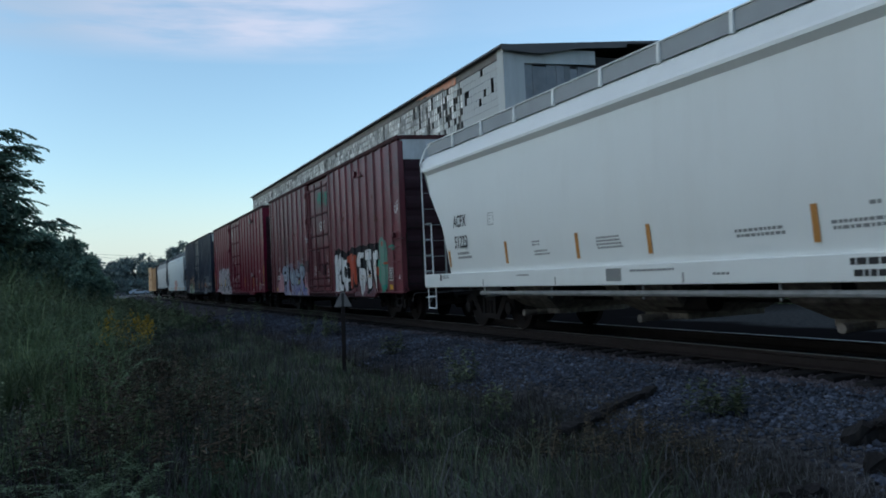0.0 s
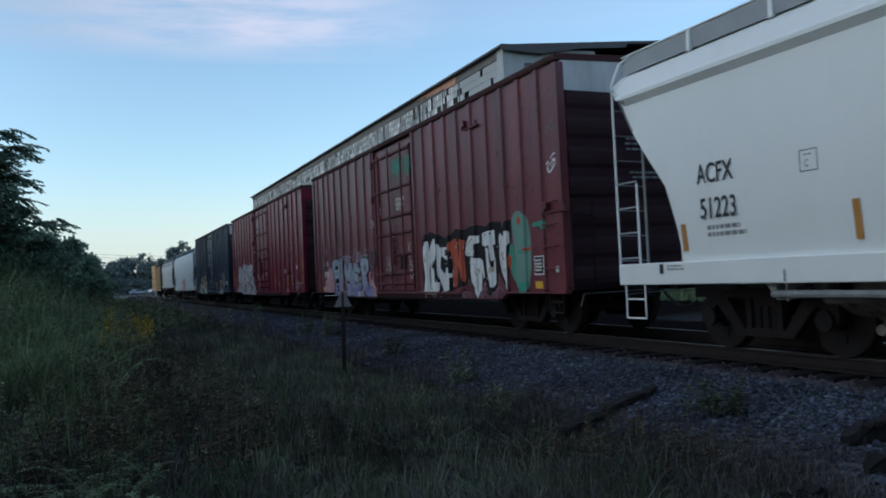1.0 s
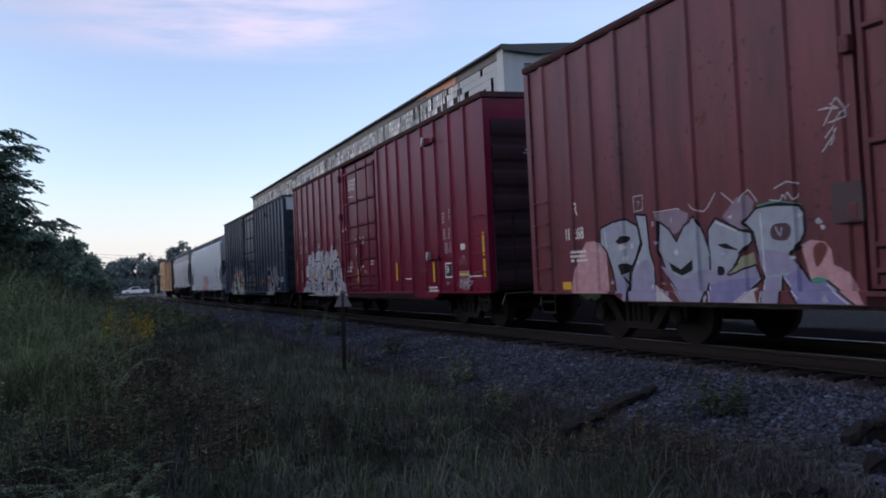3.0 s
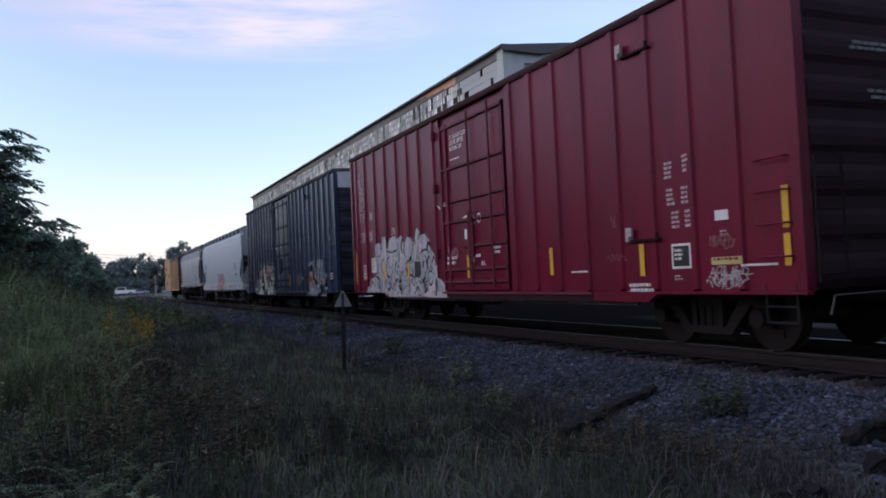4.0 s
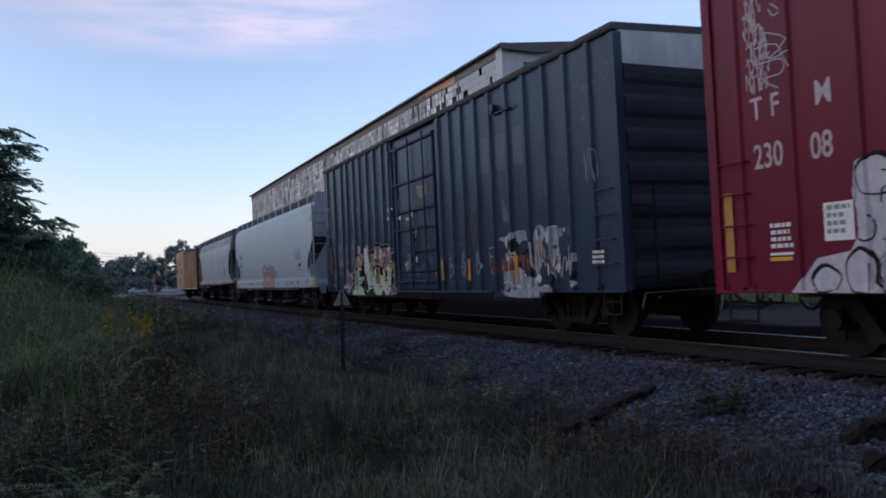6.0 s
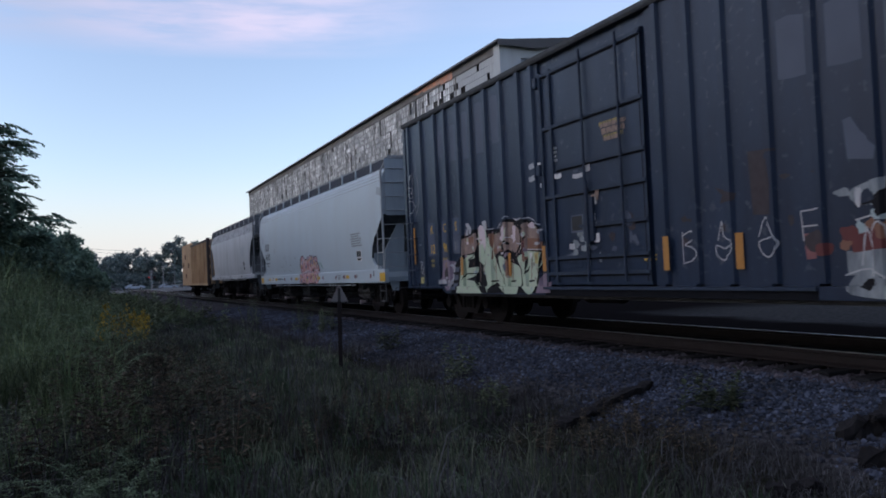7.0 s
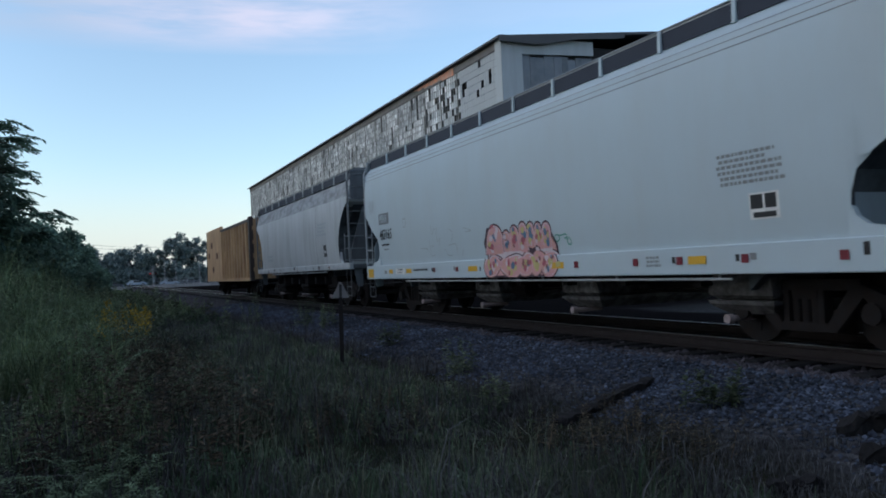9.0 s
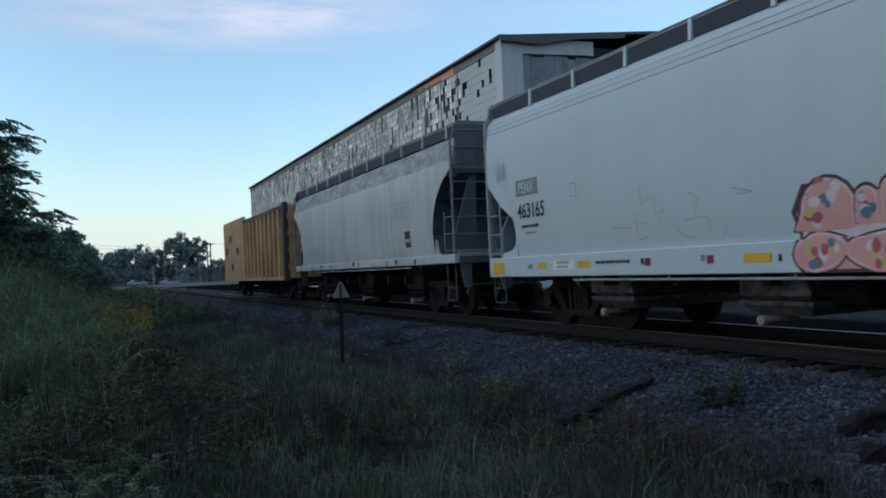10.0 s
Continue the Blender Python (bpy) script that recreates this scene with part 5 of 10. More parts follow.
    line(side, c, spray_black, 2.4, 0.02, [(46.28, 1.10), (46.02, 1.11), (45.77, 1.05), (45.75, 0.87)])
    line(side, c, spray_black, 2.4, 0.02, [(46.95, 1.11), (46.79, 1.18), (46.73, 1.36)])
    line(side, c, spray_black, 2.4, 0.02, [(45.72, 1.72), (45.53, 1.73), (45.40, 1.68)])
    line(side, c, spray_black, 2.4, 0.02, [(45.71, 1.43), (45.51, 1.45)])
    line(side, c, spray_black, 2.4, 0.02, [(47.28, 1.20), (47.16, 1.08)])
    line(side, c, spray_black, 2.4, 0.02, [(45.45, 1.06), (45.52, 0.80), (45.64, 0.78)])
    line(side, c, spray_black, 2.4, 0.02, [(46.52, 1.53), (46.29, 1.48)])
    line(side, c, spray_black, 2.4, 0.02, [(45.19, 1.66), (45.28, 1.40), (45.18, 1.21), (44.92, 1.03), (44.89, 0.77)])
    line(side, c, spray_black, 2.4, 0.02, [(45.08, 0.94), (45.00, 1.07), (44.92, 0.94), (44.95, 0.68)])
    line(side, c, spray_black, 2.4, 0.02, [(45.13, 1.56), (44.94, 1.55)])
    line(side, c, spray_black, 2.4, 0.02, [(45.04, 1.38), (45.00, 1.21)])
    line(side, c, spray_black, 2.4, 0.02, [(44.77, 0.94), (44.69, 0.77)])
    line(side, c, spray_black, 2.4, 0.02, [(45.38, 1.20), (45.23, 1.24)])
    oval(side, c, spray_mist, 1.2, 44.98, 0.90, 0.095, 0.190, edge=spray_black, ew=0.026, rings=1)
    oval(side, c, spray_mist, 1.2, 45.10, 1.30, 0.110, 0.220, edge=spray_black, ew=0.026)
    rs = random.Random(17)
    for k in range(70):
        q, z = rs.uniform(45.1, 48.9), rs.uniform(0.95, 1.75)
        line(side, c, (spray_grey_blue, spray_mist_blue, spray_chalk, spray_grey_blue, spray_black)[k % 5], 2.2 + 0.005 * k, rs.uniform(0.012, 0.05) if k % 5 < 4 else 0.012, [(q, z), (q + rs.uniform(-0.02, 0.02), max(0.66, z - rs.uniform(0.12, 0.5)))], soft=False)
    oval(side, c, spray_chalk, 1.3, 45.31, 1.08, 0.130, 0.160, edge=spray_black, ew=0.026)
    fill(side, c, spray_mist, 1, [(44.83, 1.03), (44.67, 0.97), (44.57, 0.77), (44.79, 0.70)], soft=True)
    oval(side, c, spray_chalk, 3, 46.06, 1.55, 0.050, 0.045, edge=spray_black, ew=0.016)
    line(side, c, spray_fade, 2, 0.012, [(50.06, 3.70), (50.00, 3.41), (50.15, 3.29), (49.79, 3.27), (49.76, 3.12), (50.07, 3.10), (49.86, 2.96)])
    line(side, c, spray_fade, 2, 0.012, [(50.03, 3.62), (49.69, 3.45), (49.97, 3.31), (49.68, 3.32)])
    line(side, c, spray_fade, 2, 0.012, [(49.91, 3.90), (49.79, 3.79), (49.88, 3.76), (49.94, 3.85)])
    line(side, c, spray_fade, 2, 0.012, [(50.18, 3.47), (49.86, 3.44), (49.68, 3.15)])
    r = random.Random(44)
    for k in range(46):
        a, b = r.uniform(45.5, 49.2), r.uniform(0.78, 1.72)
        ra, rb, ph, tn = r.uniform(0.04, 0.13), r.uniform(0.06, 0.16), r.uniform(0, 6.28), r.choice((0.45, 0.6))
        line(side, c, spray_black if k % 3 else spray_mist, 2.6, r.uniform(0.010, 0.022), [(a + ra * math.cos(ph + i * tn), b + rb * math.sin(ph + i * tn)) for i in range(r.randint(3, 7))])
    for k in range(26):
        oval(side, c, (spray_mist, spray_blush, spray_chalk)[k % 3], 2.0, r.uniform(45.4, 49.2), r.uniform(0.75, 1.6), r.uniform(0.03, 0.10), r.uniform(0.05, 0.14))
    side.cut("graffiti", car, "white bubble graffiti with black outlines and pink shading")
    side.rect(S(46.26), S(45.78), 1.12, 1.47, black_mark, 4)
    for s in (48.44, 46.60):
        side.rect(S(s), S(s - 0.12), 1.07, 1.46, yellow_mark, 3)
    side.bars(S(47.62), 2.3, 0.12, 0.12, 2, white_mark, 3, 3)
    side.stroke([(S(47.67), 2.13), (S(47.67), 2.34), (S(47.48), 2.34), (S(47.48), 2.13), (S(47.67), 2.13)], 0.016, white_mark, 4)
    side.done("notice", car, "black notice box and small framed mark")


def paint_third(car, c, side, wall):
    S = lambda s: s - c
    fill(side, c, spray_black, 0, [(65.79, 0.64), (65.65, 1.23), (65.29, 1.39), (65.19, 1.79), (64.57, 1.88), (64.18, 1.95), (63.87, 1.83), (63.61, 1.82), (63.40, 1.98), (63.03, 1.96), (62.81, 1.96), (62.52, 1.89), (62.22, 1.80), (62.10, 1.63), (62.15, 1.22), (62.25, 0.84), (62.38, 0.66)])
    fill(side, c, spray_taupe, 1, [(65.16, 1.74), (64.57, 1.82), (64.56, 1.45), (65.22, 1.39)])
    fill(side, c, spray_taupe, 1, [(64.15, 1.72), (63.64, 1.77), (63.59, 1.45), (63.85, 1.35), (64.06, 1.44)])
    fill(side, c, spray_taupe, 1, [(63.64, 1.79), (63.40, 1.94), (63.03, 1.90), (62.87, 1.74), (62.86, 1.54), (63.03, 1.30), (63.31, 1.32), (63.53, 1.48)], soft=True)
    fill(side, c, spray_mint, 1.5, [(63.49, 1.74), (63.31, 1.83), (63.38, 1.58), (63.53, 1.59)])
    fill(side, c, spray_taupe, 1, [(62.86, 1.81), (62.60, 1.88), (62.63, 1.28), (62.82, 1.19), (62.84, 1.53)])
    fill(side, c, spray_taupe, 1.2, [(62.59, 1.86), (62.26, 1.79), (62.13, 1.65), (62.15, 1.37), (62.62, 1.39)])
    fill(side, c, spray_mint, 2, [(65.53, 0.62), (65.30, 1.30), (65.22, 1.38), (64.57, 1.41), (64.62, 1.32), (64.96, 1.29), (65.01, 1.14), (64.54, 1.15), (64.58, 0.99), (65.13, 0.91), (64.56, 0.86), (64.36, 0.64)])
    fill(side, c, spray_mint, 2.2, [(64.50, 1.26), (64.50, 1.83), (64.18, 1.90), (64.07, 1.32), (64.03, 1.69), (63.87, 1.77), (63.87, 1.35), (63.62, 0.96), (63.49, 0.64), (63.79, 0.85), (64.17, 0.66), (64.33, 1.18)])
    fill(side, c, spray_mint, 2.4, [(63.72, 1.30), (63.52, 1.30), (63.27, 1.21), (62.96, 1.12), (62.88, 0.95), (62.90, 0.78), (63.04, 0.63), (63.45, 0.63), (63.58, 0.89)], soft=True)
    fill(side, c, spray_mint, 2.2, [(63.01, 1.27), (62.81, 1.34), (62.62, 1.39), (62.17, 1.35), (62.21, 1.06), (62.31, 0.81), (62.50, 0.65), (62.66, 0.65), (62.85, 0.81), (62.88, 1.05)], soft=True)
    line(side, c, spray_black, 3, 0.024, [(64.51, 1.83), (64.58, 1.39), (64.96, 1.31)], soft=False)
    line(side, c, spray_black, 3, 0.024, [(64.18, 1.90), (64.07, 1.32), (64.04, 1.69), (63.86, 1.76)], soft=False)
    line(side, c, spray_black, 3, 0.024, [(63.61, 1.82), (63.53, 1.48), (63.31, 1.31), (63.03, 1.30), (62.84, 1.53), (62.87, 1.76), (63.03, 1.91), (63.40, 1.95), (63.61, 1.80)], soft=False)
    line(side, c, spray_black, 3, 0.024, [(63.02, 1.23), (62.88, 1.05), (62.87, 0.84), (62.99, 0.65)], soft=False)
    line(side, c, spray_black, 3, 0.024, [(62.62, 1.39), (62.18, 1.36)], soft=False)
    line(side, c, spray_black, 3, 0.024, [(62.17, 1.35), (62.24, 0.94), (62.40, 0.68)], soft=False)
    line(side, c, spray_black, 3, 0.024, [(63.55, 1.00), (63.48, 0.65)], soft=False)
    line(side, c, spray_black, 3, 0.024, [(64.33, 1.18), (64.17, 0.66)], soft=False)
    line(side, c, spray_black, 3, 0.024, [(64.62, 0.86), (64.37, 0.66)], soft=False)
    line(side, c, spray_black, 3, 0.024, [(65.16, 1.74), (64.58, 1.82)], soft=False)
    line(side, c, spray_black, 3, 0.024, [(64.15, 1.72), (63.64, 1.77)], soft=False)
    line(side, c, spray_black, 3, 0.024, [(65.23, 0.91), (65.08, 1.03), (64.55, 1.02)], soft=False)
    line(side, c, spray_black, 3, 0.024, [(65.00, 1.29), (64.62, 1.31)], soft=False)
    line(side, c, spray_black, 3, 0.024, [(64.12, 0.66), (63.81, 0.85), (63.50, 0.66)], soft=False)
    line(side, c, spray_black, 3, 0.024, [(62.81, 1.32), (62.79, 1.12)], soft=False)
    line(side, c, spray_black, 3, 0.024, [(62.64, 1.25), (62.69, 0.98), (62.60, 1.11)], soft=False)
    line(side, c, spray_black, 3, 0.024, [(65.76, 0.87), (65.51, 0.87)], soft=False)
    line(side, c, spray_black, 3, 0.024, [(65.74, 1.05), (65.46, 1.04)], soft=False)
    line(side, c, spray_black, 3, 0.024, [(65.62, 1.20), (65.34, 1.19)], soft=False)
    fill(side, c, spray_black, 3, [(63.16, 1.42), (63.03, 1.30), (63.08, 1.23), (63.26, 1.32)])
    fill(side, c, spray_brown, 3, [(62.85, 1.71), (62.71, 1.62), (62.73, 1.54), (62.84, 1.57)])
    fill(side, c, spray_brown, 3, [(63.38, 1.21), (63.31, 1.25), (63.24, 0.96), (63.38, 0.96)], soft=True)
    fill(side, c, spray_brown, 3, [(63.89, 1.49), (63.73, 1.49), (63.77, 1.38), (63.88, 1.37)])
    fill(side, c, spray_brown, 3, [(62.79, 1.31), (62.63, 1.28), (62.68, 1.18), (62.76, 1.22)])
    fill(side, c, spray_yellow, 3.5, [(62.43, 1.34), (62.2, 1.34), (62.22, 1.15), (62.41, 1.17)])
    side.bars(S(62.40), 1.31, 0.17, 0.1, 3, spray_brown, 77, 4)
    fill(side, c, spray_white, 3.2, [(62.57, 1.34), (62.49, 1.35), (62.51, 1.24), (62.58, 1.25)])
    fill(side, c, spray_black, 3, [(64.17, 0.70), (63.81, 0.85), (63.57, 0.67)])
    line(side, c, spray_black, 3.5, 0.028, [(64.58, 0.86), (64.36, 0.87)], soft=False)
    line(side, c, spray_taupe, 3.3, 0.025, [(64.44, 1.31), (64.47, 0.89)], soft=False)
    line(side, c, spray_black, 3.5, 0.028, [(63.93, 0.87), (63.73, 0.88)], soft=False)
    line(side, c, spray_taupe, 3.3, 0.025, [(63.80, 1.29), (63.83, 0.89)], soft=False)
    line(side, c, spray_black, 3.5, 0.028, [(63.26, 0.86), (63.09, 0.87)], soft=False)
    line(side, c, spray_taupe, 3.3, 0.025, [(63.15, 1.25), (63.18, 0.88)], soft=False)
    line(side, c, spray_black, 3.5, 0.028, [(62.61, 0.86), (62.46, 0.87)], soft=False)
    line(side, c, spray_taupe, 3.3, 0.025, [(62.51, 1.23), (62.54, 0.89)], soft=False)
    line(side, c, spray_fade, 3.6, 0.016, [(64.99, 1.80), (64.91, 1.92), (64.86, 1.81)])
    line(side, c, spray_fade, 3.6, 0.016, [(64.27, 1.96), (64.15, 2.00), (64.14, 1.86), (63.97, 1.84), (63.86, 1.85)])
    line(side, c, spray_fade, 3.6, 0.016, [(63.68, 1.85), (63.57, 1.93)])
    line(side, c, spray_fade, 3.6, 0.016, [(63.47, 1.96), (63.32, 2.03), (63.25, 1.99)])
    line(side, c, spray_fade, 3.6, 0.016, [(63.03, 1.96), (62.92, 1.94), (62.81, 1.97)])
    line(side, c, spray_fade, 3.6, 0.016, [(62.68, 1.94), (62.52, 1.94), (62.18, 1.80)])
    line(side, c, spray_fade, 3.6, 0.016, [(63.35, 1.65), (63.19, 1.65)])
    line(side, c, spray_fade, 3.6, 0.016, [(63.01, 1.53), (62.84, 1.51)])
    line(side, c, spray_fade, 3.6, 0.016, [(63.53, 1.55), (63.33, 1.56)])
    fill(side, c, spray_lilac, 0.2, [(62.25, 0.84), (62.17, 0.97), (62.01, 1.01), (61.90, 0.84), (61.90, 0.67), (62.36, 0.66)])
    fill(side, c, spray_brown, 2.6, [(65.13, 1.71), (64.90, 1.74), (64.61, 1.74), (64.62, 1.62), (64.80, 1.66), (65.0, 1.62)])
    fill(side, c, spray_blush, 2.7, [(64.5, 1.89), (64.40, 1.95), (64.23, 1.91), (64.19, 1.58), (64.25, 1.40), (64.33, 1.60), (64.42, 1.55)])
    fill(side, c, spray_fade, 2.9, [(64.33, 2.0), (64.17, 2.03), (64.16, 1.86), (64.23, 1.84)])
    fill(side, c, spray_fade, 2.9, [(65.09, 1.78), (64.96, 1.97), (64.94, 1.79)])
    fill(side, c, spray_blush, 2.7, [(63.58, 1.84), (63.38, 1.88), (63.37, 1.65), (63.46, 1.70), (63.57, 1.6)])
    fill(side, c, spray_blush, 2.7, [(63.14, 1.85), (63.02, 1.84), (63.06, 1.58), (63.13, 1.54)])
    fill(side, c, spray_fade, 2.7, [(63.12, 1.98), (62.98, 1.92), (62.82, 1.97), (62.98, 1.95)])
    fill(side, c, spray_blush, 2.7, [(62.61, 1.82), (62.45, 1.87), (62.27, 1.77), (62.40, 1.75), (62.52, 1.77)])
    fill(side, c, spray_oxblood, 2.8, [(62.82, 1.70), (62.66, 1.70), (62.67, 1.27), (62.73, 1.23), (62.77, 1.39), (62.82, 1.44)])
    fill(side, c, spray_brown, 2.6, [(62.63, 1.60), (62.14, 1.57), (62.15, 1.40), (62.64, 1.42)])
    line(side, c, spray_white, 3.4, 0.012, [(62.64, 1.405), (62.15, 1.385)])
    line(side, c, spray_black, 3.1, 0.045, [(63.08, 1.89), (62.91, 1.79), (62.86, 1.6), (62.94, 1.43), (63.12, 1.34), (63.3, 1.41), (63.45, 1.36), (63.55, 1.53), (63.43, 1.59), (63.29, 1.54)])
    fill(side, c, patch_grey, 2.9, [(63.58, 1.15), (63.4, 1.23), (63.35, 1.1), (63.47, 0.97)])
    fill(side, c, spray_brown, 2.9, [(63.98, 1.75), (63.86, 1.77), (63.86, 1.62), (63.91, 1.47), (63.96, 1.60)])
    chips(side, S(65.15), S(62.15), 1.32, 1.80, [spray_brown, spray_taupe, spray_blush, spray_lilac, spray_mint, spray_black, spray_fade], 54, 211, 0.015, 0.07, 3.3)
    chips(side, S(65.4), S(62.3), 0.70, 1.25, [spray_mint, spray_grey, spray_mist_blue, spray_mint], 26, 212, 0.015, 0.06, 3.3)
    dr = random.Random(9)
    for k in range(34):
        sd, zd = dr.uniform(62.2, 65.1), dr.uniform(1.15, 1.55)
        line(side, c, (spray_taupe, spray_brown, spray_black, spray_mint)[k % 4], 3.35, dr.uniform(0.008, 0.018), [(sd, zd), (sd + 0.01, zd - dr.uniform(0.06, 0.22))], soft=False)
    for s0, s1, z0, z1 in ((67.79, 67.70, 1.28, 2.12), (65.20, 65.09, 1.0, 1.36), (63.34, 63.21, 0.96, 1.37), (62.12, 62.0, 1.02, 1.44), (59.04, 58.93, 0.98, 1.42), (57.83, 57.71, 0.97, 1.39), (55.91, 55.79, 0.97, 1.4)):
        side.rect(S(s0), S(s1), z0, z1, amber_mark, 6)
    side.cut("graffiti", car, "pale green and taupe sprayed letters outlined in black")
    # reporting marks in yellow on blue patches
    for pts in ([(66.99, 2.17), (66.60, 2.15), (66.58, 1.44), (66.98, 1.45)], [(66.22, 2.16), (65.87, 2.17), (65.88, 1.41), (66.23, 1.40)], [(65.66, 2.19), (65.28, 2.17), (65.29, 1.84), (65.67, 1.82)]):
        fill(side, c, patch_blue, 1, pts)
    fill(side, c, patch_grey, 0.8, [(65.69, 1.80), (65.31, 1.82), (65.30, 1.46), (65.68, 1.44)])
    for ch, s in (("K", 66.82), ("C", 66.14), ("S", 65.55)):
        lettering(ch, S(s), 1.92, 0.18, yellow_mark, car, wall + 0.012, 0.8)
    lettering("12", S(66.86), 1.49, 0.2, yellow_mark, car, wall + 0.012, 0.85)
    lettering("96", S(66.17), 1.49, 0.2, yellow_mark, car, wall + 0.012, 0.85)
    lettering("31", S(65.62), 1.52, 0.17, faded_grey, car, wall + 0.012, 0.85)
    side.bars(S(66.86), 1.36, 0.22, 0.2, 2, faded_yellow, 3, 3)
    side.bars(S(66.22), 1.38, 0.24, 0.08, 1, faded_yellow, 8, 3)
    fill(side, c, spray_yellow, 4, [(67.49, 0.98), (67.18, 0.97), (67.19, 0.85), (67.48, 0.84)])
    fill(side, c, black_mark, 5, [(67.36, 0.95), (67.26, 0.94), (67.28, 0.88), (67.36, 0.87)])
    # smeared lilac, flaked white and dark rungs before the green letters
    fill(side, c, spray_lilac, 0.3, [(66.36, 0.84), (66.27, 1.10), (66.22, 1.36), (65.96, 1.37), (65.80, 1.30), (65.60, 1.28), (65.70, 1.02), (65.84, 0.70), (66.02, 0.68), (66.10, 0.86)])
    oval(side, c, faded_rust, 1.0, 66.04, 1.03, 0.13, 0.14)
    oval(side, c, spray_taupe, 1.4, 66.05, 1.22, 0.10, 0.06)
    fill(side, c, spray_fade, 1.2, [(66.40, 0.90), (66.20, 0.93), (66.08, 0.88), (66.10, 0.83), (66.38, 0.82)])
    fill(side, c, spray_fade, 1.2, [(65.64, 1.27), (65.58, 1.28), (65.70, 0.98), (65.82, 0.72), (65.86, 0.72)])
    fill(side, c, patch_grey, 0.9, [(65.74, 0.84), (65.54, 0.84), (65.58, 0.70), (65.78, 0.70)])
    fill(side, c, patch_grey, 0.9, [(65.69, 1.01), (65.48, 1.01), (65.52, 0.90), (65.73, 0.90)])
    fill(side, c, patch_grey, 0.9, [(65.64, 1.17), (65.41, 1.17), (65.46, 1.07), (65.67, 1.07)])
    chips(side, S(66.35), S(65.7), 0.72, 1.3, [spray_fade, spray_lilac, slate_blue, spray_chalk], 16, 203, 0.02, 0.06, 1.6)
    fill(side, c, spray_fade, 3.4, [(65.05, 2.02), (64.93, 2.03), (64.80, 1.93), (64.82, 1.80), (64.90, 1.80), (64.92, 1.92), (65.02, 1.96)])
    # door notices
    for k, tint in enumerate((faded_yellow, faded_tan, faded_yellow)):
        side.bars(S(60.38 - 0.04 * k), 3.16 - 0.1 * k, 0.66 - 0.08 * k, 0.1, 1, tint, 4 + k, 3)
        side.bars(S(60.37 - 0.04 * k), 3.13 - 0.1 * k, 0.64 - 0.08 * k, 0.1, 1, faded_tan, 24 + k, 3.2)
    side.bars(S(61.68), 3.0, 0.16, 0.26, 4, patch_pale, 34, 3)
    side.bars(S(59.5), 1.2, 0.25, 0.1, 2, yellow_mark, 14, 3)
    for s0, s1, z0, z1, tint in ((62.46, 62.2, 2.74, 2.84, spray_fade), (62.18, 61.93, 2.74, 2.83, spray_white), (62.48, 62.2, 2.53, 2.63, spray_fade), (62.12, 61.98, 2.40, 2.48, spray_white), (61.64, 61.43, 2.48, 2.57, spray_white),
                                 (61.12, 60.84, 2.42, 2.50, spray_fade), (61.10, 60.96, 2.51, 2.57, patch_grey), (60.84, 60.64, 2.49, 2.60, spray_fade), (60.72, 60.56, 1.70, 1.88, spray_white), (60.62, 60.48, 1.42, 1.56, spray_white),
                                 (61.30, 61.14, 1.34, 1.44, spray_fade), (60.98, 60.80, 1.30, 1.40, patch_pale)):
        fill(side, c, tint, 5, [(s0, z0 + 0.02), (s0 - 0.4 * (s0 - s1), z0), (s1, z0 + 0.01), (s1 + 0.01, z1), (s0 - 0.5 * (s0 - s1), z1 - 0.01), (s0 - 0.01, z1)])
    chips(side, S(61.35), S(60.3), 1.15, 1.6, [patch_pale, patch_grey, slate_blue, patch_pale], 14, 171, 0.04, 0.14, 3)
    chips(side, S(60.2), S(59.4), 1.3, 1.75, [patch_grey, faded_rust, slate_blue], 10, 172, 0.04, 0.12, 3)
    chips(side, S(60.62), S(60.46), 2.02, 2.2, [faded_tan, patch_pale], 5, 173, 0.03, 0.08, 4)
    side.rect(S(61.23), S(60.88), 1.60, 1.87, patch_grey, 3)
    side.rect(S(61.20), S(60.92), 1.63, 1.85, black_mark, 4)
    side.cut("notice", car, "blue patches, torn white notices and faded lettering")
    # scrawls and rust on the leading half
    line(side, c, spray_fade, 3, 0.016, [(58.74, 1.45), (58.74, 1.06)])
    line(side, c, spray_fade, 3, 0.016, [(58.74, 1.41), (58.58, 1.46), (58.56, 1.35), (58.70, 1.29), (58.47, 1.23), (58.48, 1.12), (58.74, 1.06)])
    line(side, c, spray_fade, 3, 0.016, [(58.12, 1.32), (58.05, 1.54), (58.03, 1.36), (57.88, 1.31), (57.88, 1.18), (58.03, 1.08), (58.15, 1.15), (58.15, 1.26), (57.99, 1.21), (57.89, 1.25)])
    line(side, c, spray_fade, 3, 0.016, [(57.49, 1.33), (57.38, 1.54), (57.25, 1.33), (57.21, 1.23), (57.29, 1.10), (57.43, 1.12), (57.49, 1.27), (57.27, 1.31)])
    line(side, c, spray_fade, 3, 0.016, [(56.90, 1.56), (56.88, 1.25)])
    line(side, c, spray_fade, 3, 0.016, [(56.90, 1.56), (56.65, 1.57)])
    line(side, c, spray_fade, 3, 0.016, [(56.87, 1.40), (56.66, 1.40)])
    side.cut("scrawl", car, "thin white looping tags")
    fill(side, c, faded_rust, 1, [(58.15, 1.96), (57.80, 1.85), (57.84, 1.77), (58.07, 1.75), (58.02, 1.85)])
    fill(side, c, faded_rust, 1, [(57.56, 2.30), (57.18, 2.28), (57.20, 2.25), (57.55, 2.26)])
    fill(side, c, faded_rust, 1, [(57.42, 1.89), (57.32, 1.89), (57.34, 1.84), (57.42, 1.84)], soft=True)
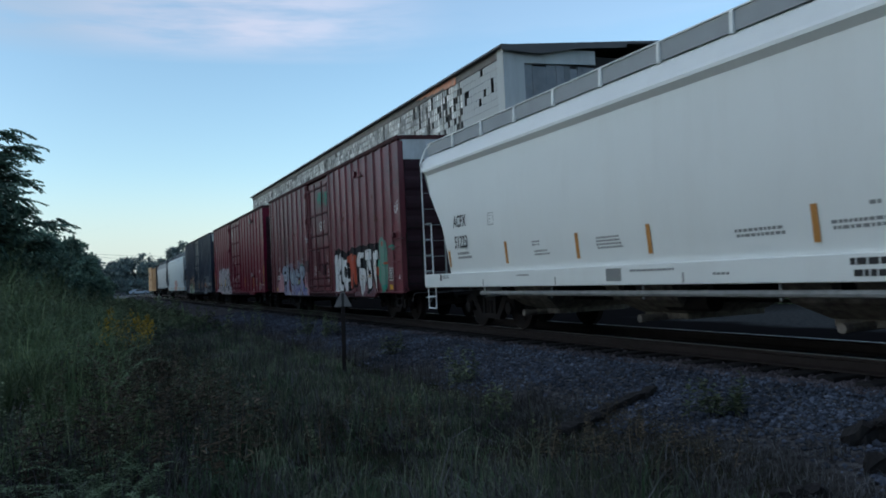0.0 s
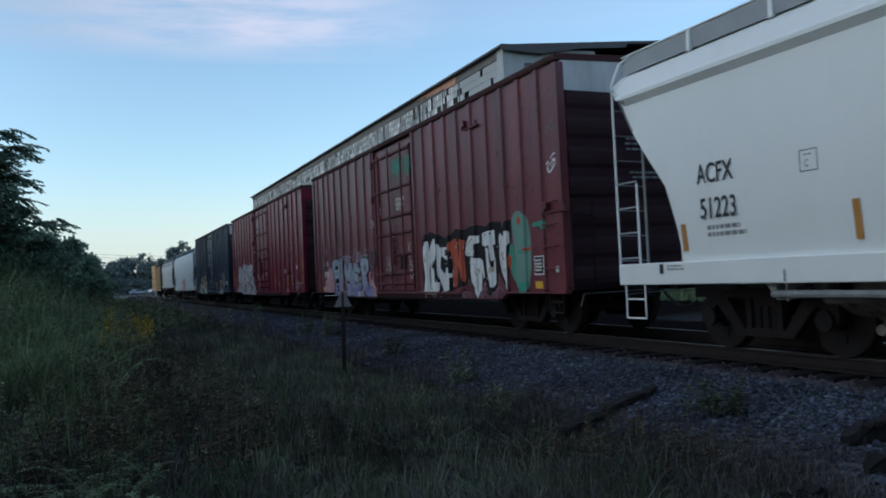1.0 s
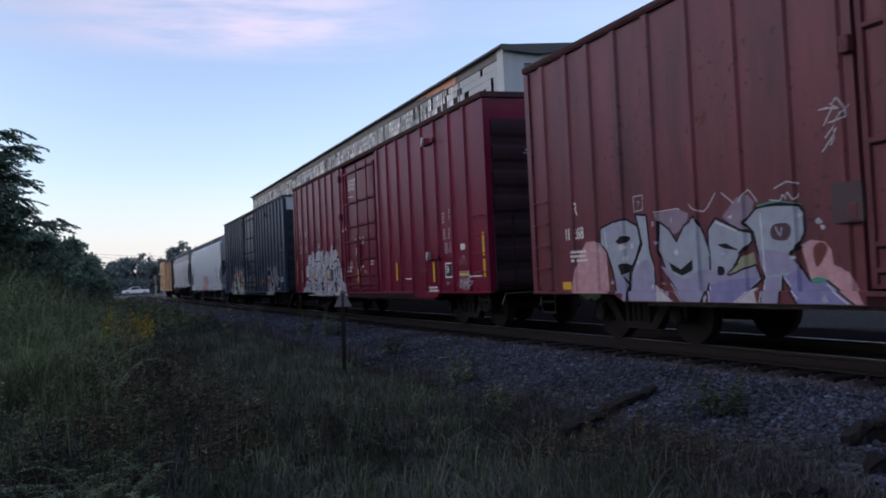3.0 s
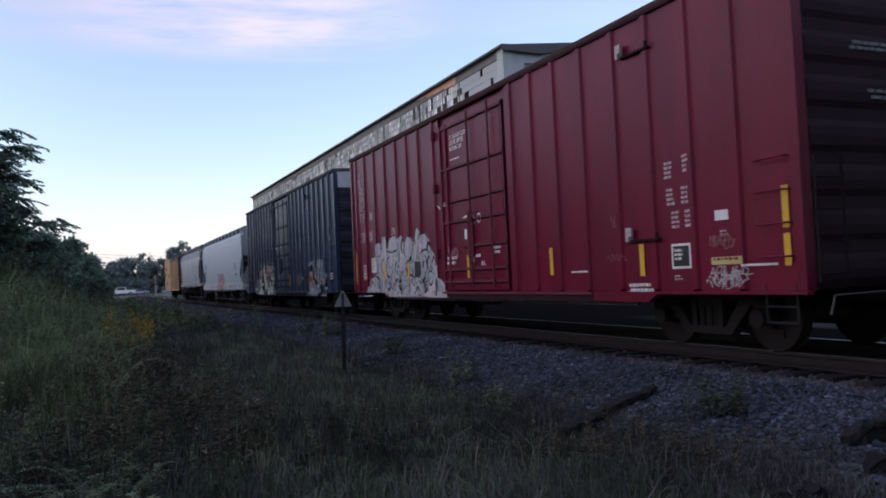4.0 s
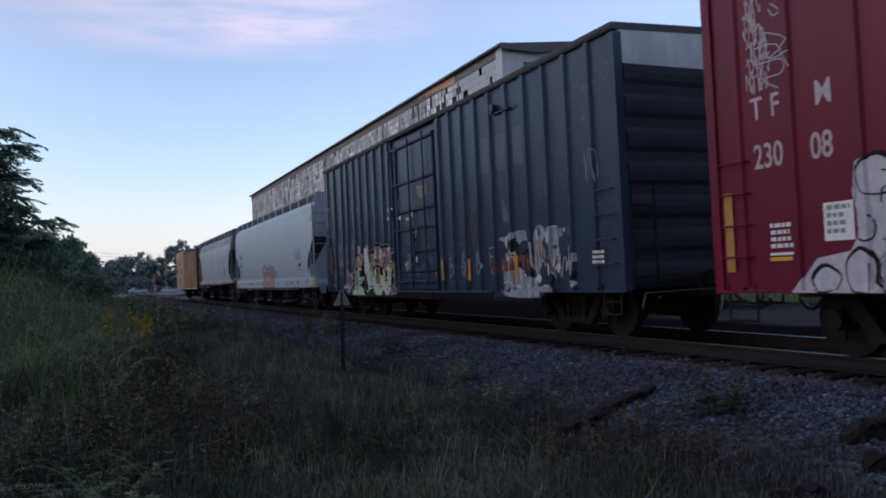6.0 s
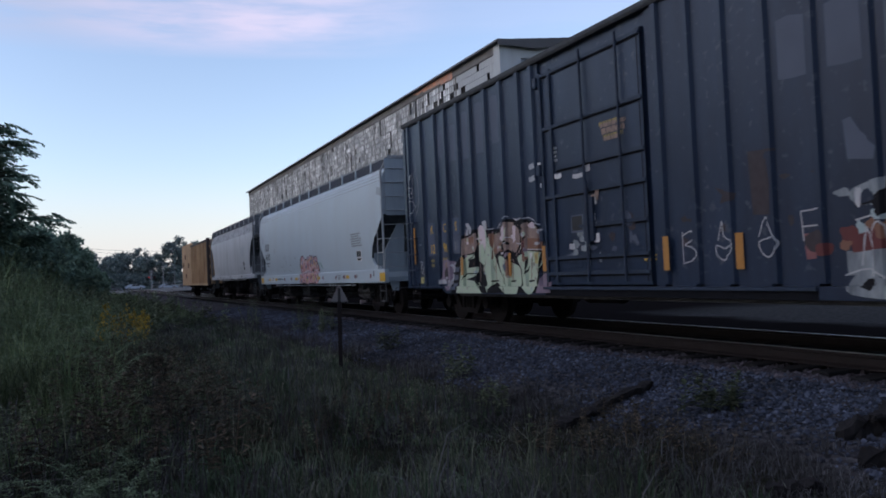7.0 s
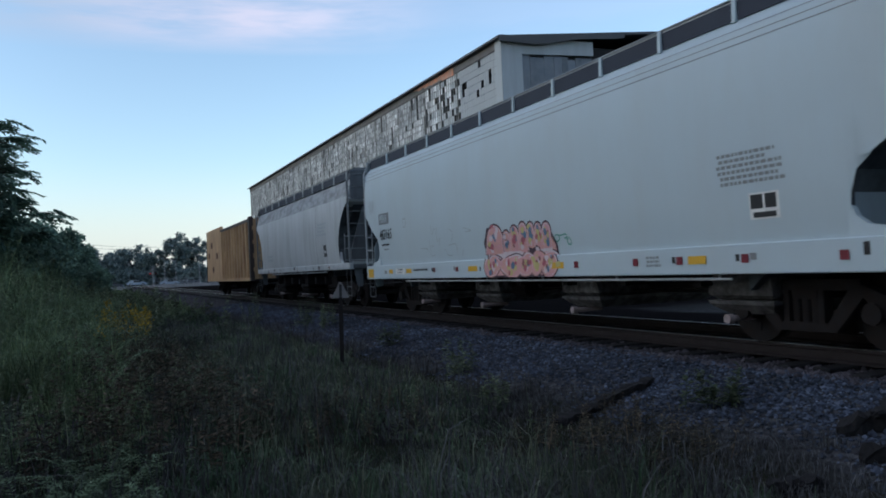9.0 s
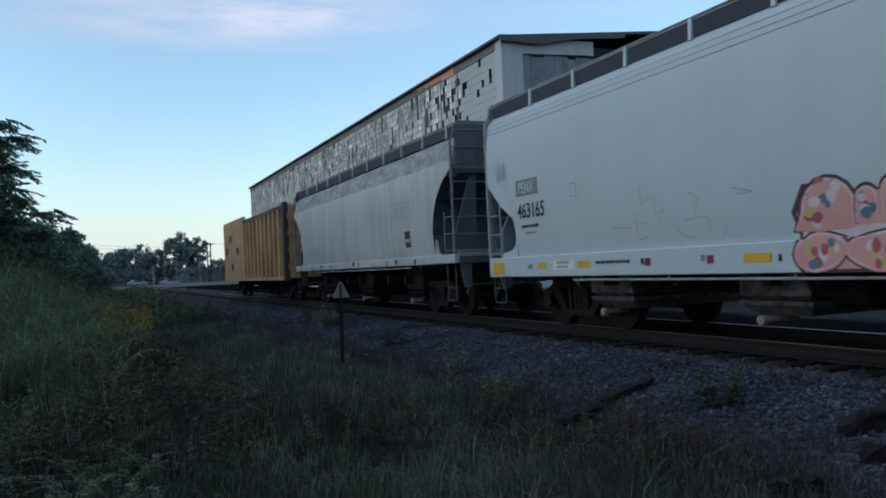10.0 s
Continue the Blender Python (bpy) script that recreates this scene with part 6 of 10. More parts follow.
    fill(side, c, faded_rust, 1, [(58.72, 1.61), (58.53, 1.62), (58.57, 1.57)])
    fill(side, c, faded_rust, 1, [(56.87, 1.29), (56.64, 1.35), (56.65, 1.15), (56.82, 1.14)], soft=True)
    fill(side, c, faded_rust, 1, [(56.74, 1.98), (56.66, 1.96), (56.68, 1.94)])
    fill(side, c, faded_rust, 1, [(57.43, 1.79), (57.31, 1.76), (57.34, 1.72), (57.42, 1.74)], soft=True)
    side.cut("rust", car, "rust stains and faded squares")
    fill(side, c, patch_pale, 1, [(56.28, 1.73), (55.81, 1.82), (55.52, 1.80), (55.39, 1.70), (55.46, 1.61), (55.67, 1.61), (55.83, 1.54), (56.24, 1.58)], soft=True)
    fill(side, c, patch_pale, 1, [(55.24, 1.68), (54.99, 1.84), (54.84, 1.71), (54.97, 1.57), (55.03, 1.27), (55.12, 0.95), (55.21, 1.10), (55.23, 1.46)], soft=True)
    fill(side, c, patch_pale, 1, [(54.84, 1.68), (54.64, 1.81), (54.44, 1.81), (54.49, 1.04), (54.61, 1.08), (54.69, 1.35), (54.70, 1.49)])
    fill(side, c, patch_pale, 1, [(56.35, 0.82), (56.18, 0.90), (55.78, 0.81), (55.72, 0.97), (55.44, 1.02), (55.18, 0.92), (55.22, 0.66), (55.75, 0.64), (56.31, 0.69)], soft=True)
    fill(side, c, patch_pale, 1, [(56.38, 1.12), (55.76, 1.13), (55.73, 0.85), (56.37, 0.88)])
    fill(side, c, patch_pale, 1, [(55.19, 0.81), (54.74, 0.86), (54.66, 0.76), (54.91, 0.74), (54.99, 0.66), (55.25, 0.67)], soft=True)
    fill(side, c, patch_grey, 0.6, [(56.34, 2.42), (56.25, 2.44), (56.15, 2.28), (55.96, 2.10), (55.99, 1.98), (56.31, 2.03)])
    fill(side, c, spray_oxblood, 1.6, [(56.34, 1.26), (55.84, 1.36), (55.86, 1.14), (56.30, 1.10)])
    fill(side, c, spray_oxblood, 1.6, [(55.67, 1.38), (55.24, 1.37), (55.25, 1.12), (55.67, 1.11)])
    fill(side, c, spray_oxblood, 1.6, [(55.05, 1.56), (54.91, 1.51), (54.95, 1.32), (55.05, 1.31)], soft=True)
    fill(side, c, spray_oxblood, 1.6, [(54.99, 1.26), (54.86, 1.20), (54.75, 1.15), (54.96, 1.20)])
    fill(side, c, spray_oxblood, 1.6, [(56.69, 1.20), (56.53, 1.20), (56.55, 1.10), (56.68, 1.09)], soft=True)
    line(side, c, spray_fade, 3, 0.016, [(55.21, 1.72), (55.12, 1.82), (54.99, 1.85), (54.90, 1.75), (54.83, 1.54)])
    line(side, c, spray_fade, 3, 0.016, [(56.40, 0.88), (56.13, 0.94), (55.88, 0.82)])
    line(side, c, spray_fade, 3, 0.016, [(55.43, 0.89), (55.33, 0.70), (55.28, 0.83), (55.24, 0.70)])
    line(side, c, spray_fade, 3, 0.016, [(54.72, 1.18), (54.58, 0.96), (54.64, 1.18)])
    line(side, c, spray_fade, 3, 0.016, [(54.86, 1.68), (54.68, 1.80), (54.52, 1.81)])
    line(side, c, spray_fade, 3, 0.016, [(56.25, 1.42), (56.09, 1.45)])
    line(side, c, spray_fade, 3, 0.016, [(54.98, 0.85), (54.74, 0.84), (54.66, 0.76)])
    line(side, c, spray_fade, 3, 0.016, [(54.99, 1.27), (54.76, 1.15)])
    line(side, c, spray_fade, 3, 0.016, [(55.58, 0.96), (55.46, 0.81), (55.36, 0.89)])
    line(side, c, spray_black, 2, 0.02, [(55.67, 1.61), (55.44, 1.63)])
    line(side, c, spray_black, 2, 0.02, [(56.24, 1.56), (55.80, 1.59), (55.84, 1.40)])
    line(side, c, spray_black, 2, 0.02, [(55.67, 1.40), (55.23, 1.45)])
    line(side, c, spray_black, 2, 0.02, [(55.14, 1.57), (55.13, 1.03)])
    chips(side, S(56.4), S(53.9), 0.72, 1.75, [patch_pale, spray_black, spray_mist_blue, spray_brown, slate_blue, spray_fade, spray_black], 46, 91, 0.03, 0.13, 2)
    chips(side, S(56.4), S(54.4), 0.95, 1.45, [spray_oxblood, spray_brown, spray_blush], 14, 92, 0.03, 0.10, 2.3)
    chips(side, S(58.9), S(56.6), 1.0, 2.25, [faded_rust, slate_blue], 10, 93, 0.03, 0.08, 0.8)
    fill(side, c, faded_rust, 0.7, [(57.60, 2.30), (57.30, 2.28), (57.26, 1.90), (57.28, 1.56), (57.56, 1.58)])
    fill(side, c, spray_fade_red, 0.9, [(56.88, 1.32), (56.70, 1.33), (56.72, 1.06), (56.86, 1.05)])
    fill(side, c, spray_oxblood, 2.2, [(55.72, 1.28), (55.44, 1.34), (55.42, 1.12), (55.70, 1.12)])
    fill(side, c, spray_chalk, 1.2, [(56.28, 1.10), (55.90, 1.08), (55.44, 1.04), (55.42, 0.66), (55.80, 0.66), (55.98, 0.87), (56.26, 0.92)])
    for k in range(5):
        tag_scrawl(side, S(56.2 - 0.42 * k), 0.85 + 0.13 * (k % 3), 0.5, 0.5, spray_black if k % 2 else spray_fade, 94 + k, 0.016, 3)
    side.cut("graffiti", car, "pale smeared graffiti with dark red blocks")
    side.rect(S(53.5), S(53.15), 1.08, 1.4, black_mark, 4)
    side.bars(S(53.46), 1.36, 0.26, 0.22, 3, white_mark, 55, 5)
    tag_scrawl(side, S(53.6), 2.4, 0.3, 0.5, patch_pale, 33, 0.012, 5)
    line(side, c, spray_fade, 3, 0.013, [(68.22, 3.34), (68.16, 3.05)])
    line(side, c, spray_fade, 3, 0.013, [(68.08, 3.36), (68.04, 3.05)])
    line(side, c, spray_fade, 3, 0.013, [(68.21, 3.18), (68.05, 3.21)])
    line(side, c, spray_fade, 3, 0.013, [(67.98, 3.37), (67.99, 3.08), (67.89, 3.08), (67.84, 3.36)])
    line(side, c, spray_fade, 3, 0.013, [(67.81, 3.38), (67.79, 3.11)])
    line(side, c, spray_fade, 3, 0.013, [(67.70, 3.38), (67.73, 3.12)])
    line(side, c, spray_fade, 3, 0.013, [(67.82, 3.22), (67.70, 3.25)])
    line(side, c, spray_fade, 3, 0.013, [(68.22, 2.85), (68.14, 3.12), (68.07, 2.93), (68.00, 3.11), (67.94, 2.84)])
    line(side, c, spray_fade, 3, 0.013, [(67.88, 3.10), (67.88, 2.83), (67.78, 2.86), (67.84, 2.94), (67.77, 3.00), (67.89, 3.08)])
    line(side, c, spray_fade, 3, 0.013, [(67.95, 2.73), (67.80, 2.74), (67.66, 2.62), (67.56, 2.61)])
    line(side, c, spray_fade, 3, 0.013, [(68.21, 2.37), (68.12, 2.52), (67.96, 2.55), (68.05, 2.43), (67.90, 2.44), (67.67, 2.59)])
    line(side, c, spray_fade, 3, 0.013, [(68.31, 3.80), (68.07, 3.77)])
    line(side, c, spray_fade, 3, 0.009, [(67.56, 3.58), (67.53, 3.33), (67.43, 3.07), (67.43, 2.78), (67.49, 2.56), (67.68, 2.37)])
    line(side, c, spray_fade, 3, 0.016, [(67.53, 1.70), (67.40, 1.72)])
    line(side, c, spray_fade, 3, 0.016, [(67.50, 1.30), (67.42, 1.36), (67.45, 1.16), (67.36, 1.33), (67.35, 1.12), (67.27, 1.30), (67.24, 1.10)])
    line(side, c, spray_fade, 3, 0.014, [(67.48, 1.20), (67.38, 1.08), (67.30, 1.16), (67.22, 1.04)])
    line(side, c, spray_fade, 3, 0.014, [(67.46, 1.10), (67.34, 1.04), (67.26, 1.00)])
    for a, b, z0, z1 in ((66.24, 65.92, 3.5, 4.1), (65.62, 65.3, 3.35, 4.1), (65.02, 64.72, 3.3, 4.25), (64.44, 64.08, 3.32, 4.3), (63.78, 63.46, 3.4, 4.3), (57.10, 56.74, 2.98, 3.66), (56.48, 56.08, 2.97, 3.65), (55.83, 55.42, 2.97, 3.66)):
        fill(side, c, patch_grey, 0, [(a, z0 + 0.02), (a - 0.2, z0), (b, z0), (b, z1 - 0.05), (b + 0.2, z1), (a, z1 - 0.02)])
    side.done("scrawl", car, "thin white tags, pale smears and rust")
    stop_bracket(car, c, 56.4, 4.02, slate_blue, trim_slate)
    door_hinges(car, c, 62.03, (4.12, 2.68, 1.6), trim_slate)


faded_tan = surface("faded_tan_lettering", (0.26, 0.19, 0.16), 0.7, var=0.3, scale=7)
faded_yellow = surface("faded_yellow_lettering", (0.27, 0.22, 0.09), 0.7, var=0.3, scale=7)
end_pale = surface("dull_white_end_paint", (0.46, 0.48, 0.50), 0.6, var=0.12, dirt=(0.25, 0.24, 0.24), amount=0.5, streak=4)
rust_orange = surface("orange_brown_rust", (0.15, 0.06, 0.035), 0.85, var=0.4, scale=5, dirt=(0.10, 0.035, 0.03), amount=0.8, patch=0.5, streak=5)
# darker copies of the coats: shade put into the door trim's colour
trim_brown = surface("shaded_brown_trim_and_spray", (0.115, 0.030, 0.038), 0.6, var=0.3, scale=4, dirt=(0.045, 0.02, 0.024), amount=0.7)
trim_red = surface("shaded_red_trim", (0.125, 0.008, 0.026), 0.55, var=0.3, scale=4, dirt=(0.055, 0.008, 0.018), amount=0.7)
trim_slate = surface("shaded_slate_trim", (0.018, 0.033, 0.062), 0.55, var=0.3, scale=4, dirt=(0.012, 0.017, 0.03), amount=0.7)
sill_dark = surface("dark_maroon_sill", (0.042, 0.014, 0.019), 0.8, var=0.4, scale=3, dirt=(0.018, 0.010, 0.013), amount=0.8, streak=3, patch=0.52, gloss=0.15)
board_grey = surface("dull_grey_card_board", (0.065, 0.042, 0.048), 0.7, var=0.2)
grey_plate = surface("added_grey_plate", (0.08, 0.083, 0.09), 0.75, var=0.3, scale=2, dirt=SOOT, amount=0.7, patch=0.56)
spray_pale = surface("pale_violet_spray_paint", (0.29, 0.33, 0.38), 0.6, var=0.25, scale=3, dirt=(0.22, 0.22, 0.33), amount=0.6)
surface_rust = surface("flaked_rust", (0.10, 0.045, 0.03), 0.85, var=0.3, scale=9)
faded_rust = surface("faded_rust", (0.055, 0.045, 0.05), 0.85, var=0.3, scale=9)
patch_pale = surface("pale_faded_spray", (0.30, 0.335, 0.355), 0.7, var=0.3, scale=3, dirt=(0.08, 0.09, 0.11), amount=0.8, streak=4, patch=0.55)
faded_grey = surface("faded_chalk_grey", (0.20, 0.21, 0.225), 0.7, var=0.2)
patch_blue = surface("blue_grey_patch", (0.065, 0.085, 0.135), 0.6, var=0.2)
patch_grey = surface("faded_slate_patch", (0.078, 0.095, 0.135), 0.65, var=0.2)
# end tones hold the shade of the gaps between cars
maroon_end = surface("shaded_maroon_end", (0.040, 0.020, 0.027), 0.8, var=0.3, dirt=SOOT, amount=0.7, gloss=0.15)
maroon_roof = surface("dull_maroon_roof", (0.06, 0.024, 0.026), 0.75, var=0.3, dirt=SOOT, amount=0.7, gloss=0.2)
slate_end = surface("shaded_slate_end", (0.030, 0.037, 0.052), 0.75, var=0.3, dirt=SOOT, amount=0.7, gloss=0.2)
slate_roof = surface("dull_slate_roof", (0.05, 0.055, 0.062), 0.7, var=0.3, dirt=SOOT, amount=0.6)

boxcar(17.95, 33.5, (24.45, 27.15), [18.56, 19.2, 19.85, 20.5, 21.15, 21.8, 22.42, 23.05, 23.66, 24.25, 27.3, 27.95, 28.68, 29.45, 30.2, 30.93, 31.6, 32.2, 32.9], brown_red, maroon_roof,
       "brown-red steel boxcar with ribbed sides, plug door and graffiti", True, (-5.6, 5.3), paint_first)
boxcar(35.1, 50.95, (41.6, 44.55), [35.97, 36.74, 37.5, 38.25, 39.07, 39.86, 40.6, 41.3, 44.85, 45.72, 46.47, 47.22, 48.05, 48.87, 49.68, 50.42], bright_red, maroon_roof,
       "bright red steel boxcar with ribbed sides and white bubble graffiti", False, (-5.3, 5.2), paint_second)
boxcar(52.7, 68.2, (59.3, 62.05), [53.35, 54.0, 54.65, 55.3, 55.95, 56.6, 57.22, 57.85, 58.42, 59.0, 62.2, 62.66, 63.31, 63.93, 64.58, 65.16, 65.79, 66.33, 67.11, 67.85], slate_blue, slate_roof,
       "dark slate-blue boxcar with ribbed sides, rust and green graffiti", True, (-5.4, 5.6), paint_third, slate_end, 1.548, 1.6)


def hopper(near, far, label, coat, top_coat, prof, low_pts, sill, ledge, gates, extra, end_tone, posts=15, rail_coat=None, gate_coat=None, under_band=None, gusset=False):
    """A covered hopper: rounded body, sloping ends, side sill, roof walk, ladders, outlets."""
    c, half = (near + far) / 2, (far - near) / 2
    car = car_base("covered_hopper", near, far, label, "hopper car", "freight cars of the train")
    rail_coat, gate_coat = rail_coat or coat, gate_coat or dark_steel
    # under_tone paints the shade of the end recess onto slopes and undersides
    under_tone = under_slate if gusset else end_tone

    def low(u):
        for (a, za), (b, zb) in zip(low_pts, low_pts[1:]):
            if u <= b:
                return za + (zb - za) * (u - a) / (b - a)
        return low_pts[-1][1]
    us = sorted({0.0} | {p[0] for p in low_pts} | {i * 0.15 for i in range(1, 8)})
    ys = [-half + u for u in us] + [half - u for u in reversed(us)]
    bm = bmesh.new()
    rings = []
    for y in ys:
        z_low = low(half - abs(y))
        rt = [(x, y, max(z, z_low)) for x, z in prof]
        rings.append(rt + [(-x, y, z) for x, y, z in reversed(rt) if x > 0.001])
    hull(bm, rings)
    bmesh.ops.remove_doubles(bm, verts=bm.verts, dist=0.0005)
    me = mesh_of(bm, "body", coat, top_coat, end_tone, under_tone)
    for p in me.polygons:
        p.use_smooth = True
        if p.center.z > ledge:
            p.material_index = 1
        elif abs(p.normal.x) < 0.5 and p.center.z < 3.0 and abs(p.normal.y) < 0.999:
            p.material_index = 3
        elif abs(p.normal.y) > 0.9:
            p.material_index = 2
    me.set_sharp_from_angle(angle=radians(28))
    part("body", me, None, car, "smooth rounded steel tank body with sloping ends")
    # side sills
    for sx in (-1, 1):
        bm = bmesh.new()
        x0, x1 = (1.48, SIDE) if sx > 0 else (-SIDE, -1.48)
        box(bm, x0, x1, -half, half, sill[0], sill[1])
        bevel(bm, 0.012)
        part("side_sill", bm, coat, car)
        bm = bmesh.new()
        xx = sx * 1.52
        bar(bm, (xx, -half + 2.7, sill[0] - 0.06 if gusset else sill[0] - 0.12), (xx, half - 2.7, sill[0] - 0.06 if gusset else sill[0] - 0.12), 0.018 if gusset else 0.042, 8)
        for k in range(6):
            y = -half + 2.9 + k * (2 * half - 5.8) / 5
            box(bm, xx - 0.012, xx + 0.012, y - 0.012, y + 0.012, sill[0] - (0.07 if gusset else 0.20), sill[0] + 0.02)
        part("air_pipe", bm, pipe_pale if gusset else pipe_grey, car, "pale steel pipe under the side sill")
    if gusset:
        for sy in (-1, 1):
            for sx in (-1, 1):
                bm = bmesh.new()
                e = half - 1.05
                hull(bm, [[(sx * x, sy * (e + q), z) for q, z in ((0, 1.2), (0.62, 1.2), (0.55, 1.29), (0.22, 1.34), (0.1, 1.42), (0.035, 1.55), (0, 1.7))] for x in (1.50, 1.568)])
                part("side_gusset", bm, coat, car)
    # roof walk and hatches
    zt = prof[0][1]
    bm = bmesh.new()
    box(bm, -0.42, 0.42, -half + 1.0, half - 1.0, zt - 0.05, zt + 0.24)
    part("hatch", bm, dark_steel, car, "long trough hatch on the roof")
    zs = 4.09
    for sx in (-1, 1):
        bm = bmesh.new()
        xo = sx * 1.42
        box(bm, min(sx * 0.55, xo), max(sx * 0.55, xo), -half + 0.1, half - 0.1, zs - 0.03, zs)
        part("roof_walk", bm, grey_steel, car, "steel grating roof walk")
        # added upright band stands in for the walk's underside in the camera's view
        bm = bmesh.new()
        box(bm, min(xo, xo - sx * 0.02), max(xo, xo - sx * 0.02), -half + 0.1, half - 0.1, zs - 0.25, zs - 0.03)
        part("walk_under_band", bm, under_band, car)
        bm = bmesh.new()
        bar(bm, (xo + sx * 0.012, -half + 0.1, zs + 0.004), (xo + sx * 0.012, half - 0.1, zs + 0.004), 0.013)
        part("walk_rim", bm, rail_coat, car)
        for k in range(posts):
            y = half - 1.49 - k * 1.335
            bm = bmesh.new()
            hull(bm, [[(sx * 1.46, yy - 0.03, zs - 0.28), (sx * 1.46, yy + 0.03, zs - 0.28), (sx * 1.445, yy + 0.03, zs + 0.005), (sx * 1.445, yy - 0.03, zs + 0.005)] for yy in (y,)] +
                 [[(sx * 1.42, yy - 0.03, zs - 0.28), (sx * 1.42, yy + 0.03, zs - 0.28), (sx * 1.42, yy + 0.03, zs + 0.005), (sx * 1.42, yy - 0.03, zs + 0.005)] for yy in (y,)])
            part("walk_bracket", bm, coat, car)
    # ends: top bulkhead, platform, corner posts, ladders, steps
    for sy in (-1, 1):
        y = sy * half
        bm = bmesh.new()
        box(bm, -1.49, 1.49, min(y - sy * 0.02, y + sy * 0.02), max(y - sy * 0.02, y + sy * 0.02), low_pts[0][1] - 0.03, 4.05 if gusset else 3.7)
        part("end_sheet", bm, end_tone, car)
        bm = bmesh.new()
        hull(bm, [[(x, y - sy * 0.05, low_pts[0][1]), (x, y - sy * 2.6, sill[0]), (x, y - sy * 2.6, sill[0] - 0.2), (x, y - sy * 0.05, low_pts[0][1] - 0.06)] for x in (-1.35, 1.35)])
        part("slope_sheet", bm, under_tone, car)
        bm = bmesh.new()
        box(bm, -1.5, 1.5, min(y, y - sy * 0.25), max(y, y - sy * 0.25), sill[0] + 0.02, sill[0] + 0.22)
        for x in (-0.55, 0.5):
            box(bm, x, x + 0.1, min(y - sy * 0.1, y - sy * 0.25), max(y - sy * 0.1, y - sy * 0.25), sill[0], low_pts[0][1])
        part("end_frame", bm, end_tone, car)
        if gusset:
            bm = bmesh.new()
            box(bm, -1.5, 1.5, min(y + sy * 0.01, y - sy * 0.07), max(y + sy * 0.01, y - sy * 0.07), sill[0] + 0.14, sill[0] + 0.27)
            part("end_sill", bm, coat, car, "pale painted sill across the end")
            bm = bmesh.new()
            box(bm, -1.42, 1.42, min(y, y + sy * 0.06), max(y, y + sy * 0.06), zs - 0.02, zs + 0.03)
            part("walk_end", bm, rail_coat, car)
        for sx in (-1, 1):
            if gusset:
                bm = bmesh.new()
                ya, yb = y - sy * 0.30, y - sy * 0.26
                hull(bm, [[(sx * 0.90, q, low_pts[0][1] - 0.05), (sx * 1.0, q, low_pts[0][1] - 0.05), (sx * 1.46, q, 1.72), (sx * 1.46, q, sill[0] + 0.2), (sx * 0.96, q, sill[0] + 0.2)] for q in (ya, yb)])
                part("end_gusset", bm, end_tone, car, "tapered steel plate bracing the end")
                bm = bmesh.new()
                hull(bm, [[(sx * 1.47, q, sill[0] + 0.1), (sx * 1.18, q, sill[0] + 0.1), (sx * 1.20, q, 0.66), (sx * 1.36, q, 0.66)] for q in (y - sy * 0.10, y - sy * 0.06)])
                part("step_brace", bm, end_tone, car)
            lad = bmesh.new()
            xo = sx * 1.585
            yo, yi = y - sy * 0.03, y - sy * 0.48
            bar(lad, (xo, yo, sill[1]), (xo, yo, zt - 0.40), 0.032 if gusset else 0.017, 8)
            bar(lad, (xo, yo, zt - 0.40), (sx * 1.44, yo, zs - 0.08), 0.022, 8)
            bar(lad, (sx * 1.44, yo, zs - 0.08), (sx * 1.40, yo - sy * 0.25, zs), 0.02, 8)
            bar(lad, (xo, yi, sill[1]), (xo, yi, 2.25), 0.017, 8)
            side_lad = part("side_ladder", lad, rail_coat, car)
            for k in range(7):
                z = sill[1] + 0.08 + k * 0.35
                if z < 2.3:
                    rung = bmesh.new()
                    bar(rung, (xo, yo, z), (xo, yi, z), 0.013)
                    part("rung", rung, rail_coat if gusset else rail_grey, side_lad)
            lad = bmesh.new()
            xi = sx * (0.74 if gusset else 1.02)
            bar(lad, (xi, y + sy * 0.07, sill[0] + 0.1), (xi, y + sy * 0.07, zt - 0.05), 0.03 if gusset else 0.02)
            end_lad = part("end_ladder", lad, rail_coat if gusset else rail_grey, car)
            for k in range(8):
                z = sill[1] + 0.05 + k * 0.36
                rung = bmesh.new()
                bar(rung, (sx * 1.57, y + sy * 0.02, z), (xi, y + sy * 0.07, z), 0.012 if gusset else 0.008)
                if gusset:
                    bar(rung, (xi, y + sy * 0.07, z), (xi, y + sy * 0.125, z), 0.03, 8)
                part("rung", rung, rail_coat if gusset else rail_grey, end_lad)
            st = bmesh.new()
            ya, yb = y - sy * 0.08, y - sy * 0.50
            for yy in (ya, yb):
                bar(st, (sx * 1.55, yy, sill[0] + 0.02), (sx * 1.55, yy, 0.40), 0.013)
            for z in (0.40, 0.66):
                bar(st, (sx * 1.55, ya, z), (sx * 1.55, yb, z), 0.013)
            part("stirrup_step", st, lever_steel if gusset else rail_coat, car)
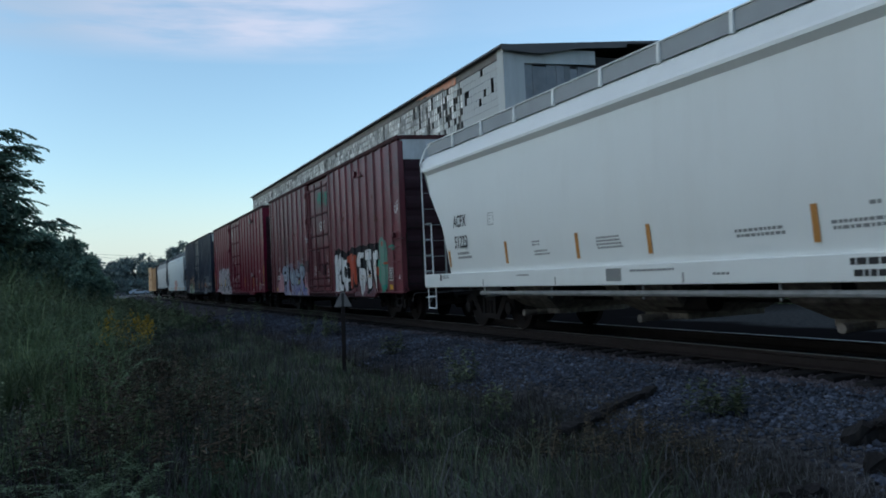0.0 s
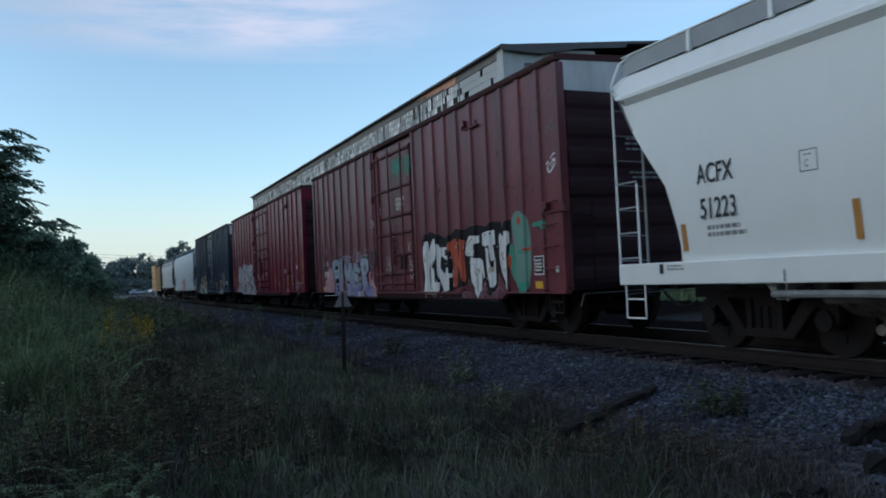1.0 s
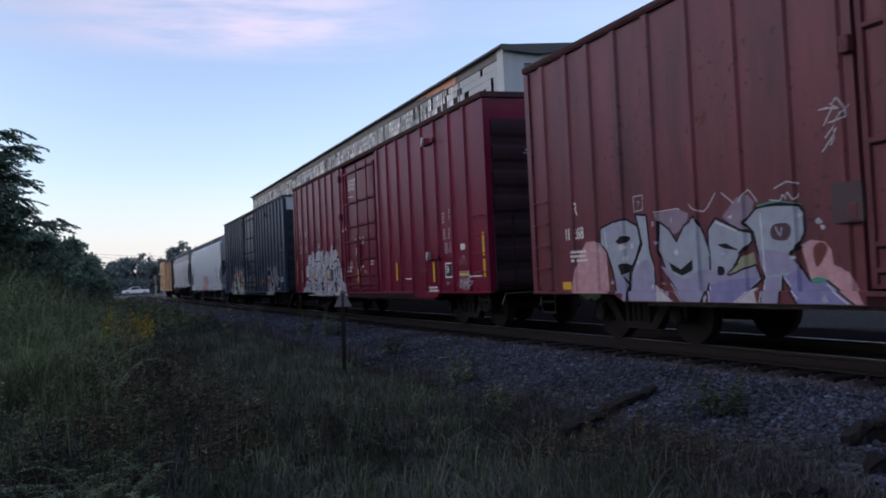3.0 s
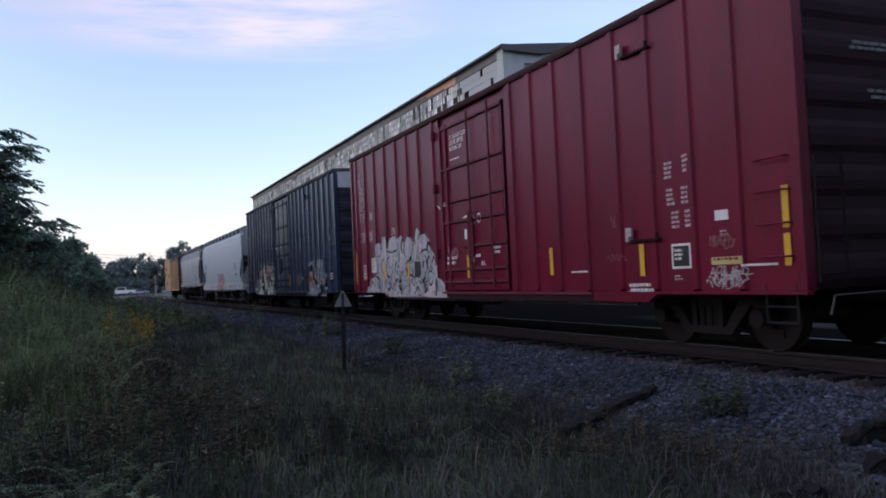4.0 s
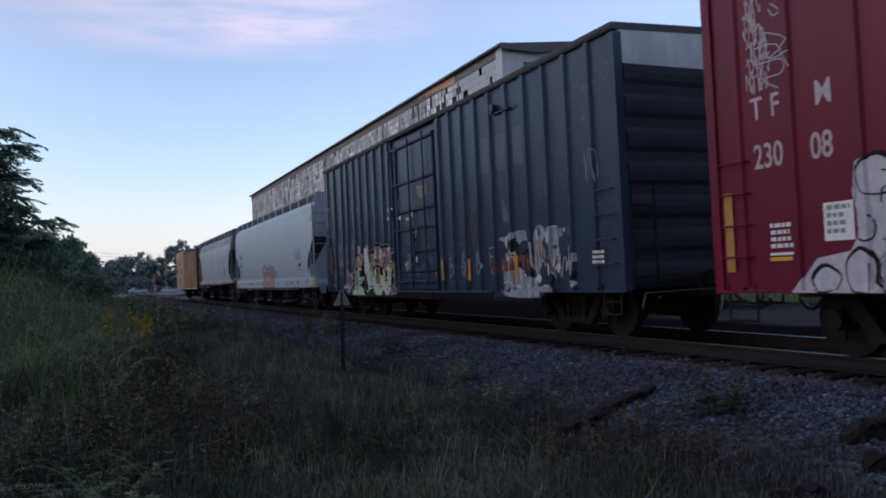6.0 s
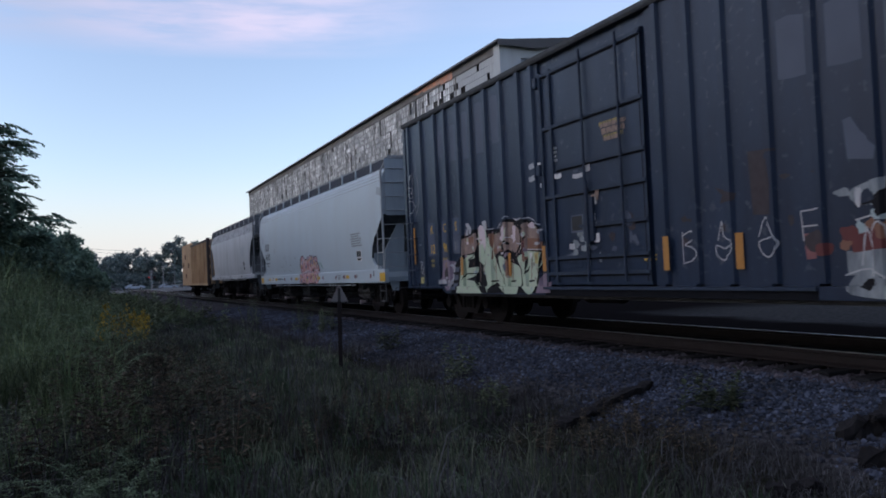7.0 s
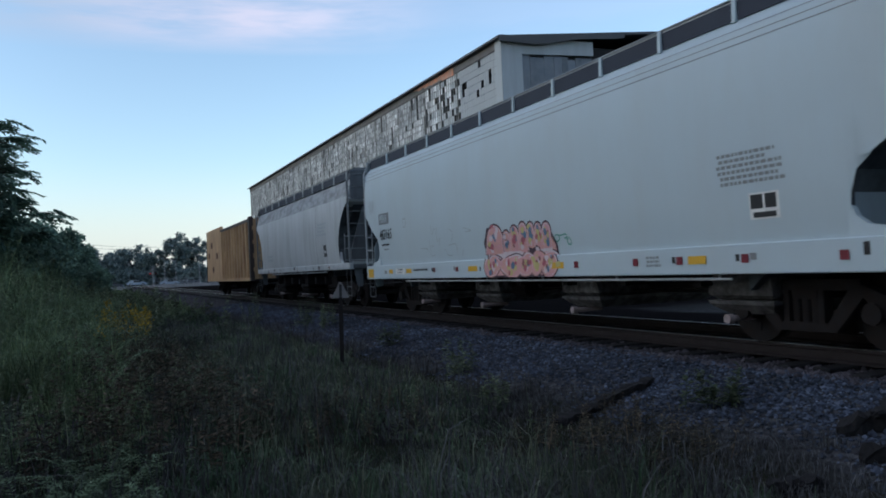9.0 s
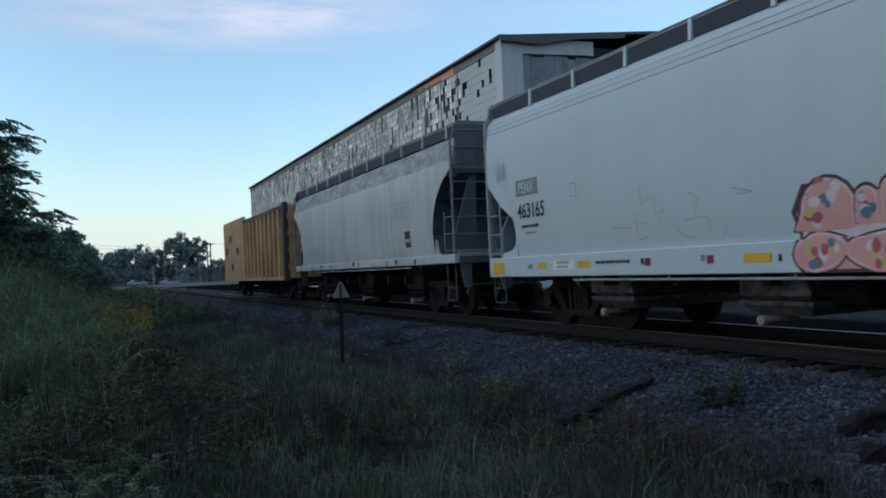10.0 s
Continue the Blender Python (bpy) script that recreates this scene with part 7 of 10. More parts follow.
    # bottom outlets
    for g in gates:
        y = g - c
        if gusset:
            bm = bmesh.new()
            hull(bm, [[(-w, y - d, z), (w, y - d, z), (w, y + d, z), (-w, y + d, z)] for z, w, d in ((sill[0], 1.24, 0.50), (0.60, 1.22, 0.52), (0.55, 1.14, 0.44))])
            outlet = part("outlet", bm, gate_coat, car, "pale grimy bottom outlet chute")
            bm = bmesh.new()
            hull(bm, [[(-w, y - d, z), (w, y - d, z), (w, y + d, z), (-w, y + d, z)] for z, w, d in ((0.535, 1.22, 0.54), (0.48, 1.20, 0.52), (0.36, 1.05, 0.36))])
            part("outlet_saddle", bm, gate_coat, outlet)
            bm = bmesh.new()
            bar(bm, (-0.7, y + 0.16, 0.31), (-1.24, y + 0.16, 0.31), 0.04, 10)
            bar(bm, (-1.20, y + 0.16, 0.31), (-1.28, y + 0.16, 0.31), 0.058, 12)
            part("outlet_cap", bm, cap_pink, outlet, "pale round cap on the outlet pipe")
            continue
        bm = bmesh.new()
        hull(bm, [[(-1.25, y - 0.78, sill[0]), (1.25, y - 0.78, sill[0]), (1.25, y + 0.78, sill[0]), (-1.25, y + 0.78, sill[0])],
                  [(-1.1, y - 0.74, 0.62), (1.1, y - 0.74, 0.62), (1.1, y + 0.74, 0.62), (-1.1, y + 0.74, 0.62)],
                  [(-0.75, y - 0.5, 0.42), (0.75, y - 0.5, 0.42), (0.75, y + 0.5, 0.42), (-0.75, y + 0.5, 0.42)]])
        part("outlet", bm, gate_coat, car, "tapered bottom outlet chute")
        bm = bmesh.new()
        box(bm, -0.72, 0.72, y - 0.48, y + 0.48, 0.33, 0.42)
        bar(bm, (-1.15, y, 0.36), (1.15, y, 0.36), 0.05, 8)
        bar(bm, (-1.2, y, 0.36), (-1.1, y, 0.36), 0.06, 8)
        part("outlet_gate", bm, gate_coat, car)
    running_gear(car, half)
    # flat faces for paint: the near side's upright profile
    pts = sorted([(z, x) for x, z in prof if x > 1.3])
    strips = [(za, zb, xa, xb) for (za, xa), (zb, xb) in zip(pts, pts[1:]) if zb - za > 0.01]
    strips = [q for q in strips if q[0] >= sill[1] - 0.001 or q[1] > sill[1]]
    strips = [(max(q[0], sill[1]), q[1], q[2] + (q[3] - q[2]) * max(0, sill[1] - q[0]) / (q[1] - q[0]), q[3]) for q in strips]
    strips.insert(0, (sill[0], sill[1], SIDE, SIDE))
    extra(car, c, Side(1, strips))
    return car


# profiles: from the crown down one side
PROF_WHITE = [(0, 4.10), (0.7, 4.07), (1.15, 3.98), (1.42, 3.80), (1.56, 3.55), (1.62, 3.49), (1.62, 3.44), (1.54, 3.355), (1.55, 3.0), (1.585, 2.4), (1.58, 1.8), (1.54, 1.35), (1.50, 1.10), (1.46, 0.92)]
PROF_GREY = [(0, 4.12), (0.7, 4.08), (1.10, 4.00), (1.38, 3.86), (1.50, 3.72), (1.525, 3.68), (1.535, 3.67), (1.565, 3.50), (1.575, 3.49), (1.595, 3.2), (1.60, 2.6), (1.595, 2.0), (1.57, 1.5), (1.52, 1.15), (1.46, 0.90)]
PROF_WORN = [(0, 4.10), (0.7, 4.06), (1.10, 3.96), (1.40, 3.80), (1.49, 3.66), (1.55, 3.38), (1.59, 3.30), (1.60, 2.6), (1.60, 1.9), (1.56, 1.45), (1.53, 1.3), (1.49, 1.16)]


def paint_white(car, c, side):
    S = lambda s: s - c
    lettering("ACFX", S(14.88), 2.09, 0.235, black_mark, car, 1.597, 0.70)
    lettering("51223", S(14.86), 1.66, 0.245, black_mark, car, 1.591, 0.70)
    side.bars(S(14.79), 1.57, 0.72, 0.17, 2, grey_mark, 4, 0)
    side.stroke([(S(13.33), 2.03), (S(13.33), 2.25), (S(13.11), 2.25), (S(13.11), 2.03), (S(13.33), 2.03)], 0.014, grey_mark, 0)
    side.bars(S(13.28), 2.21, 0.12, 0.03, 1, grey_mark, 3, 0)
    lettering("C", S(13.26), 2.07, 0.08, grey_mark, car, 1.6, 0.7)
    for s in (15.24, 12.74, 10.42, 8.68, 5.98, 3.3):
        side.rect(S(s), S(s - 0.085), 1.28, 1.68 if s < 15 else 1.62, amber_mark, 1)
    for i, (s, z, w, h, rows) in enumerate(((11.76, 1.63, 0.28, 0.1, 2), (11.72, 1.47, 0.55, 0.11, 2), (9.89, 1.58, 0.8, 0.2, 4), (7.08, 1.49, 0.78, 0.12, 2), (5.78, 1.49, 1.3, 0.12, 2))):
        side.bars(S(s), z, w, h, rows, grey_mark, 40 + i, 0)
    side.bars(S(5.3), 1.65, 0.16, 0.07, 1, grey_mark, 48, 0)
    side.bars(S(12.28), 1.07, 0.5, 0.045, 1, grey_mark, 51, 1)
    side.bars(S(9.11), 1.075, 1.35, 0.05, 1, grey_mark, 52, 1)
    side.bars(S(7.43), 1.0, 0.28, 0.05, 1, grey_mark, 53, 1)
    side.bars(S(5.53), 1.10, 1.5, 0.23, 2, black_mark, 55, 1)
    side.rect(S(9.6), S(9.24), 0.92, 1.10, grey_mark, 1)
    side.rect(S(15.66), S(15.58), 1.0, 1.13, black_mark, 1)
    side.bars(S(15.52), 1.11, 0.38, 0.08, 2, grey_mark, 54, 1)
    for s in (7.95, 13.6, 11.0):
        side.stroke([(S(s), 0.89), (S(s), 1.0)], 0.03, grey_mark, 1)
    side.done("markings", car, "black stencilled data and amber reflector strips")


def finger(side, c, mat, layer, s0, s1, z0, z1, lean=0.0):
    """An upright sprayed stroke with a round top; lean moves its top against its foot."""
    r = (s0 - s1) / 2
    mid, rise = (s0 + s1) / 2, min(r, 0.16) if r < 0.2 else 0.34
    pts = [(s0 + 0.15 * lean, z0), (s0 - 0.35 * lean, z1 - rise)]
    pts += [(mid - 0.35 * lean + r * math.cos(q), z1 - rise + rise * math.sin(q)) for q in [math.pi * i / 8 for i in range(1, 8)]]
    pts += [(s1 - 0.35 * lean * 0.4, z1 - rise), (s1 - 0.1 * lean, z0), (mid, z0 - 0.02)]
    fill(side, c, mat, layer, pts)


def dapple(side, c, s, z, size=1.0):
    """A few dabs of mixed colour beside one another."""
    r = random.Random(int(s * 997 + z * 131))
    for mat in r.sample([spray_yellow, spray_scarlet, spray_blush, spray_blue, spray_fade_red, spray_scarlet, spray_yellow, spray_blue], 3):
        oval(side, c, mat, 2.9 + r.uniform(0, 0.4), s + r.uniform(-0.05, 0.05), z + r.uniform(-0.06, 0.06), size * r.uniform(0.03, 0.06), size * r.uniform(0.035, 0.065))


def paint_grey(car, c, side):
    S = lambda s: s - c
    side.bars(S(72.6), 2.27, 1.0, 0.40, 6, grey_mark, 3, 0)
    side.rect(S(72.13), S(71.70), 1.48, 1.78, white_mark, 0)
    side.rect(S(72.11), S(71.93), 1.60, 1.76, black_mark, 1)
    side.rect(S(71.90), S(71.74), 1.60, 1.76, black_mark, 1)
    side.rect(S(72.08), S(71.75), 1.50, 1.56, black_mark, 1)
    for s in (70.18, 85.7):
        side.rect(S(s), S(s - 0.42), 0.91, 1.13, yellow_mark, 1)
    for s, w in ((84.08, 0.26), (82.9, 0.34), (79.5, 0.4), (76.38, 0.36), (73.16, 0.32)):
        side.rect(S(s), S(s - w), 1.0, 1.10, yellow_mark, 1)
    for s in (81.27, 80.09, 75.72, 74.26, 73.37, 72.27, 70.96):
        side.rect(S(s), S(s - 0.11), 1.0, 1.10, red_mark, 1)
    for s, w, z in ((84.42, 0.16, 1.0), (81.36, 0.06, 1.02), (80.2, 0.08, 1.03), (73.46, 0.06, 1.02), (72.36, 0.06, 1.02), (72.14, 0.1, 1.03), (79.0, 0.05, 1.0)):
        side.rect(S(s), S(s - w), z, z + 0.08, grey_mark if w > 0.07 else black_mark, 1)
    side.rect(S(83.62), S(83.0), 0.98, 1.12, white_mark, 0)
    side.bars(S(83.5), 1.11, 0.4, 0.14, 2, grey_mark, 19, 1)
    side.bars(S(73.98), 1.12, 0.3, 0.16, 3, grey_mark, 21, 1)
    side.rect(S(70.69), S(70.62), 1.04, 1.17, black_mark, 1)
    side.bars(S(82.45), 1.09, 1.0, 0.075, 1, black_mark, 10, 1)
    side.rect(S(84.72), S(83.98), 2.26, 2.54, faded_grey, 0)
    lettering("PENX", S(84.64), 2.31, 0.19, grey_paint, car, 1.6085, 0.78)
    lettering("463165", S(84.68), 1.88, 0.25, black_mark, car, 1.6075, 0.84)
    side.bars(S(84.6), 1.76, 0.62, 0.09, 1, black_mark, 14, 0)
    side.bars(S(84.5), 1.64, 0.5, 0.07, 1, grey_mark, 15, 0)
    side.stroke([(S(83.0), 2.1), (S(83.0), 2.3), (S(82.85), 2.3), (S(82.85), 2.1), (S(83.0), 2.1)], 0.012, grey_mark, 0)
    side.cut("stencil", car, "grey stencilled notices and a small label")
    # coral piece: seven upright fingers over five bubbles, a pale band between
    fingers = [(78.79, 78.08, 1.30, 1.86, 0.22), (78.08, 77.79, 1.33, 1.73, 0.05), (77.79, 77.46, 1.35, 1.80, 0.03), (77.47, 77.16, 1.30, 1.84, 0.02), (77.17, 76.91, 1.36, 1.82, -0.01), (76.92, 76.67, 1.38, 1.80, -0.01), (76.68, 76.38, 1.34, 1.79, -0.02)]
    bubbles = [(78.46, 1.08, 0.33, 0.215), (77.72, 1.07, 0.40, 0.22), (77.22, 1.08, 0.27, 0.22), (76.86, 1.11, 0.22, 0.22), (76.48, 1.09, 0.28, 0.235)]
    fill(side, c, spray_plum, 1.0, [(78.82, 1.52), (78.66, 1.80), (78.3, 1.80), (78.0, 1.66), (77.2, 1.70), (76.5, 1.72), (76.36, 1.58), (76.24, 1.40), (76.22, 1.05), (76.30, 0.88), (77.3, 0.87), (78.7, 0.87), (78.79, 1.0), (78.75, 1.28)])
    fill(side, c, spray_coral, 1.15, [(78.76, 1.48), (78.6, 1.70), (77.2, 1.62), (76.5, 1.66), (76.30, 1.40), (76.27, 1.05), (76.34, 0.905), (78.67, 0.905), (78.74, 1.0), (78.71, 1.28)])
    fill(side, c, spray_blush, 1.5, [(78.70, 1.34), (77.6, 1.33), (76.9, 1.32), (76.42, 1.36), (76.40, 1.22), (77.4, 1.20), (78.70, 1.22)])
    for k, (sa, sb, za, zb, lean) in enumerate(fingers):
        finger(side, c, spray_plum, 1.3 + 0.02 * k, sa + 0.006, sb - 0.006, za, zb + 0.012, lean)
        finger(side, c, spray_coral, 1.7, sa - 0.014, sb + 0.014, za + 0.01, zb - 0.022, lean)
        finger(side, c, spray_blush, 2.1, sa - 0.026, sb + 0.026, za + 0.02, zb - 0.035, lean)
        finger(side, c, spray_coral, 2.5, sa - 0.038, sb + 0.038, za + 0.015, zb - 0.052, lean)
        for j in range(3 if sa - sb < 0.5 else 9):
            f = (j + 0.5) / (3 if sa - sb < 0.5 else 9)
            dapple(side, c, (sa + sb) / 2 + lean * (0.2 - 0.5 * f) + (0.14 * math.sin(j * 2.4) if sa - sb > 0.5 else 0.03 * (-1) ** j), za + 0.08 + (zb - za - 0.18) * f, 1.0 if sa - sb < 0.5 else 1.25)
    for k, (s, z, a, b) in enumerate(bubbles):
        oval(side, c, spray_plum, 1.9 + 0.02 * k, s, z, a + 0.03, b + 0.015)
        oval(side, c, spray_coral, 2.3, s, z, a + 0.008, b - 0.008)
        oval(side, c, spray_blush, 2.5, s, z + 0.01, a - 0.012, b - 0.024)
        oval(side, c, spray_coral, 2.7, s, z, a - 0.028, b - 0.04)
        dapple(side, c, s + 0.3 * a, z + 0.04, 1.3)
        dapple(side, c, s - 0.25 * a, z - 0.02, 1.25)
        dapple(side, c, s + 0.1 * a, z - 0.07, 1.1)
        dapple(side, c, s - 0.5 * a, z + 0.07, 0.9)
    fill(side, c, spray_plum, 2.8, [(78.34, 1.50), (78.26, 1.46), (78.22, 1.34), (78.30, 1.36), (78.40, 1.43)])
    oval(side, c, spray_blush, 2.9, 78.28, 1.40, 0.03, 0.04)
    fill(side, c, spray_plum, 2.6, [(77.15, 1.40), (76.97, 1.41), (76.95, 1.27), (77.12, 1.27)], soft=True)
    oval(side, c, spray_plum, 2.7, 76.88, 1.33, 0.09, 0.07)
    oval(side, c, spray_blush, 2.9, 76.88, 1.33, 0.06, 0.045)
    line(side, c, spray_plum, 1.2, 0.05, [(76.44, 1.62), (76.32, 1.46), (76.26, 1.30)])
    fill(side, c, spray_yellow, 3, [(76.26, 1.10), (76.12, 1.12), (76.10, 1.04), (76.24, 1.02)])
    side.cut("graffiti", car, "coral bubble graffiti with dark outlines and spots")
    line(side, c, spray_teal, 2, 0.018, [(76.29, 1.49), (76.25, 1.54), (76.16, 1.53), (76.15, 1.47), (76.23, 1.43), (76.28, 1.47)])
    line(side, c, spray_teal, 2, 0.018, [(76.17, 1.53), (76.06, 1.53), (75.96, 1.54), (75.93, 1.48), (76.00, 1.48)])
    line(side, c, spray_teal, 2, 0.018, [(75.94, 1.45), (75.88, 1.48), (75.82, 1.42), (75.85, 1.37), (75.92, 1.39), (75.94, 1.45)])
    line(side, c, faint_scrawl, 1, 0.016, [(81.31, 2.04), (81.31, 1.82), (81.13, 1.96), (81.10, 1.83)])
    line(side, c, faint_scrawl, 1, 0.016, [(81.01, 1.95), (81.03, 1.67), (80.87, 1.73), (80.94, 1.58)])
    line(side, c, faint_scrawl, 1, 0.016, [(82.00, 1.55), (81.63, 1.53), (81.60, 1.47)])
    line(side, c, faint_scrawl, 1, 0.016, [(81.44, 1.70), (81.43, 1.37), (81.22, 1.39)])
    line(side, c, faint_scrawl, 1, 0.016, [(81.41, 1.56), (81.24, 1.58)])
    line(side, c, faint_scrawl, 1, 0.016, [(80.37, 1.89), (80.23, 1.82), (80.29, 1.61)])
    line(side, c, faint_scrawl, 1, 0.016, [(80.66, 1.49), (80.52, 1.35), (80.31, 1.34)])
    line(side, c, faint_scrawl, 1, 0.016, [(80.47, 1.55), (80.08, 1.57), (80.06, 1.40)])
    line(side, c, faint_scrawl, 1, 0.016, [(79.84, 1.32), (79.77, 1.43)])
    line(side, c, faint_scrawl, 1, 0.016, [(79.67, 1.88), (79.34, 1.80), (79.58, 1.79)])
    tag_scrawl(side, S(85.45), 2.6, 0.4, 0.35, faint_scrawl, 11, 0.014, 5)
    side.cut("scrawl", car, "faint grey and teal scrawled tags")
    fill(side, c, faint_scrawl, 0, [(70.2, 3.36), (69.87, 3.3), (69.9, 3.1), (70.0, 3.12), (70.22, 3.17)])
    for z, w in ((3.50, 0.014), (3.585, 0.012), (3.675, 0.014)):
        side.add([(S(69.95), z), (S(85.7), z), (S(85.7), z + w), (S(69.95), z + w)], grey_mark, 0)
    side.done("markings", car, "thin grey seams and faint scuffs")


def paint_worn(car, c, side):
    S = lambda s: s - c
    side.rect(S(90.2), S(89.85), 1.6, 1.98, black_mark, 0)
    side.rect(S(90.15), S(89.9), 1.72, 1.8, worn_grey, 1)
    for s in (89.0, 91.05, 93.4, 95.9, 98.3):
        side.add([(S(s), 1.37), (S(s + 0.02), 1.37), (S(s + 0.02), 3.26), (S(s), 3.26)], grimy_roof if s == 91.05 else faint_scrawl, 0)
    side.bars(S(90.9), 2.7, 1.2, 0.45, 4, faint_scrawl, 5, 0)
    side.bars(S(99.2), 1.9, 1.2, 0.3, 2, faint_scrawl, 6, 0)
    for k in range(7):
        s = 89.2 + k * 1.75
        side.rect(S(s), S(s - 0.22), 1.23, 1.32, grimy_roof if k % 2 else faint_scrawl, 1)
    chips(side, S(100.2), S(88.4), 1.22, 1.32, [surface_rust, grimy_roof], 10, 9, 0.03, 0.10, 1)
    side.done("markings", car, "faded stencils, rust and grime")


pipe_pale = surface("pale_painted_pipe", (0.42, 0.44, 0.47), 0.6, var=0.2, dirt=SOOT, amount=0.4)
pipe_grey = surface("dull_grey_pipe", (0.24, 0.245, 0.25), 0.6, var=0.2, dirt=SOOT, amount=0.4)
faint_scrawl = surface("faded_scrawl", (0.33, 0.36, 0.385), 0.6, var=0.15)
end_white = surface("white_end_paint", (0.62, 0.63, 0.63), 0.5, var=0.1, dirt=(0.3, 0.28, 0.26), amount=0.5)
# slope colour darkened to hold the recess shade
under_slate = surface("shaded_blue_grey_slope", (0.075, 0.088, 0.10), 0.7, var=0.3, scale=2, dirt=(0.02, 0.022, 0.026), amount=0.7, patch=0.56)
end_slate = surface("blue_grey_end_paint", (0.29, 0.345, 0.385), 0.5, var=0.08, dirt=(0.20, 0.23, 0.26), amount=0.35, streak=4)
end_dim = surface("dark_grey_end_paint", (0.10, 0.11, 0.12), 0.65, var=0.15, dirt=(0.06, 0.06, 0.062), amount=0.6, streak=4)
under_band_grey = surface("grey_walk_underside", (0.30, 0.32, 0.34), 0.6, var=0.15)
chute_tan = surface("dusty_tan_chute", (0.21, 0.185, 0.165), 0.75, var=0.3, scale=3, dirt=SOOT, amount=0.8, patch=0.55)
cap_pink = surface("dusty_pale_cap", (0.34, 0.27, 0.27), 0.7, var=0.25, scale=6, dirt=SOOT, amount=0.5, patch=0.6)
chute_grey = surface("grimy_chute", (0.17, 0.165, 0.17), 0.7, var=0.4, scale=3, dirt=SOOT, amount=0.9, patch=0.5)
under_band_dark = surface("dark_walk_underside", (0.026, 0.032, 0.050), 0.7, var=0.2)

hopper(-1.2, 16.55, "glossy white covered hopper car with amber reflectors", white_paint, white_paint, PROF_WHITE,
       [(0, 3.68), (0.08, 3.59), (0.39, 3.03), (0.73, 2.57), (1.06, 2.14), (1.2, 1.6), (1.26, 1.2), (1.27, 0.92)], (0.86, 1.15), 9.0, [2.6, 6.0, 9.4, 12.8], paint_white, end_white, 12, under_band=under_band_grey, gate_coat=chute_tan)
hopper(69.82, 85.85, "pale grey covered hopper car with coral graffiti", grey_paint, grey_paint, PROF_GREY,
       [(0, 2.62), (0.36, 2.30), (0.51, 2.16), (0.72, 2.04), (0.93, 1.88), (1.0, 1.66), (1.01, 0.90)], (0.87, 1.22), 9.0, [72.73, 76.18, 79.46, 82.6], paint_grey, end_slate, 11, gate_coat=chute_grey, under_band=under_band_dark, rail_coat=rail_grey, gusset=True)
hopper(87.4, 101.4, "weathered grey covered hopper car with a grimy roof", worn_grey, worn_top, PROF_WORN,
       [(0, 3.26), (0.06, 3.14), (0.33, 3.0), (0.55, 2.86), (0.80, 2.62), (0.96, 2.40), (1.06, 2.14), (1.10, 1.8), (1.11, 1.16)], (1.17, 1.36), 3.34, [90.6, 94.4, 98.2], paint_worn, end_dim, 10, under_band=under_band_dark, rail_coat=rail_dim, gusset=True)


def chip_car(near, far):
    """High-sided open car with ribbed sides and a plain trailing section."""
    c, half = (near + far) / 2, (far - near) / 2
    car = car_base("gondola", near, far, "rusty ochre high-sided gondola with vertical ribs", "gondola car", "freight cars of the train")
    yb = 112.3 - c
    for sx in (-1, 1):
        bm = bmesh.new()
        x0, x1 = (1.40, 1.46) if sx > 0 else (-1.46, -1.40)
        box(bm, x0, x1, -half, yb, 0.95, 3.72)
        part("side_wall", bm, ochre, car)
        bm = bmesh.new()
        x0, x1 = (1.45, 1.6) if sx > 0 else (-1.6, -1.45)
        box(bm, x0, x1, yb, half, 0.95, 4.02)
        part("side_panel", bm, ochre, car, "plain rust-spotted end section")
        bm = bmesh.new()
        box(bm, min(sx * 1.46, sx * 1.62), max(sx * 1.46, sx * 1.62), -half, yb, 3.68, 3.82)
        part("top_chord", bm, dark_rim, car, "dark worn top rim")
        bm = bmesh.new()
        box(bm, min(sx * 1.46, sx * 1.62), max(sx * 1.46, sx * 1.62), -half, half, 0.86, 1.0)
        part("side_sill", bm, ochre, car)
        for k in range(11):
            y = -half + 0.25 + k * (yb + half - 0.4) / 10
            bm = bmesh.new()
            hull(bm, [[(sx * 1.45, y - 0.16, z), (sx * 1.62, y - 0.12, z), (sx * 1.62, y + 0.16, z), (sx * 1.45, y + 0.20, z)] for z in (1.0, 3.68)])
            part("side_post", bm, ochre, car)
        for k, (y, z) in enumerate(((yb + 1.4, 2.2), (yb + 3.6, 2.9), (yb + 3.2, 1.4), (yb + 4.9, 2.3))):
            bm = bmesh.new()
            box(bm, min(sx * 1.59, sx * 1.63), max(sx * 1.59, sx * 1.63), y, y + 0.5, z, z + 0.35)
            part("patch_plate", bm, surface_rust, car, "rusty patch plate")
    for y in (-half, half - 0.08):
        bm = bmesh.new()
        box(bm, -1.5, 1.5, y, y + 0.08, 0.95, 3.8)
        for k in range(4):
            box(bm, -1.5, 1.5, y - 0.05 if y < 0 else y + 0.08, y if y < 0 else y + 0.13, 1.3 + k * 0.65, 1.5 + k * 0.65)
        part("end_wall", bm, ochre, car)
    for sx in (-1, 1):
        bm = bmesh.new()
        box(bm, min(sx * 1.45, sx * 1.64), max(sx * 1.45, sx * 1.64), -half - 0.02, -half + 0.32, 0.86, 3.9)
        part("corner_post", bm, dark_rim, car, "rust-brown corner post")
    bm = bmesh.new()
    box(bm, -1.5, 1.5, -half, half, 0.85, 0.95)
    part("floor_plate", bm, dark_steel, car)
    running_gear(car, half)
    return car


dark_rim = surface("dark_rim", (0.05, 0.035, 0.03), 0.7, var=0.3)
chip_car(103.0, 118.5)

# ---- ground ----
GROUND_Z = -0.45


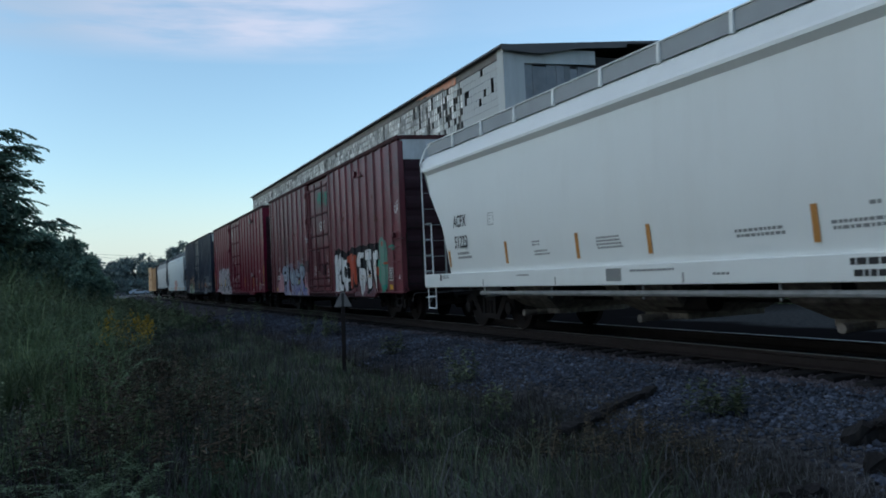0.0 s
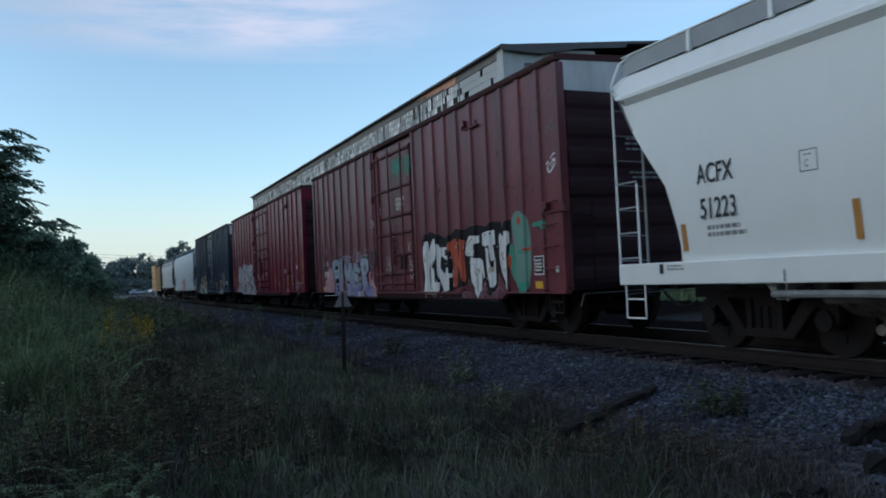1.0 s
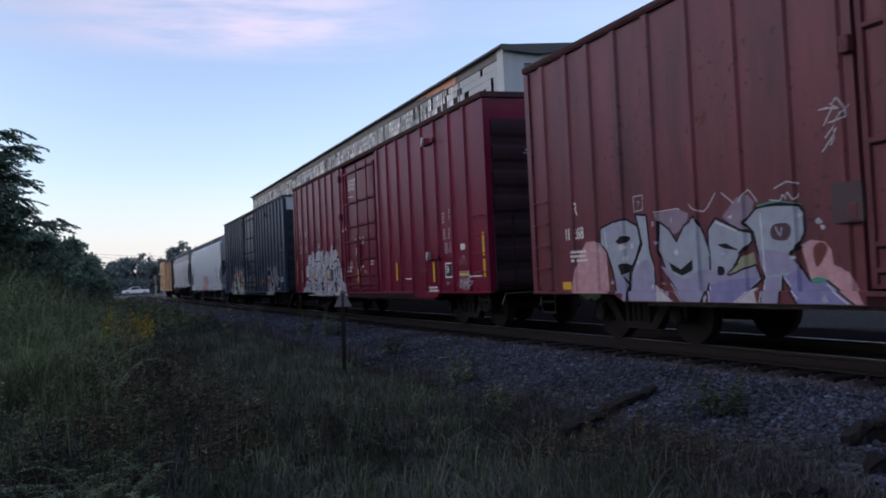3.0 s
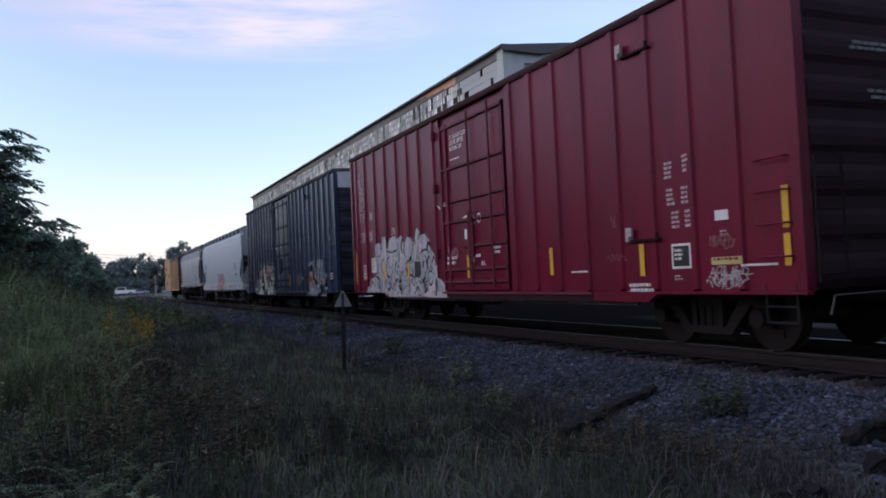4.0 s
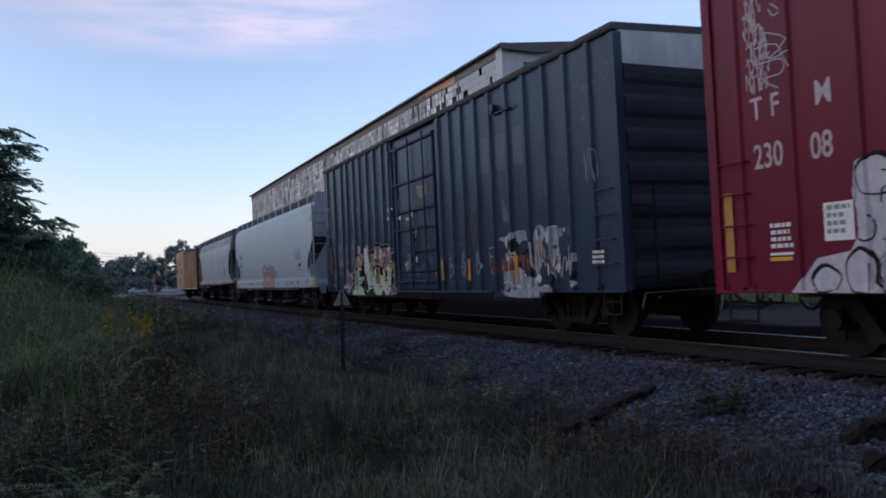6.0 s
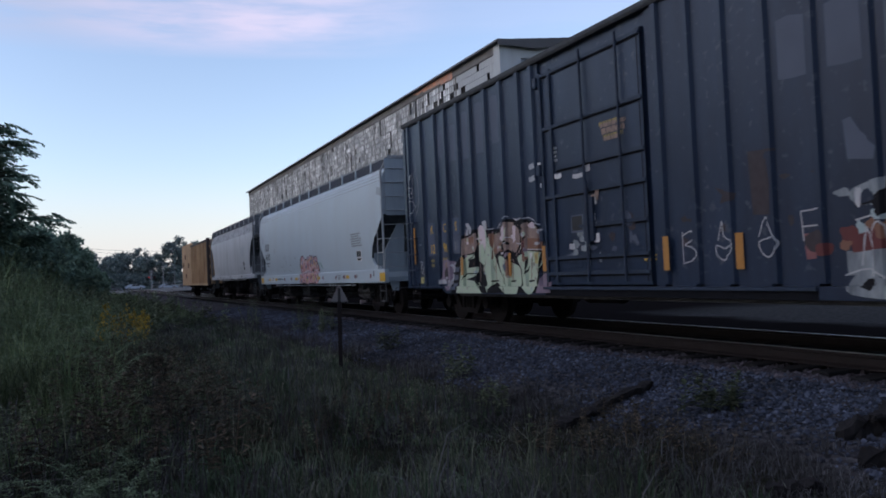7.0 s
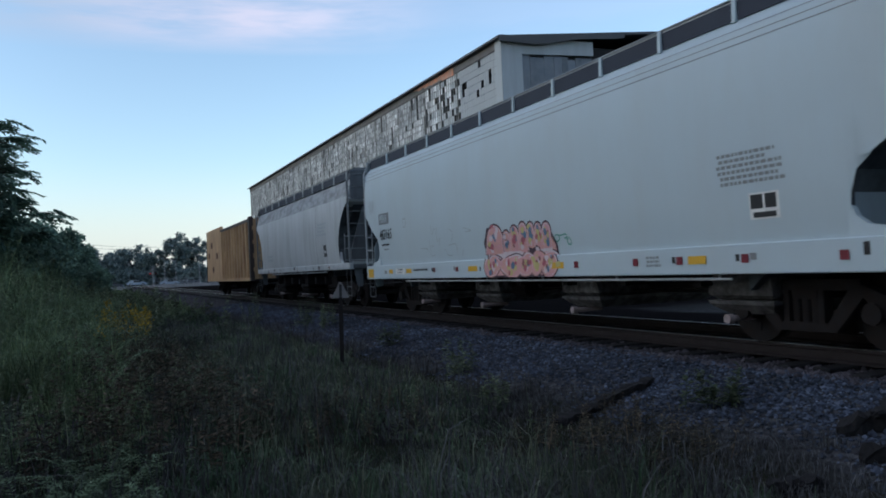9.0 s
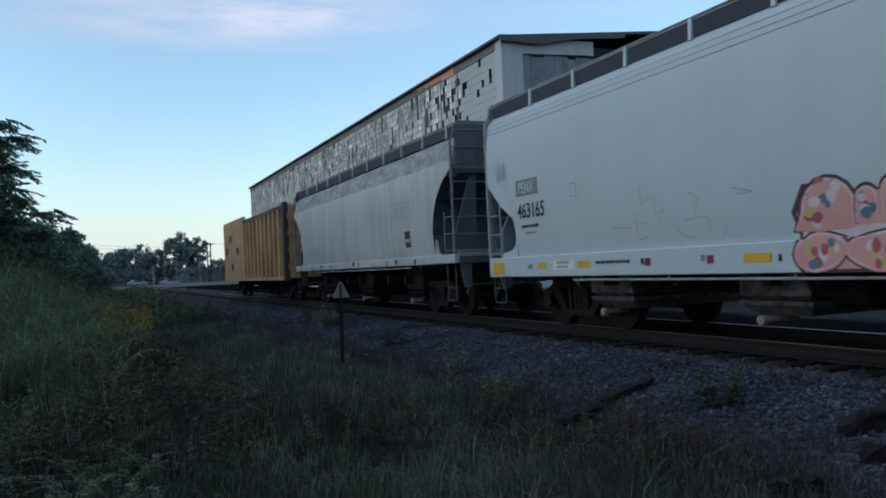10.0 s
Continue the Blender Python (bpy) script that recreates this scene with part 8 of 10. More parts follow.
def ground_z(x, y):
    toe = np.clip((x - 4.7) / 1.9, 0, 1) * np.clip((12.1 - x) / 1.9, 0, 1)
    toe = np.minimum(1, toe)
    z = GROUND_Z + 0.24 * toe - 0.015 * np.clip((x - 6.85) / 0.25, 0, 1) * np.clip((9.95 - x) / 0.25, 0, 1)
    bank = np.clip((1.6 - x) / 4.5, 0, 1) * np.clip((y - 5) / 12.0, 0, 1)
    z = z + 0.9 * bank * bank * (3 - 2 * bank)
    z = z + 0.05 * np.sin(x * 1.3 + 0.7 * y) * np.cos(y * 0.9 - 0.4 * x) * (1 - toe) * np.exp(-((y - 5) / 60.0) ** 2)
    return z


def grid_axis(lo, hi, fine_lo, fine_hi, step, grow=1.25):
    a = list(np.arange(fine_lo, fine_hi + 1e-6, step))
    d = step
    while a[-1] < hi:
        d *= grow
        a.append(min(hi, a[-1] + d))
    d = step
    while a[0] > lo:
        d *= grow
        a.insert(0, max(lo, a[0] - d))
    return np.array(a)


def ground_material():
    m = bpy.data.materials.new("ground_soil_grass_gravel")
    m.use_nodes = True
    n, l = m.node_tree.nodes, m.node_tree.links
    b = n["Principled BSDF"]
    b.inputs["Roughness"].default_value = 0.95
    b.inputs["Specular IOR Level"].default_value = 0.0
    geo = n.new("ShaderNodeNewGeometry")
    sep = n.new("ShaderNodeSeparateXYZ")
    l.new(geo.outputs["Position"], sep.inputs["Vector"])

    def noise_at(scale, detail=5):
        t = n.new("ShaderNodeTexNoise")
        t.inputs["Scale"].default_value, t.inputs["Detail"].default_value = scale, detail
        l.new(geo.outputs["Position"], t.inputs["Vector"])
        return t

    def ramp_of(src, stops):
        r = n.new("ShaderNodeValToRGB")
        while len(r.color_ramp.elements) < len(stops):
            r.color_ramp.elements.new(0.5)
        for e, (p, col) in zip(r.color_ramp.elements, stops):
            e.position, e.color = p, (*col, 1)
        l.new(src, r.inputs["Fac"])
        return r.outputs["Color"]
    soil = ramp_of(noise_at(1.4).outputs["Fac"], [(0.3, (0.015, 0.014, 0.015)), (0.5, (0.019, 0.021, 0.014)), (0.7, (0.028, 0.025, 0.021))])
    vor = n.new("ShaderNodeTexVoronoi")
    vor.inputs["Scale"].default_value = 17
    l.new(geo.outputs["Position"], vor.inputs["Vector"])
    stone = ramp_of(vor.outputs["Color"], [(0.1, (0.026, 0.026, 0.029)), (0.6, (0.055, 0.055, 0.06)), (0.95, (0.10, 0.10, 0.106))])
    wob = noise_at(1.1)
    add = n.new("ShaderNodeMath")
    add.operation = "MULTIPLY_ADD"
    add.inputs[1].default_value, add.inputs[2].default_value = 1.6, -0.8
    l.new(wob.outputs["Fac"], add.inputs[0])
    xs = n.new("ShaderNodeMath")
    l.new(sep.outputs["X"], xs.inputs[0])
    l.new(add.outputs["Value"], xs.inputs[1])
    edge = n.new("ShaderNodeMapRange")
    edge.inputs["From Min"].default_value, edge.inputs["From Max"].default_value = 4.3, 5.1
    l.new(xs.outputs["Value"], edge.inputs["Value"])
    back = n.new("ShaderNodeMapRange")
    back.inputs["From Min"].default_value, back.inputs["From Max"].default_value = 9.4, 8.6
    l.new(xs.outputs["Value"], back.inputs["Value"])
    strip = n.new("ShaderNodeMath")
    strip.operation = "MULTIPLY"
    l.new(edge.outputs["Result"], strip.inputs[0])
    l.new(back.outputs["Result"], strip.inputs[1])
    # shade beyond the train is put into the ground colour, near black
    yard = n.new("ShaderNodeMapRange")
    yard.inputs["From Min"].default_value, yard.inputs["From Max"].default_value = 8.0, 9.2
    l.new(xs.outputs["Value"], yard.inputs["Value"])
    far_shade = n.new("ShaderNodeMix")
    far_shade.data_type = "RGBA"
    far_shade.inputs["B"].default_value = (0.009, 0.0085, 0.009, 1)
    l.new(yard.outputs["Result"], far_shade.inputs["Factor"])
    l.new(soil, far_shade.inputs["A"])
    # pale gravel yard beyond the track, weeds past it; painted shade stays past y 21
    below = far_shade.outputs["Result"]
    fine = ramp_of(noise_at(9.0).outputs["Fac"], [(0.3, (0.028, 0.030, 0.031)), (0.7, (0.055, 0.058, 0.058))])
    green = ramp_of(noise_at(5.0).outputs["Fac"], [(0.3, (0.022, 0.038, 0.024)), (0.7, (0.05, 0.075, 0.045))])
    near_end = n.new("ShaderNodeMapRange")
    near_end.inputs["From Min"].default_value, near_end.inputs["From Max"].default_value = 21.0, 17.5
    l.new(sep.outputs["Y"], near_end.inputs["Value"])
    for lo, hi, tone in ((14.6, 15.4, fine), (22.0, 22.8, green)):
        reach = n.new("ShaderNodeMapRange")
        reach.inputs["From Min"].default_value, reach.inputs["From Max"].default_value = lo, hi
        l.new(xs.outputs["Value"], reach.inputs["Value"])
        lay = n.new("ShaderNodeMix")
        lay.data_type = "RGBA"
        part_way = n.new("ShaderNodeMath")
        part_way.operation = "MULTIPLY"
        l.new(reach.outputs["Result"], part_way.inputs[0])
        l.new(near_end.outputs["Result"], part_way.inputs[1])
        l.new(part_way.outputs["Value"], lay.inputs["Factor"])
        l.new(below, lay.inputs["A"])
        l.new(tone, lay.inputs["B"])
        below = lay.outputs["Result"]
    mix = n.new("ShaderNodeMix")
    mix.data_type = "RGBA"
    l.new(strip.outputs["Value"], mix.inputs["Factor"])
    l.new(below, mix.inputs["A"])
    l.new(stone, mix.inputs["B"])
    l.new(mix.outputs["Result"], b.inputs["Base Color"])
    bp = n.new("ShaderNodeBump")
    bp.inputs["Strength"].default_value, bp.inputs["Distance"].default_value = 0.8, 0.05
    lumps = noise_at(6.0, 8)
    relief = n.new("ShaderNodeMix")
    l.new(strip.outputs["Value"], relief.inputs["Factor"])
    l.new(lumps.outputs["Fac"], relief.inputs["A"])
    l.new(vor.outputs["Distance"], relief.inputs["B"])
    l.new(relief.outputs["Result"], bp.inputs["Height"])
    l.new(bp.outputs["Normal"], b.inputs["Normal"])
    return m


gx = grid_axis(-1500, 1500, -10, 13, 0.25)
gy = grid_axis(-600, 3000, -4, 40, 0.35, 1.2)
GX, GY = np.meshgrid(gx, gy)
GZ = ground_z(GX, GY)
nx, ny = len(gx), len(gy)
verts = np.stack([GX.ravel(), GY.ravel(), GZ.ravel()], 1).tolist()
faces = [(j * nx + i, j * nx + i + 1, (j + 1) * nx + i + 1, (j + 1) * nx + i) for j in range(ny - 1) for i in range(nx - 1)]
tagged(new("ground", sheet("ground", verts, faces, [ground_material()], True)), "dark weedy soil with a grey gravel strip along the track", "ground", kind="structure")

# track: rails and sleepers
for k, x in enumerate((TRACK_X - 0.755, TRACK_X + 0.755)):
    rail = tagged(new("rail"), "rusty steel rail with a polished head, on wooden sleepers", "rail", "rails of the track")
    rail.location = (x, 0, 0)
    bm = bmesh.new()
    prof = [(-0.075, -0.17), (0.075, -0.17), (0.075, -0.155), (0.012, -0.13), (0.012, -0.045), (0.037, -0.035), (0.037, -0.004), (-0.037, -0.004), (-0.037, -0.035), (-0.012, -0.045), (-0.012, -0.13), (-0.075, -0.155)]
    hull(bm, [[(a, y, z) for a, z in prof] for y in (-150, 700)])
    part("web", bm, rail_steel, rail)
    bm = bmesh.new()
    box(bm, -0.03, 0.03, -150, 700, -0.004, 0.0)
    part("head", bm, rail_shine, rail, "bright worn rail head")

track_bed = tagged(new("track_bed"), "weathered wooden sleepers half sunk in ballast", "track", kind="structure")
bm = bmesh.new()
box(bm, -1.3, 1.3, -0.115, 0.115, -0.33, -0.172)
bevel(bm, 0.012)
tie = mesh_of(bm, "sleeper", old_wood)
rt = random.Random(8)
for k in range(230):
    t = part("sleeper", tie, None, track_bed)
    t.location = (TRACK_X + rt.uniform(-0.06, 0.06), -6 + k * 0.53, 0.0)
    t.rotation_euler = (0, rt.uniform(-0.008, 0.008), rt.uniform(-0.025, 0.025))
bm = bmesh.new()
for k in range(300):
    y = -6 + (230 + k) * 0.53
    box(bm, TRACK_X - 1.3, TRACK_X + 1.3, y - 0.115, y + 0.115, -0.33, -0.173)
tagged(part("sleeper_row", bm, old_wood, track_bed), kind="stuff")


def ground_at(x, y):
    return float(ground_z(np.float64(x), np.float64(y)))


def island_material(name, stops, rough=0.9, bump=0.0, soft=0.0, drift=0.35):
    """Many small pieces in one mesh, each with a tone of its own."""
    m = bpy.data.materials.new(name)
    m.use_nodes = True
    n, l = m.node_tree.nodes, m.node_tree.links
    b = n["Principled BSDF"]
    b.inputs["Roughness"].default_value = rough
    b.inputs["Specular IOR Level"].default_value = 0.12
    geo = n.new("ShaderNodeNewGeometry")
    r = n.new("ShaderNodeValToRGB")
    while len(r.color_ramp.elements) < len(stops):
        r.color_ramp.elements.new(0.5)
    for e, (p, col) in zip(r.color_ramp.elements, stops):
        e.position, e.color = p, (*col, 1)
    l.new(geo.outputs["Random Per Island"], r.inputs["Fac"])
    big = n.new("ShaderNodeTexNoise")
    big.inputs["Scale"].default_value = 0.8
    l.new(geo.outputs["Position"], big.inputs["Vector"])
    hsv = n.new("ShaderNodeHueSaturation")
    rng = n.new("ShaderNodeMapRange")
    rng.inputs["From Min"].default_value, rng.inputs["From Max"].default_value = 0.3, 0.7
    rng.inputs["To Min"].default_value, rng.inputs["To Max"].default_value = 1 - drift, 1 + 1.4 * drift
    l.new(big.outputs["Fac"], rng.inputs["Value"])
    l.new(rng.outputs["Result"], hsv.inputs["Value"])
    l.new(r.outputs["Color"], hsv.inputs["Color"])
    l.new(hsv.outputs["Color"], b.inputs["Base Color"])
    if soft:
        b.inputs["Transmission Weight"].default_value = 0.0
        tr = n.new("ShaderNodeBsdfTranslucent")
        mx = n.new("ShaderNodeMixShader")
        mx.inputs["Fac"].default_value = soft
        l.new(hsv.outputs["Color"], tr.inputs["Color"])
        l.new(b.outputs["BSDF"], mx.inputs[1])
        l.new(tr.outputs["BSDF"], mx.inputs[2])
        l.new(mx.outputs["Shader"], n["Material Output"].inputs["Surface"])
    return m


# ballast stones on the near shoulder and between the rails
def stones(name, count, area, size, mat, label, seed):
    r = np.random.default_rng(seed)
    base = np.array([(0, 0, 1), (0.9, 0, 0.25), (-0.2, 0.85, 0.3), (-0.8, -0.3, 0.2), (0.3, -0.85, 0.25), (0.5, 0.5, -0.5), (-0.6, 0.3, -0.5), (-0.1, -0.6, -0.6)])
    tris = [(0, 1, 2), (0, 2, 3), (0, 3, 4), (0, 4, 1), (1, 5, 2), (2, 6, 3), (3, 7, 4), (4, 7, 1), (1, 7, 5), (2, 5, 6), (3, 6, 7), (5, 7, 6)]
    x = r.uniform(area[0], area[1], count)
    y = area[2] + (area[3] - area[2]) * r.random(count) ** 1.7
    keep = x > 4.95 + 0.35 * np.sin(y * 1.7) + r.normal(0, 0.25, count)
    x, y = x[keep], y[keep]
    count = len(x)
    z = ground_z(x, y)
    s = size * np.exp(r.normal(0, 0.33, count))
    V = base[None] * (1 + r.normal(0, 0.22, (count, 8, 3))) * s[:, None, None] * np.array([1.15, 1.0, 0.75])
    a = r.uniform(0, 6.28, count)
    ca, sa = np.cos(a)[:, None], np.sin(a)[:, None]
    V = np.stack([V[..., 0] * ca - V[..., 1] * sa, V[..., 0] * sa + V[..., 1] * ca, V[..., 2]], -1)
    V += np.stack([x, y, z + s * 0.22], 1)[:, None]
    F = (np.array(tris)[None] + (np.arange(count) * 8)[:, None, None]).reshape(-1, 3)
    ob = new(name, sheet(name, V.reshape(-1, 3).tolist(), F.tolist(), [mat]))
    return tagged(ob, label, "gravel", kind="stuff")


ballast = island_material("ballast_stone", [(0.0, (0.0165, 0.0205, 0.0290)), (0.45, (0.0355, 0.0425, 0.0605)), (0.9, (0.062, 0.0735, 0.104)), (1.0, (0.108, 0.124, 0.168))], 0.85)
stained = island_material("rust_stained_stone", [(0.0, (0.026, 0.0234, 0.0269)), (0.6, (0.0468, 0.0416, 0.0478)), (1.0, (0.0806, 0.0728, 0.0837))], 0.9)
stones("ballast", 56000, (4.3, 6.95, 2.5, 40), 0.0175, ballast, "loose grey crushed-stone ballast beside the track", 3)
stones("crib_ballast", 12000, (6.65, 7.5, 3, 40), 0.022, stained, "rust-brown ballast packed between the sleeper ends", 6)
stones("track_ballast", 5000, (6.9, 9.8, 3, 40), 0.026, stained, "rust-stained ballast between the sleepers", 4)

# ---- factory hall beyond the track ----
BX, BY0, BY1, EAVE_Z = 22.0, 40.0, 120.4, 14.25
pale_wall = surface("stained_pale_render", (0.42, 0.45, 0.475), 0.85, var=0.15, scale=0.35, dirt=(0.27, 0.28, 0.29), amount=0.6, streak=5, grain=12)
pane_grey = surface("dusty_wired_glass", (0.40, 0.415, 0.42), 0.35, var=0.2, scale=0.6, each=0.28, bump=0.0)
pane_pale = surface("whitewashed_glass", (0.66, 0.675, 0.68), 0.5, var=0.15, scale=0.6, each=0.2, bump=0.0)
sash_steel = surface("rusted_sash_bars", (0.22, 0.215, 0.21), 0.7, var=0.3)
# near-black colour paints the darkness inside the hall
hall_dark = surface("painted_dark_interior", (0.02, 0.02, 0.022), 0.9)
fascia_mat = surface("tarred_fascia", (0.085, 0.085, 0.092), 0.75, var=0.3, scale=0.5)
rusty_band = surface("rust_brown_band", (0.17, 0.17, 0.175), 0.8, var=0.3, scale=0.4, dirt=(0.10, 0.075, 0.06), amount=0.6)
# orange colour paints low sunlight on the wall top
sunlit_orange = surface("sunlit_orange_patch", (0.62, 0.25, 0.15), 0.7, var=0.35, scale=1.2, dirt=(0.38, 0.30, 0.26), amount=0.9, patch=0.52)
slat_mat = surface("grey_blue_board", (0.16, 0.18, 0.21), 0.7, var=0.3, scale=0.8, each=0.25, dirt=(0.3, 0.3, 0.3), amount=0.4)

hall = tagged(new("factory_hall"), "long derelict factory hall with broken steel-sash windows", "factory building")
hall.location = (BX, BY0, 0)
L_HALL, W_HALL = BY1 - BY0, 34.0
SLOPE = 0.083


def roof_z(x):
    return EAVE_Z + 0.08 + SLOPE * min(x, W_HALL - x)


# added backing close behind the panes; its colour holds the indoor shade
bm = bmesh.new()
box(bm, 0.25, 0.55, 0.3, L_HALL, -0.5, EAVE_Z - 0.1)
part("dark_backing_wall", bm, hall_dark, hall)
bm = bmesh.new()
box(bm, 0, 0.25, 0.75, L_HALL, -0.5, 5.6)
part("base_wall", bm, pale_wall, hall, "stained pale base wall")
bm = bmesh.new()
box(bm, W_HALL - 0.3, W_HALL, 0, L_HALL, -0.5, EAVE_Z)
part("rear_wall", bm, pale_wall, hall)
bm = bmesh.new()
box(bm, 0.3, W_HALL - 0.3, L_HALL - 0.3, L_HALL, -0.5, EAVE_Z)
part("far_gable", bm, pale_wall, hall)
# gable towards the eye, with an opening for the boarded band
bm = bmesh.new()
box(bm, 0.26, 1.35, 0, 0.3, -0.5, EAVE_Z)
box(bm, 1.35, W_HALL, 0, 0.3, -0.5, 8.6)
hull(bm, [[(1.35, y, 13.35), (6.35, y, 13.55), (6.35, y, EAVE_Z + 0.15), (1.35, y, EAVE_Z)] for y in (0, 0.3)])
hull(bm, [[(9.5, y, 8.6), (W_HALL, y, 8.6), (W_HALL, y, EAVE_Z), (W_HALL / 2, y, EAVE_Z + SLOPE * W_HALL / 2 - 0.2), (9.5, y, EAVE_Z + 0.4)] for y in (0, 0.3)])
part("near_gable", bm, pale_wall, hall, "stained pale gable wall")
rh = random.Random(12)
# same painted indoor darkness behind the gable boards
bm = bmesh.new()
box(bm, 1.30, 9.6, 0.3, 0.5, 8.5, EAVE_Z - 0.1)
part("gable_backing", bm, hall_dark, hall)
x = 1.4
while x < 6.3:
    w = rh.choice((0.42, 0.55, 0.7))
    w = min(w, 6.35 - x)
    bm = bmesh.new()
    top = 13.40 - rh.choice((0, 0, 0, 0.15))
    box(bm, x, x + w - 0.012, 0.12 + rh.uniform(0, 0.05), 0.3, 8.6 if rh.random() > 0.2 else 10.9, top)
    part("board", bm, slat_mat, hall)
    x += w
# roof with a sagging dark fascia
bm = bmesh.new()
hull(bm, [[(-0.35, y, EAVE_Z - 0.12), (W_HALL / 2, y, roof_z(W_HALL / 2)), (W_HALL + 0.7, y, EAVE_Z - 0.02), (W_HALL + 0.7, y, EAVE_Z + 0.16), (W_HALL / 2, y, roof_z(W_HALL / 2) + 0.2), (-0.35, y, EAVE_Z + 0.0)] for y in (-0.3, L_HALL + 0.2)])
part("roof", bm, fascia_mat, hall, "dark low-pitched roof with a worn edge")
bm = bmesh.new()
secs = []
for k in range(12):
    x = -0.3 + k * 0.8
    drop = 0.28 + 0.32 * math.exp(-((x - 2.4) / 1.6) ** 2) + rh.uniform(-0.04, 0.04)
    z = EAVE_Z + 0.02 + SLOPE * max(0, x)
    secs.append([(x, -0.36, z), (x, -0.30, z), (x, -0.30, z - drop), (x, -0.36, z - drop)])
hull(bm, secs)
part("fascia", bm, fascia_mat, hall, "sagging tarred fascia board")
bm = bmesh.new()
box(bm, -0.05, 0.255, -0.012, 0.75, -0.5, EAVE_Z)
part("corner_pier", bm, pale_wall, hall)
# window wall: panes in bays, some broken out
PW, PH = 0.34, 0.44
rows = int((EAVE_Z - 0.35 - 5.75) / PH)
TOP_Z = 5.75 + rows * PH
cols = int((L_HALL - 0.8) / PW)
bm = bmesh.new()
box(bm, -0.02, 0.14, 0.75, L_HALL, 5.6, 5.75)
part("window_sill", bm, pale_wall, hall)
bm = bmesh.new()
box(bm, -0.02, 0.14, 0.75, L_HALL, TOP_Z, EAVE_Z - 0.02)
part("lintel", bm, rusty_band, hall, "rust-brown band under the eave")
bm = bmesh.new()
for j in range(rows + 1):
    z = 5.75 + j * PH
    box(bm, 0.02, 0.09, 6.0, L_HALL, z - 0.014, z + 0.014)
for i in range(0, cols + 1):
    y = 0.8 + i * PW
    if y < 6.0:
        continue
    if i % 8:
        box(bm, 0.03, 0.10, y - 0.014, y + 0.014, 5.75, TOP_Z)
    else:
        b2 = bmesh.new()
        box(b2, 0.0, 0.11, y - 0.05, y + 0.05, 5.75, TOP_Z)
        part("mullion", b2, sash_steel, hall)
tagged(part("glazing_bar", bm, sash_steel, hall, "grid of rusted steel sash bars"), kind="stuff")
shared = {}
for key, mat in (("g", pane_grey), ("w", pane_pale), ("p", pale_wall)):
    bm = bmesh.new()
    box(bm, 0.045, 0.06, -PW / 2 + 0.008, PW / 2 - 0.008, -PH / 2 + 0.008, PH / 2 - 0.008)
    shared[key] = mesh_of(bm, "pane", mat)
far_panes = {"g": ([], []), "w": ([], []), "p": ([], [])}
placed, missing = 0, set()
for i in range(cols):
    for j in range(rows - 1, -1, -1):
        y, z = 0.8 + (i + 0.5) * PW, 5.75 + (j + 0.5) * PH
        gap = 0.045 + 0.34 * math.exp(-((y - 8.6) / 2.6) ** 2) * math.exp(-((z - 12.0) / 1.3) ** 2) + (0.6 if 49 < y < 51.5 and z < 10.6 else 0)
        hole = (i, j + 1) in missing and rh.random() < 0.5
        wn_ = noise.noise((y * 0.35, z * 0.5, 3.1))
        if rh.random() < (gap if not (hole and 0 < j) else 0.8):
            missing.add((i, j))
            continue
        key = "p" if y < 6.0 else "w" if rh.random() < 0.42 + 0.9 * wn_ else "g"
        if placed < 300 and z > 8.4:
            ob = part("pane", shared[key], None, hall)
            ob.location = (0, y, z)
            ob.rotation_euler = (0, rh.uniform(-0.02, 0.05), 0)
            placed += 1
        else:
            V, F = far_panes[key]
            b0 = len(V)
            tl = rh.uniform(-0.02, 0.03)
            for dx in (0.045, 0.06):
                V += [(dx + tl, y - PW / 2 + 0.03, z - PH / 2 + 0.03), (dx + tl, y + PW / 2 - 0.03, z - PH / 2 + 0.03), (dx, y + PW / 2 - 0.03, z + PH / 2 - 0.03), (dx, y - PW / 2 + 0.03, z + PH / 2 - 0.03)]
            F += [(b0, b0 + 3, b0 + 2, b0 + 1), (b0 + 4, b0 + 5, b0 + 6, b0 + 7), (b0, b0 + 1, b0 + 5, b0 + 4), (b0 + 1, b0 + 2, b0 + 6, b0 + 5), (b0 + 2, b0 + 3, b0 + 7, b0 + 6), (b0 + 3, b0, b0 + 4, b0 + 7)]
pane_tones = {"g": island_material("dusty_panes", [(0, (0.20, 0.21, 0.22)), (0.5, (0.38, 0.39, 0.40)), (1, (0.52, 0.53, 0.54))], 0.4),
              "w": island_material("whitewashed_panes", [(0, (0.50, 0.51, 0.51)), (1, (0.72, 0.73, 0.74))], 0.5)}
pane_tones["p"] = pale_wall
for key, (V, F) in far_panes.items():
    tagged(part("panes", sheet("panes", V, F, [pane_tones[key]]), None, hall), kind="stuff")
# thin sheets carry the painted sunlit patch under the eave
for k in range(11):
    bm = bmesh.new()
    y0 = 6.6 + k * 0.62
    box(bm, -0.05, -0.024, y0, y0 + 0.6, EAVE_Z - 0.62 + 0.035 * k + rh.uniform(-0.06, 0.06), EAVE_Z - 0.12)
    part("sunlit_sheet", bm, sunlit_orange, hall, "orange sheet painted as low sunlight on the wall")

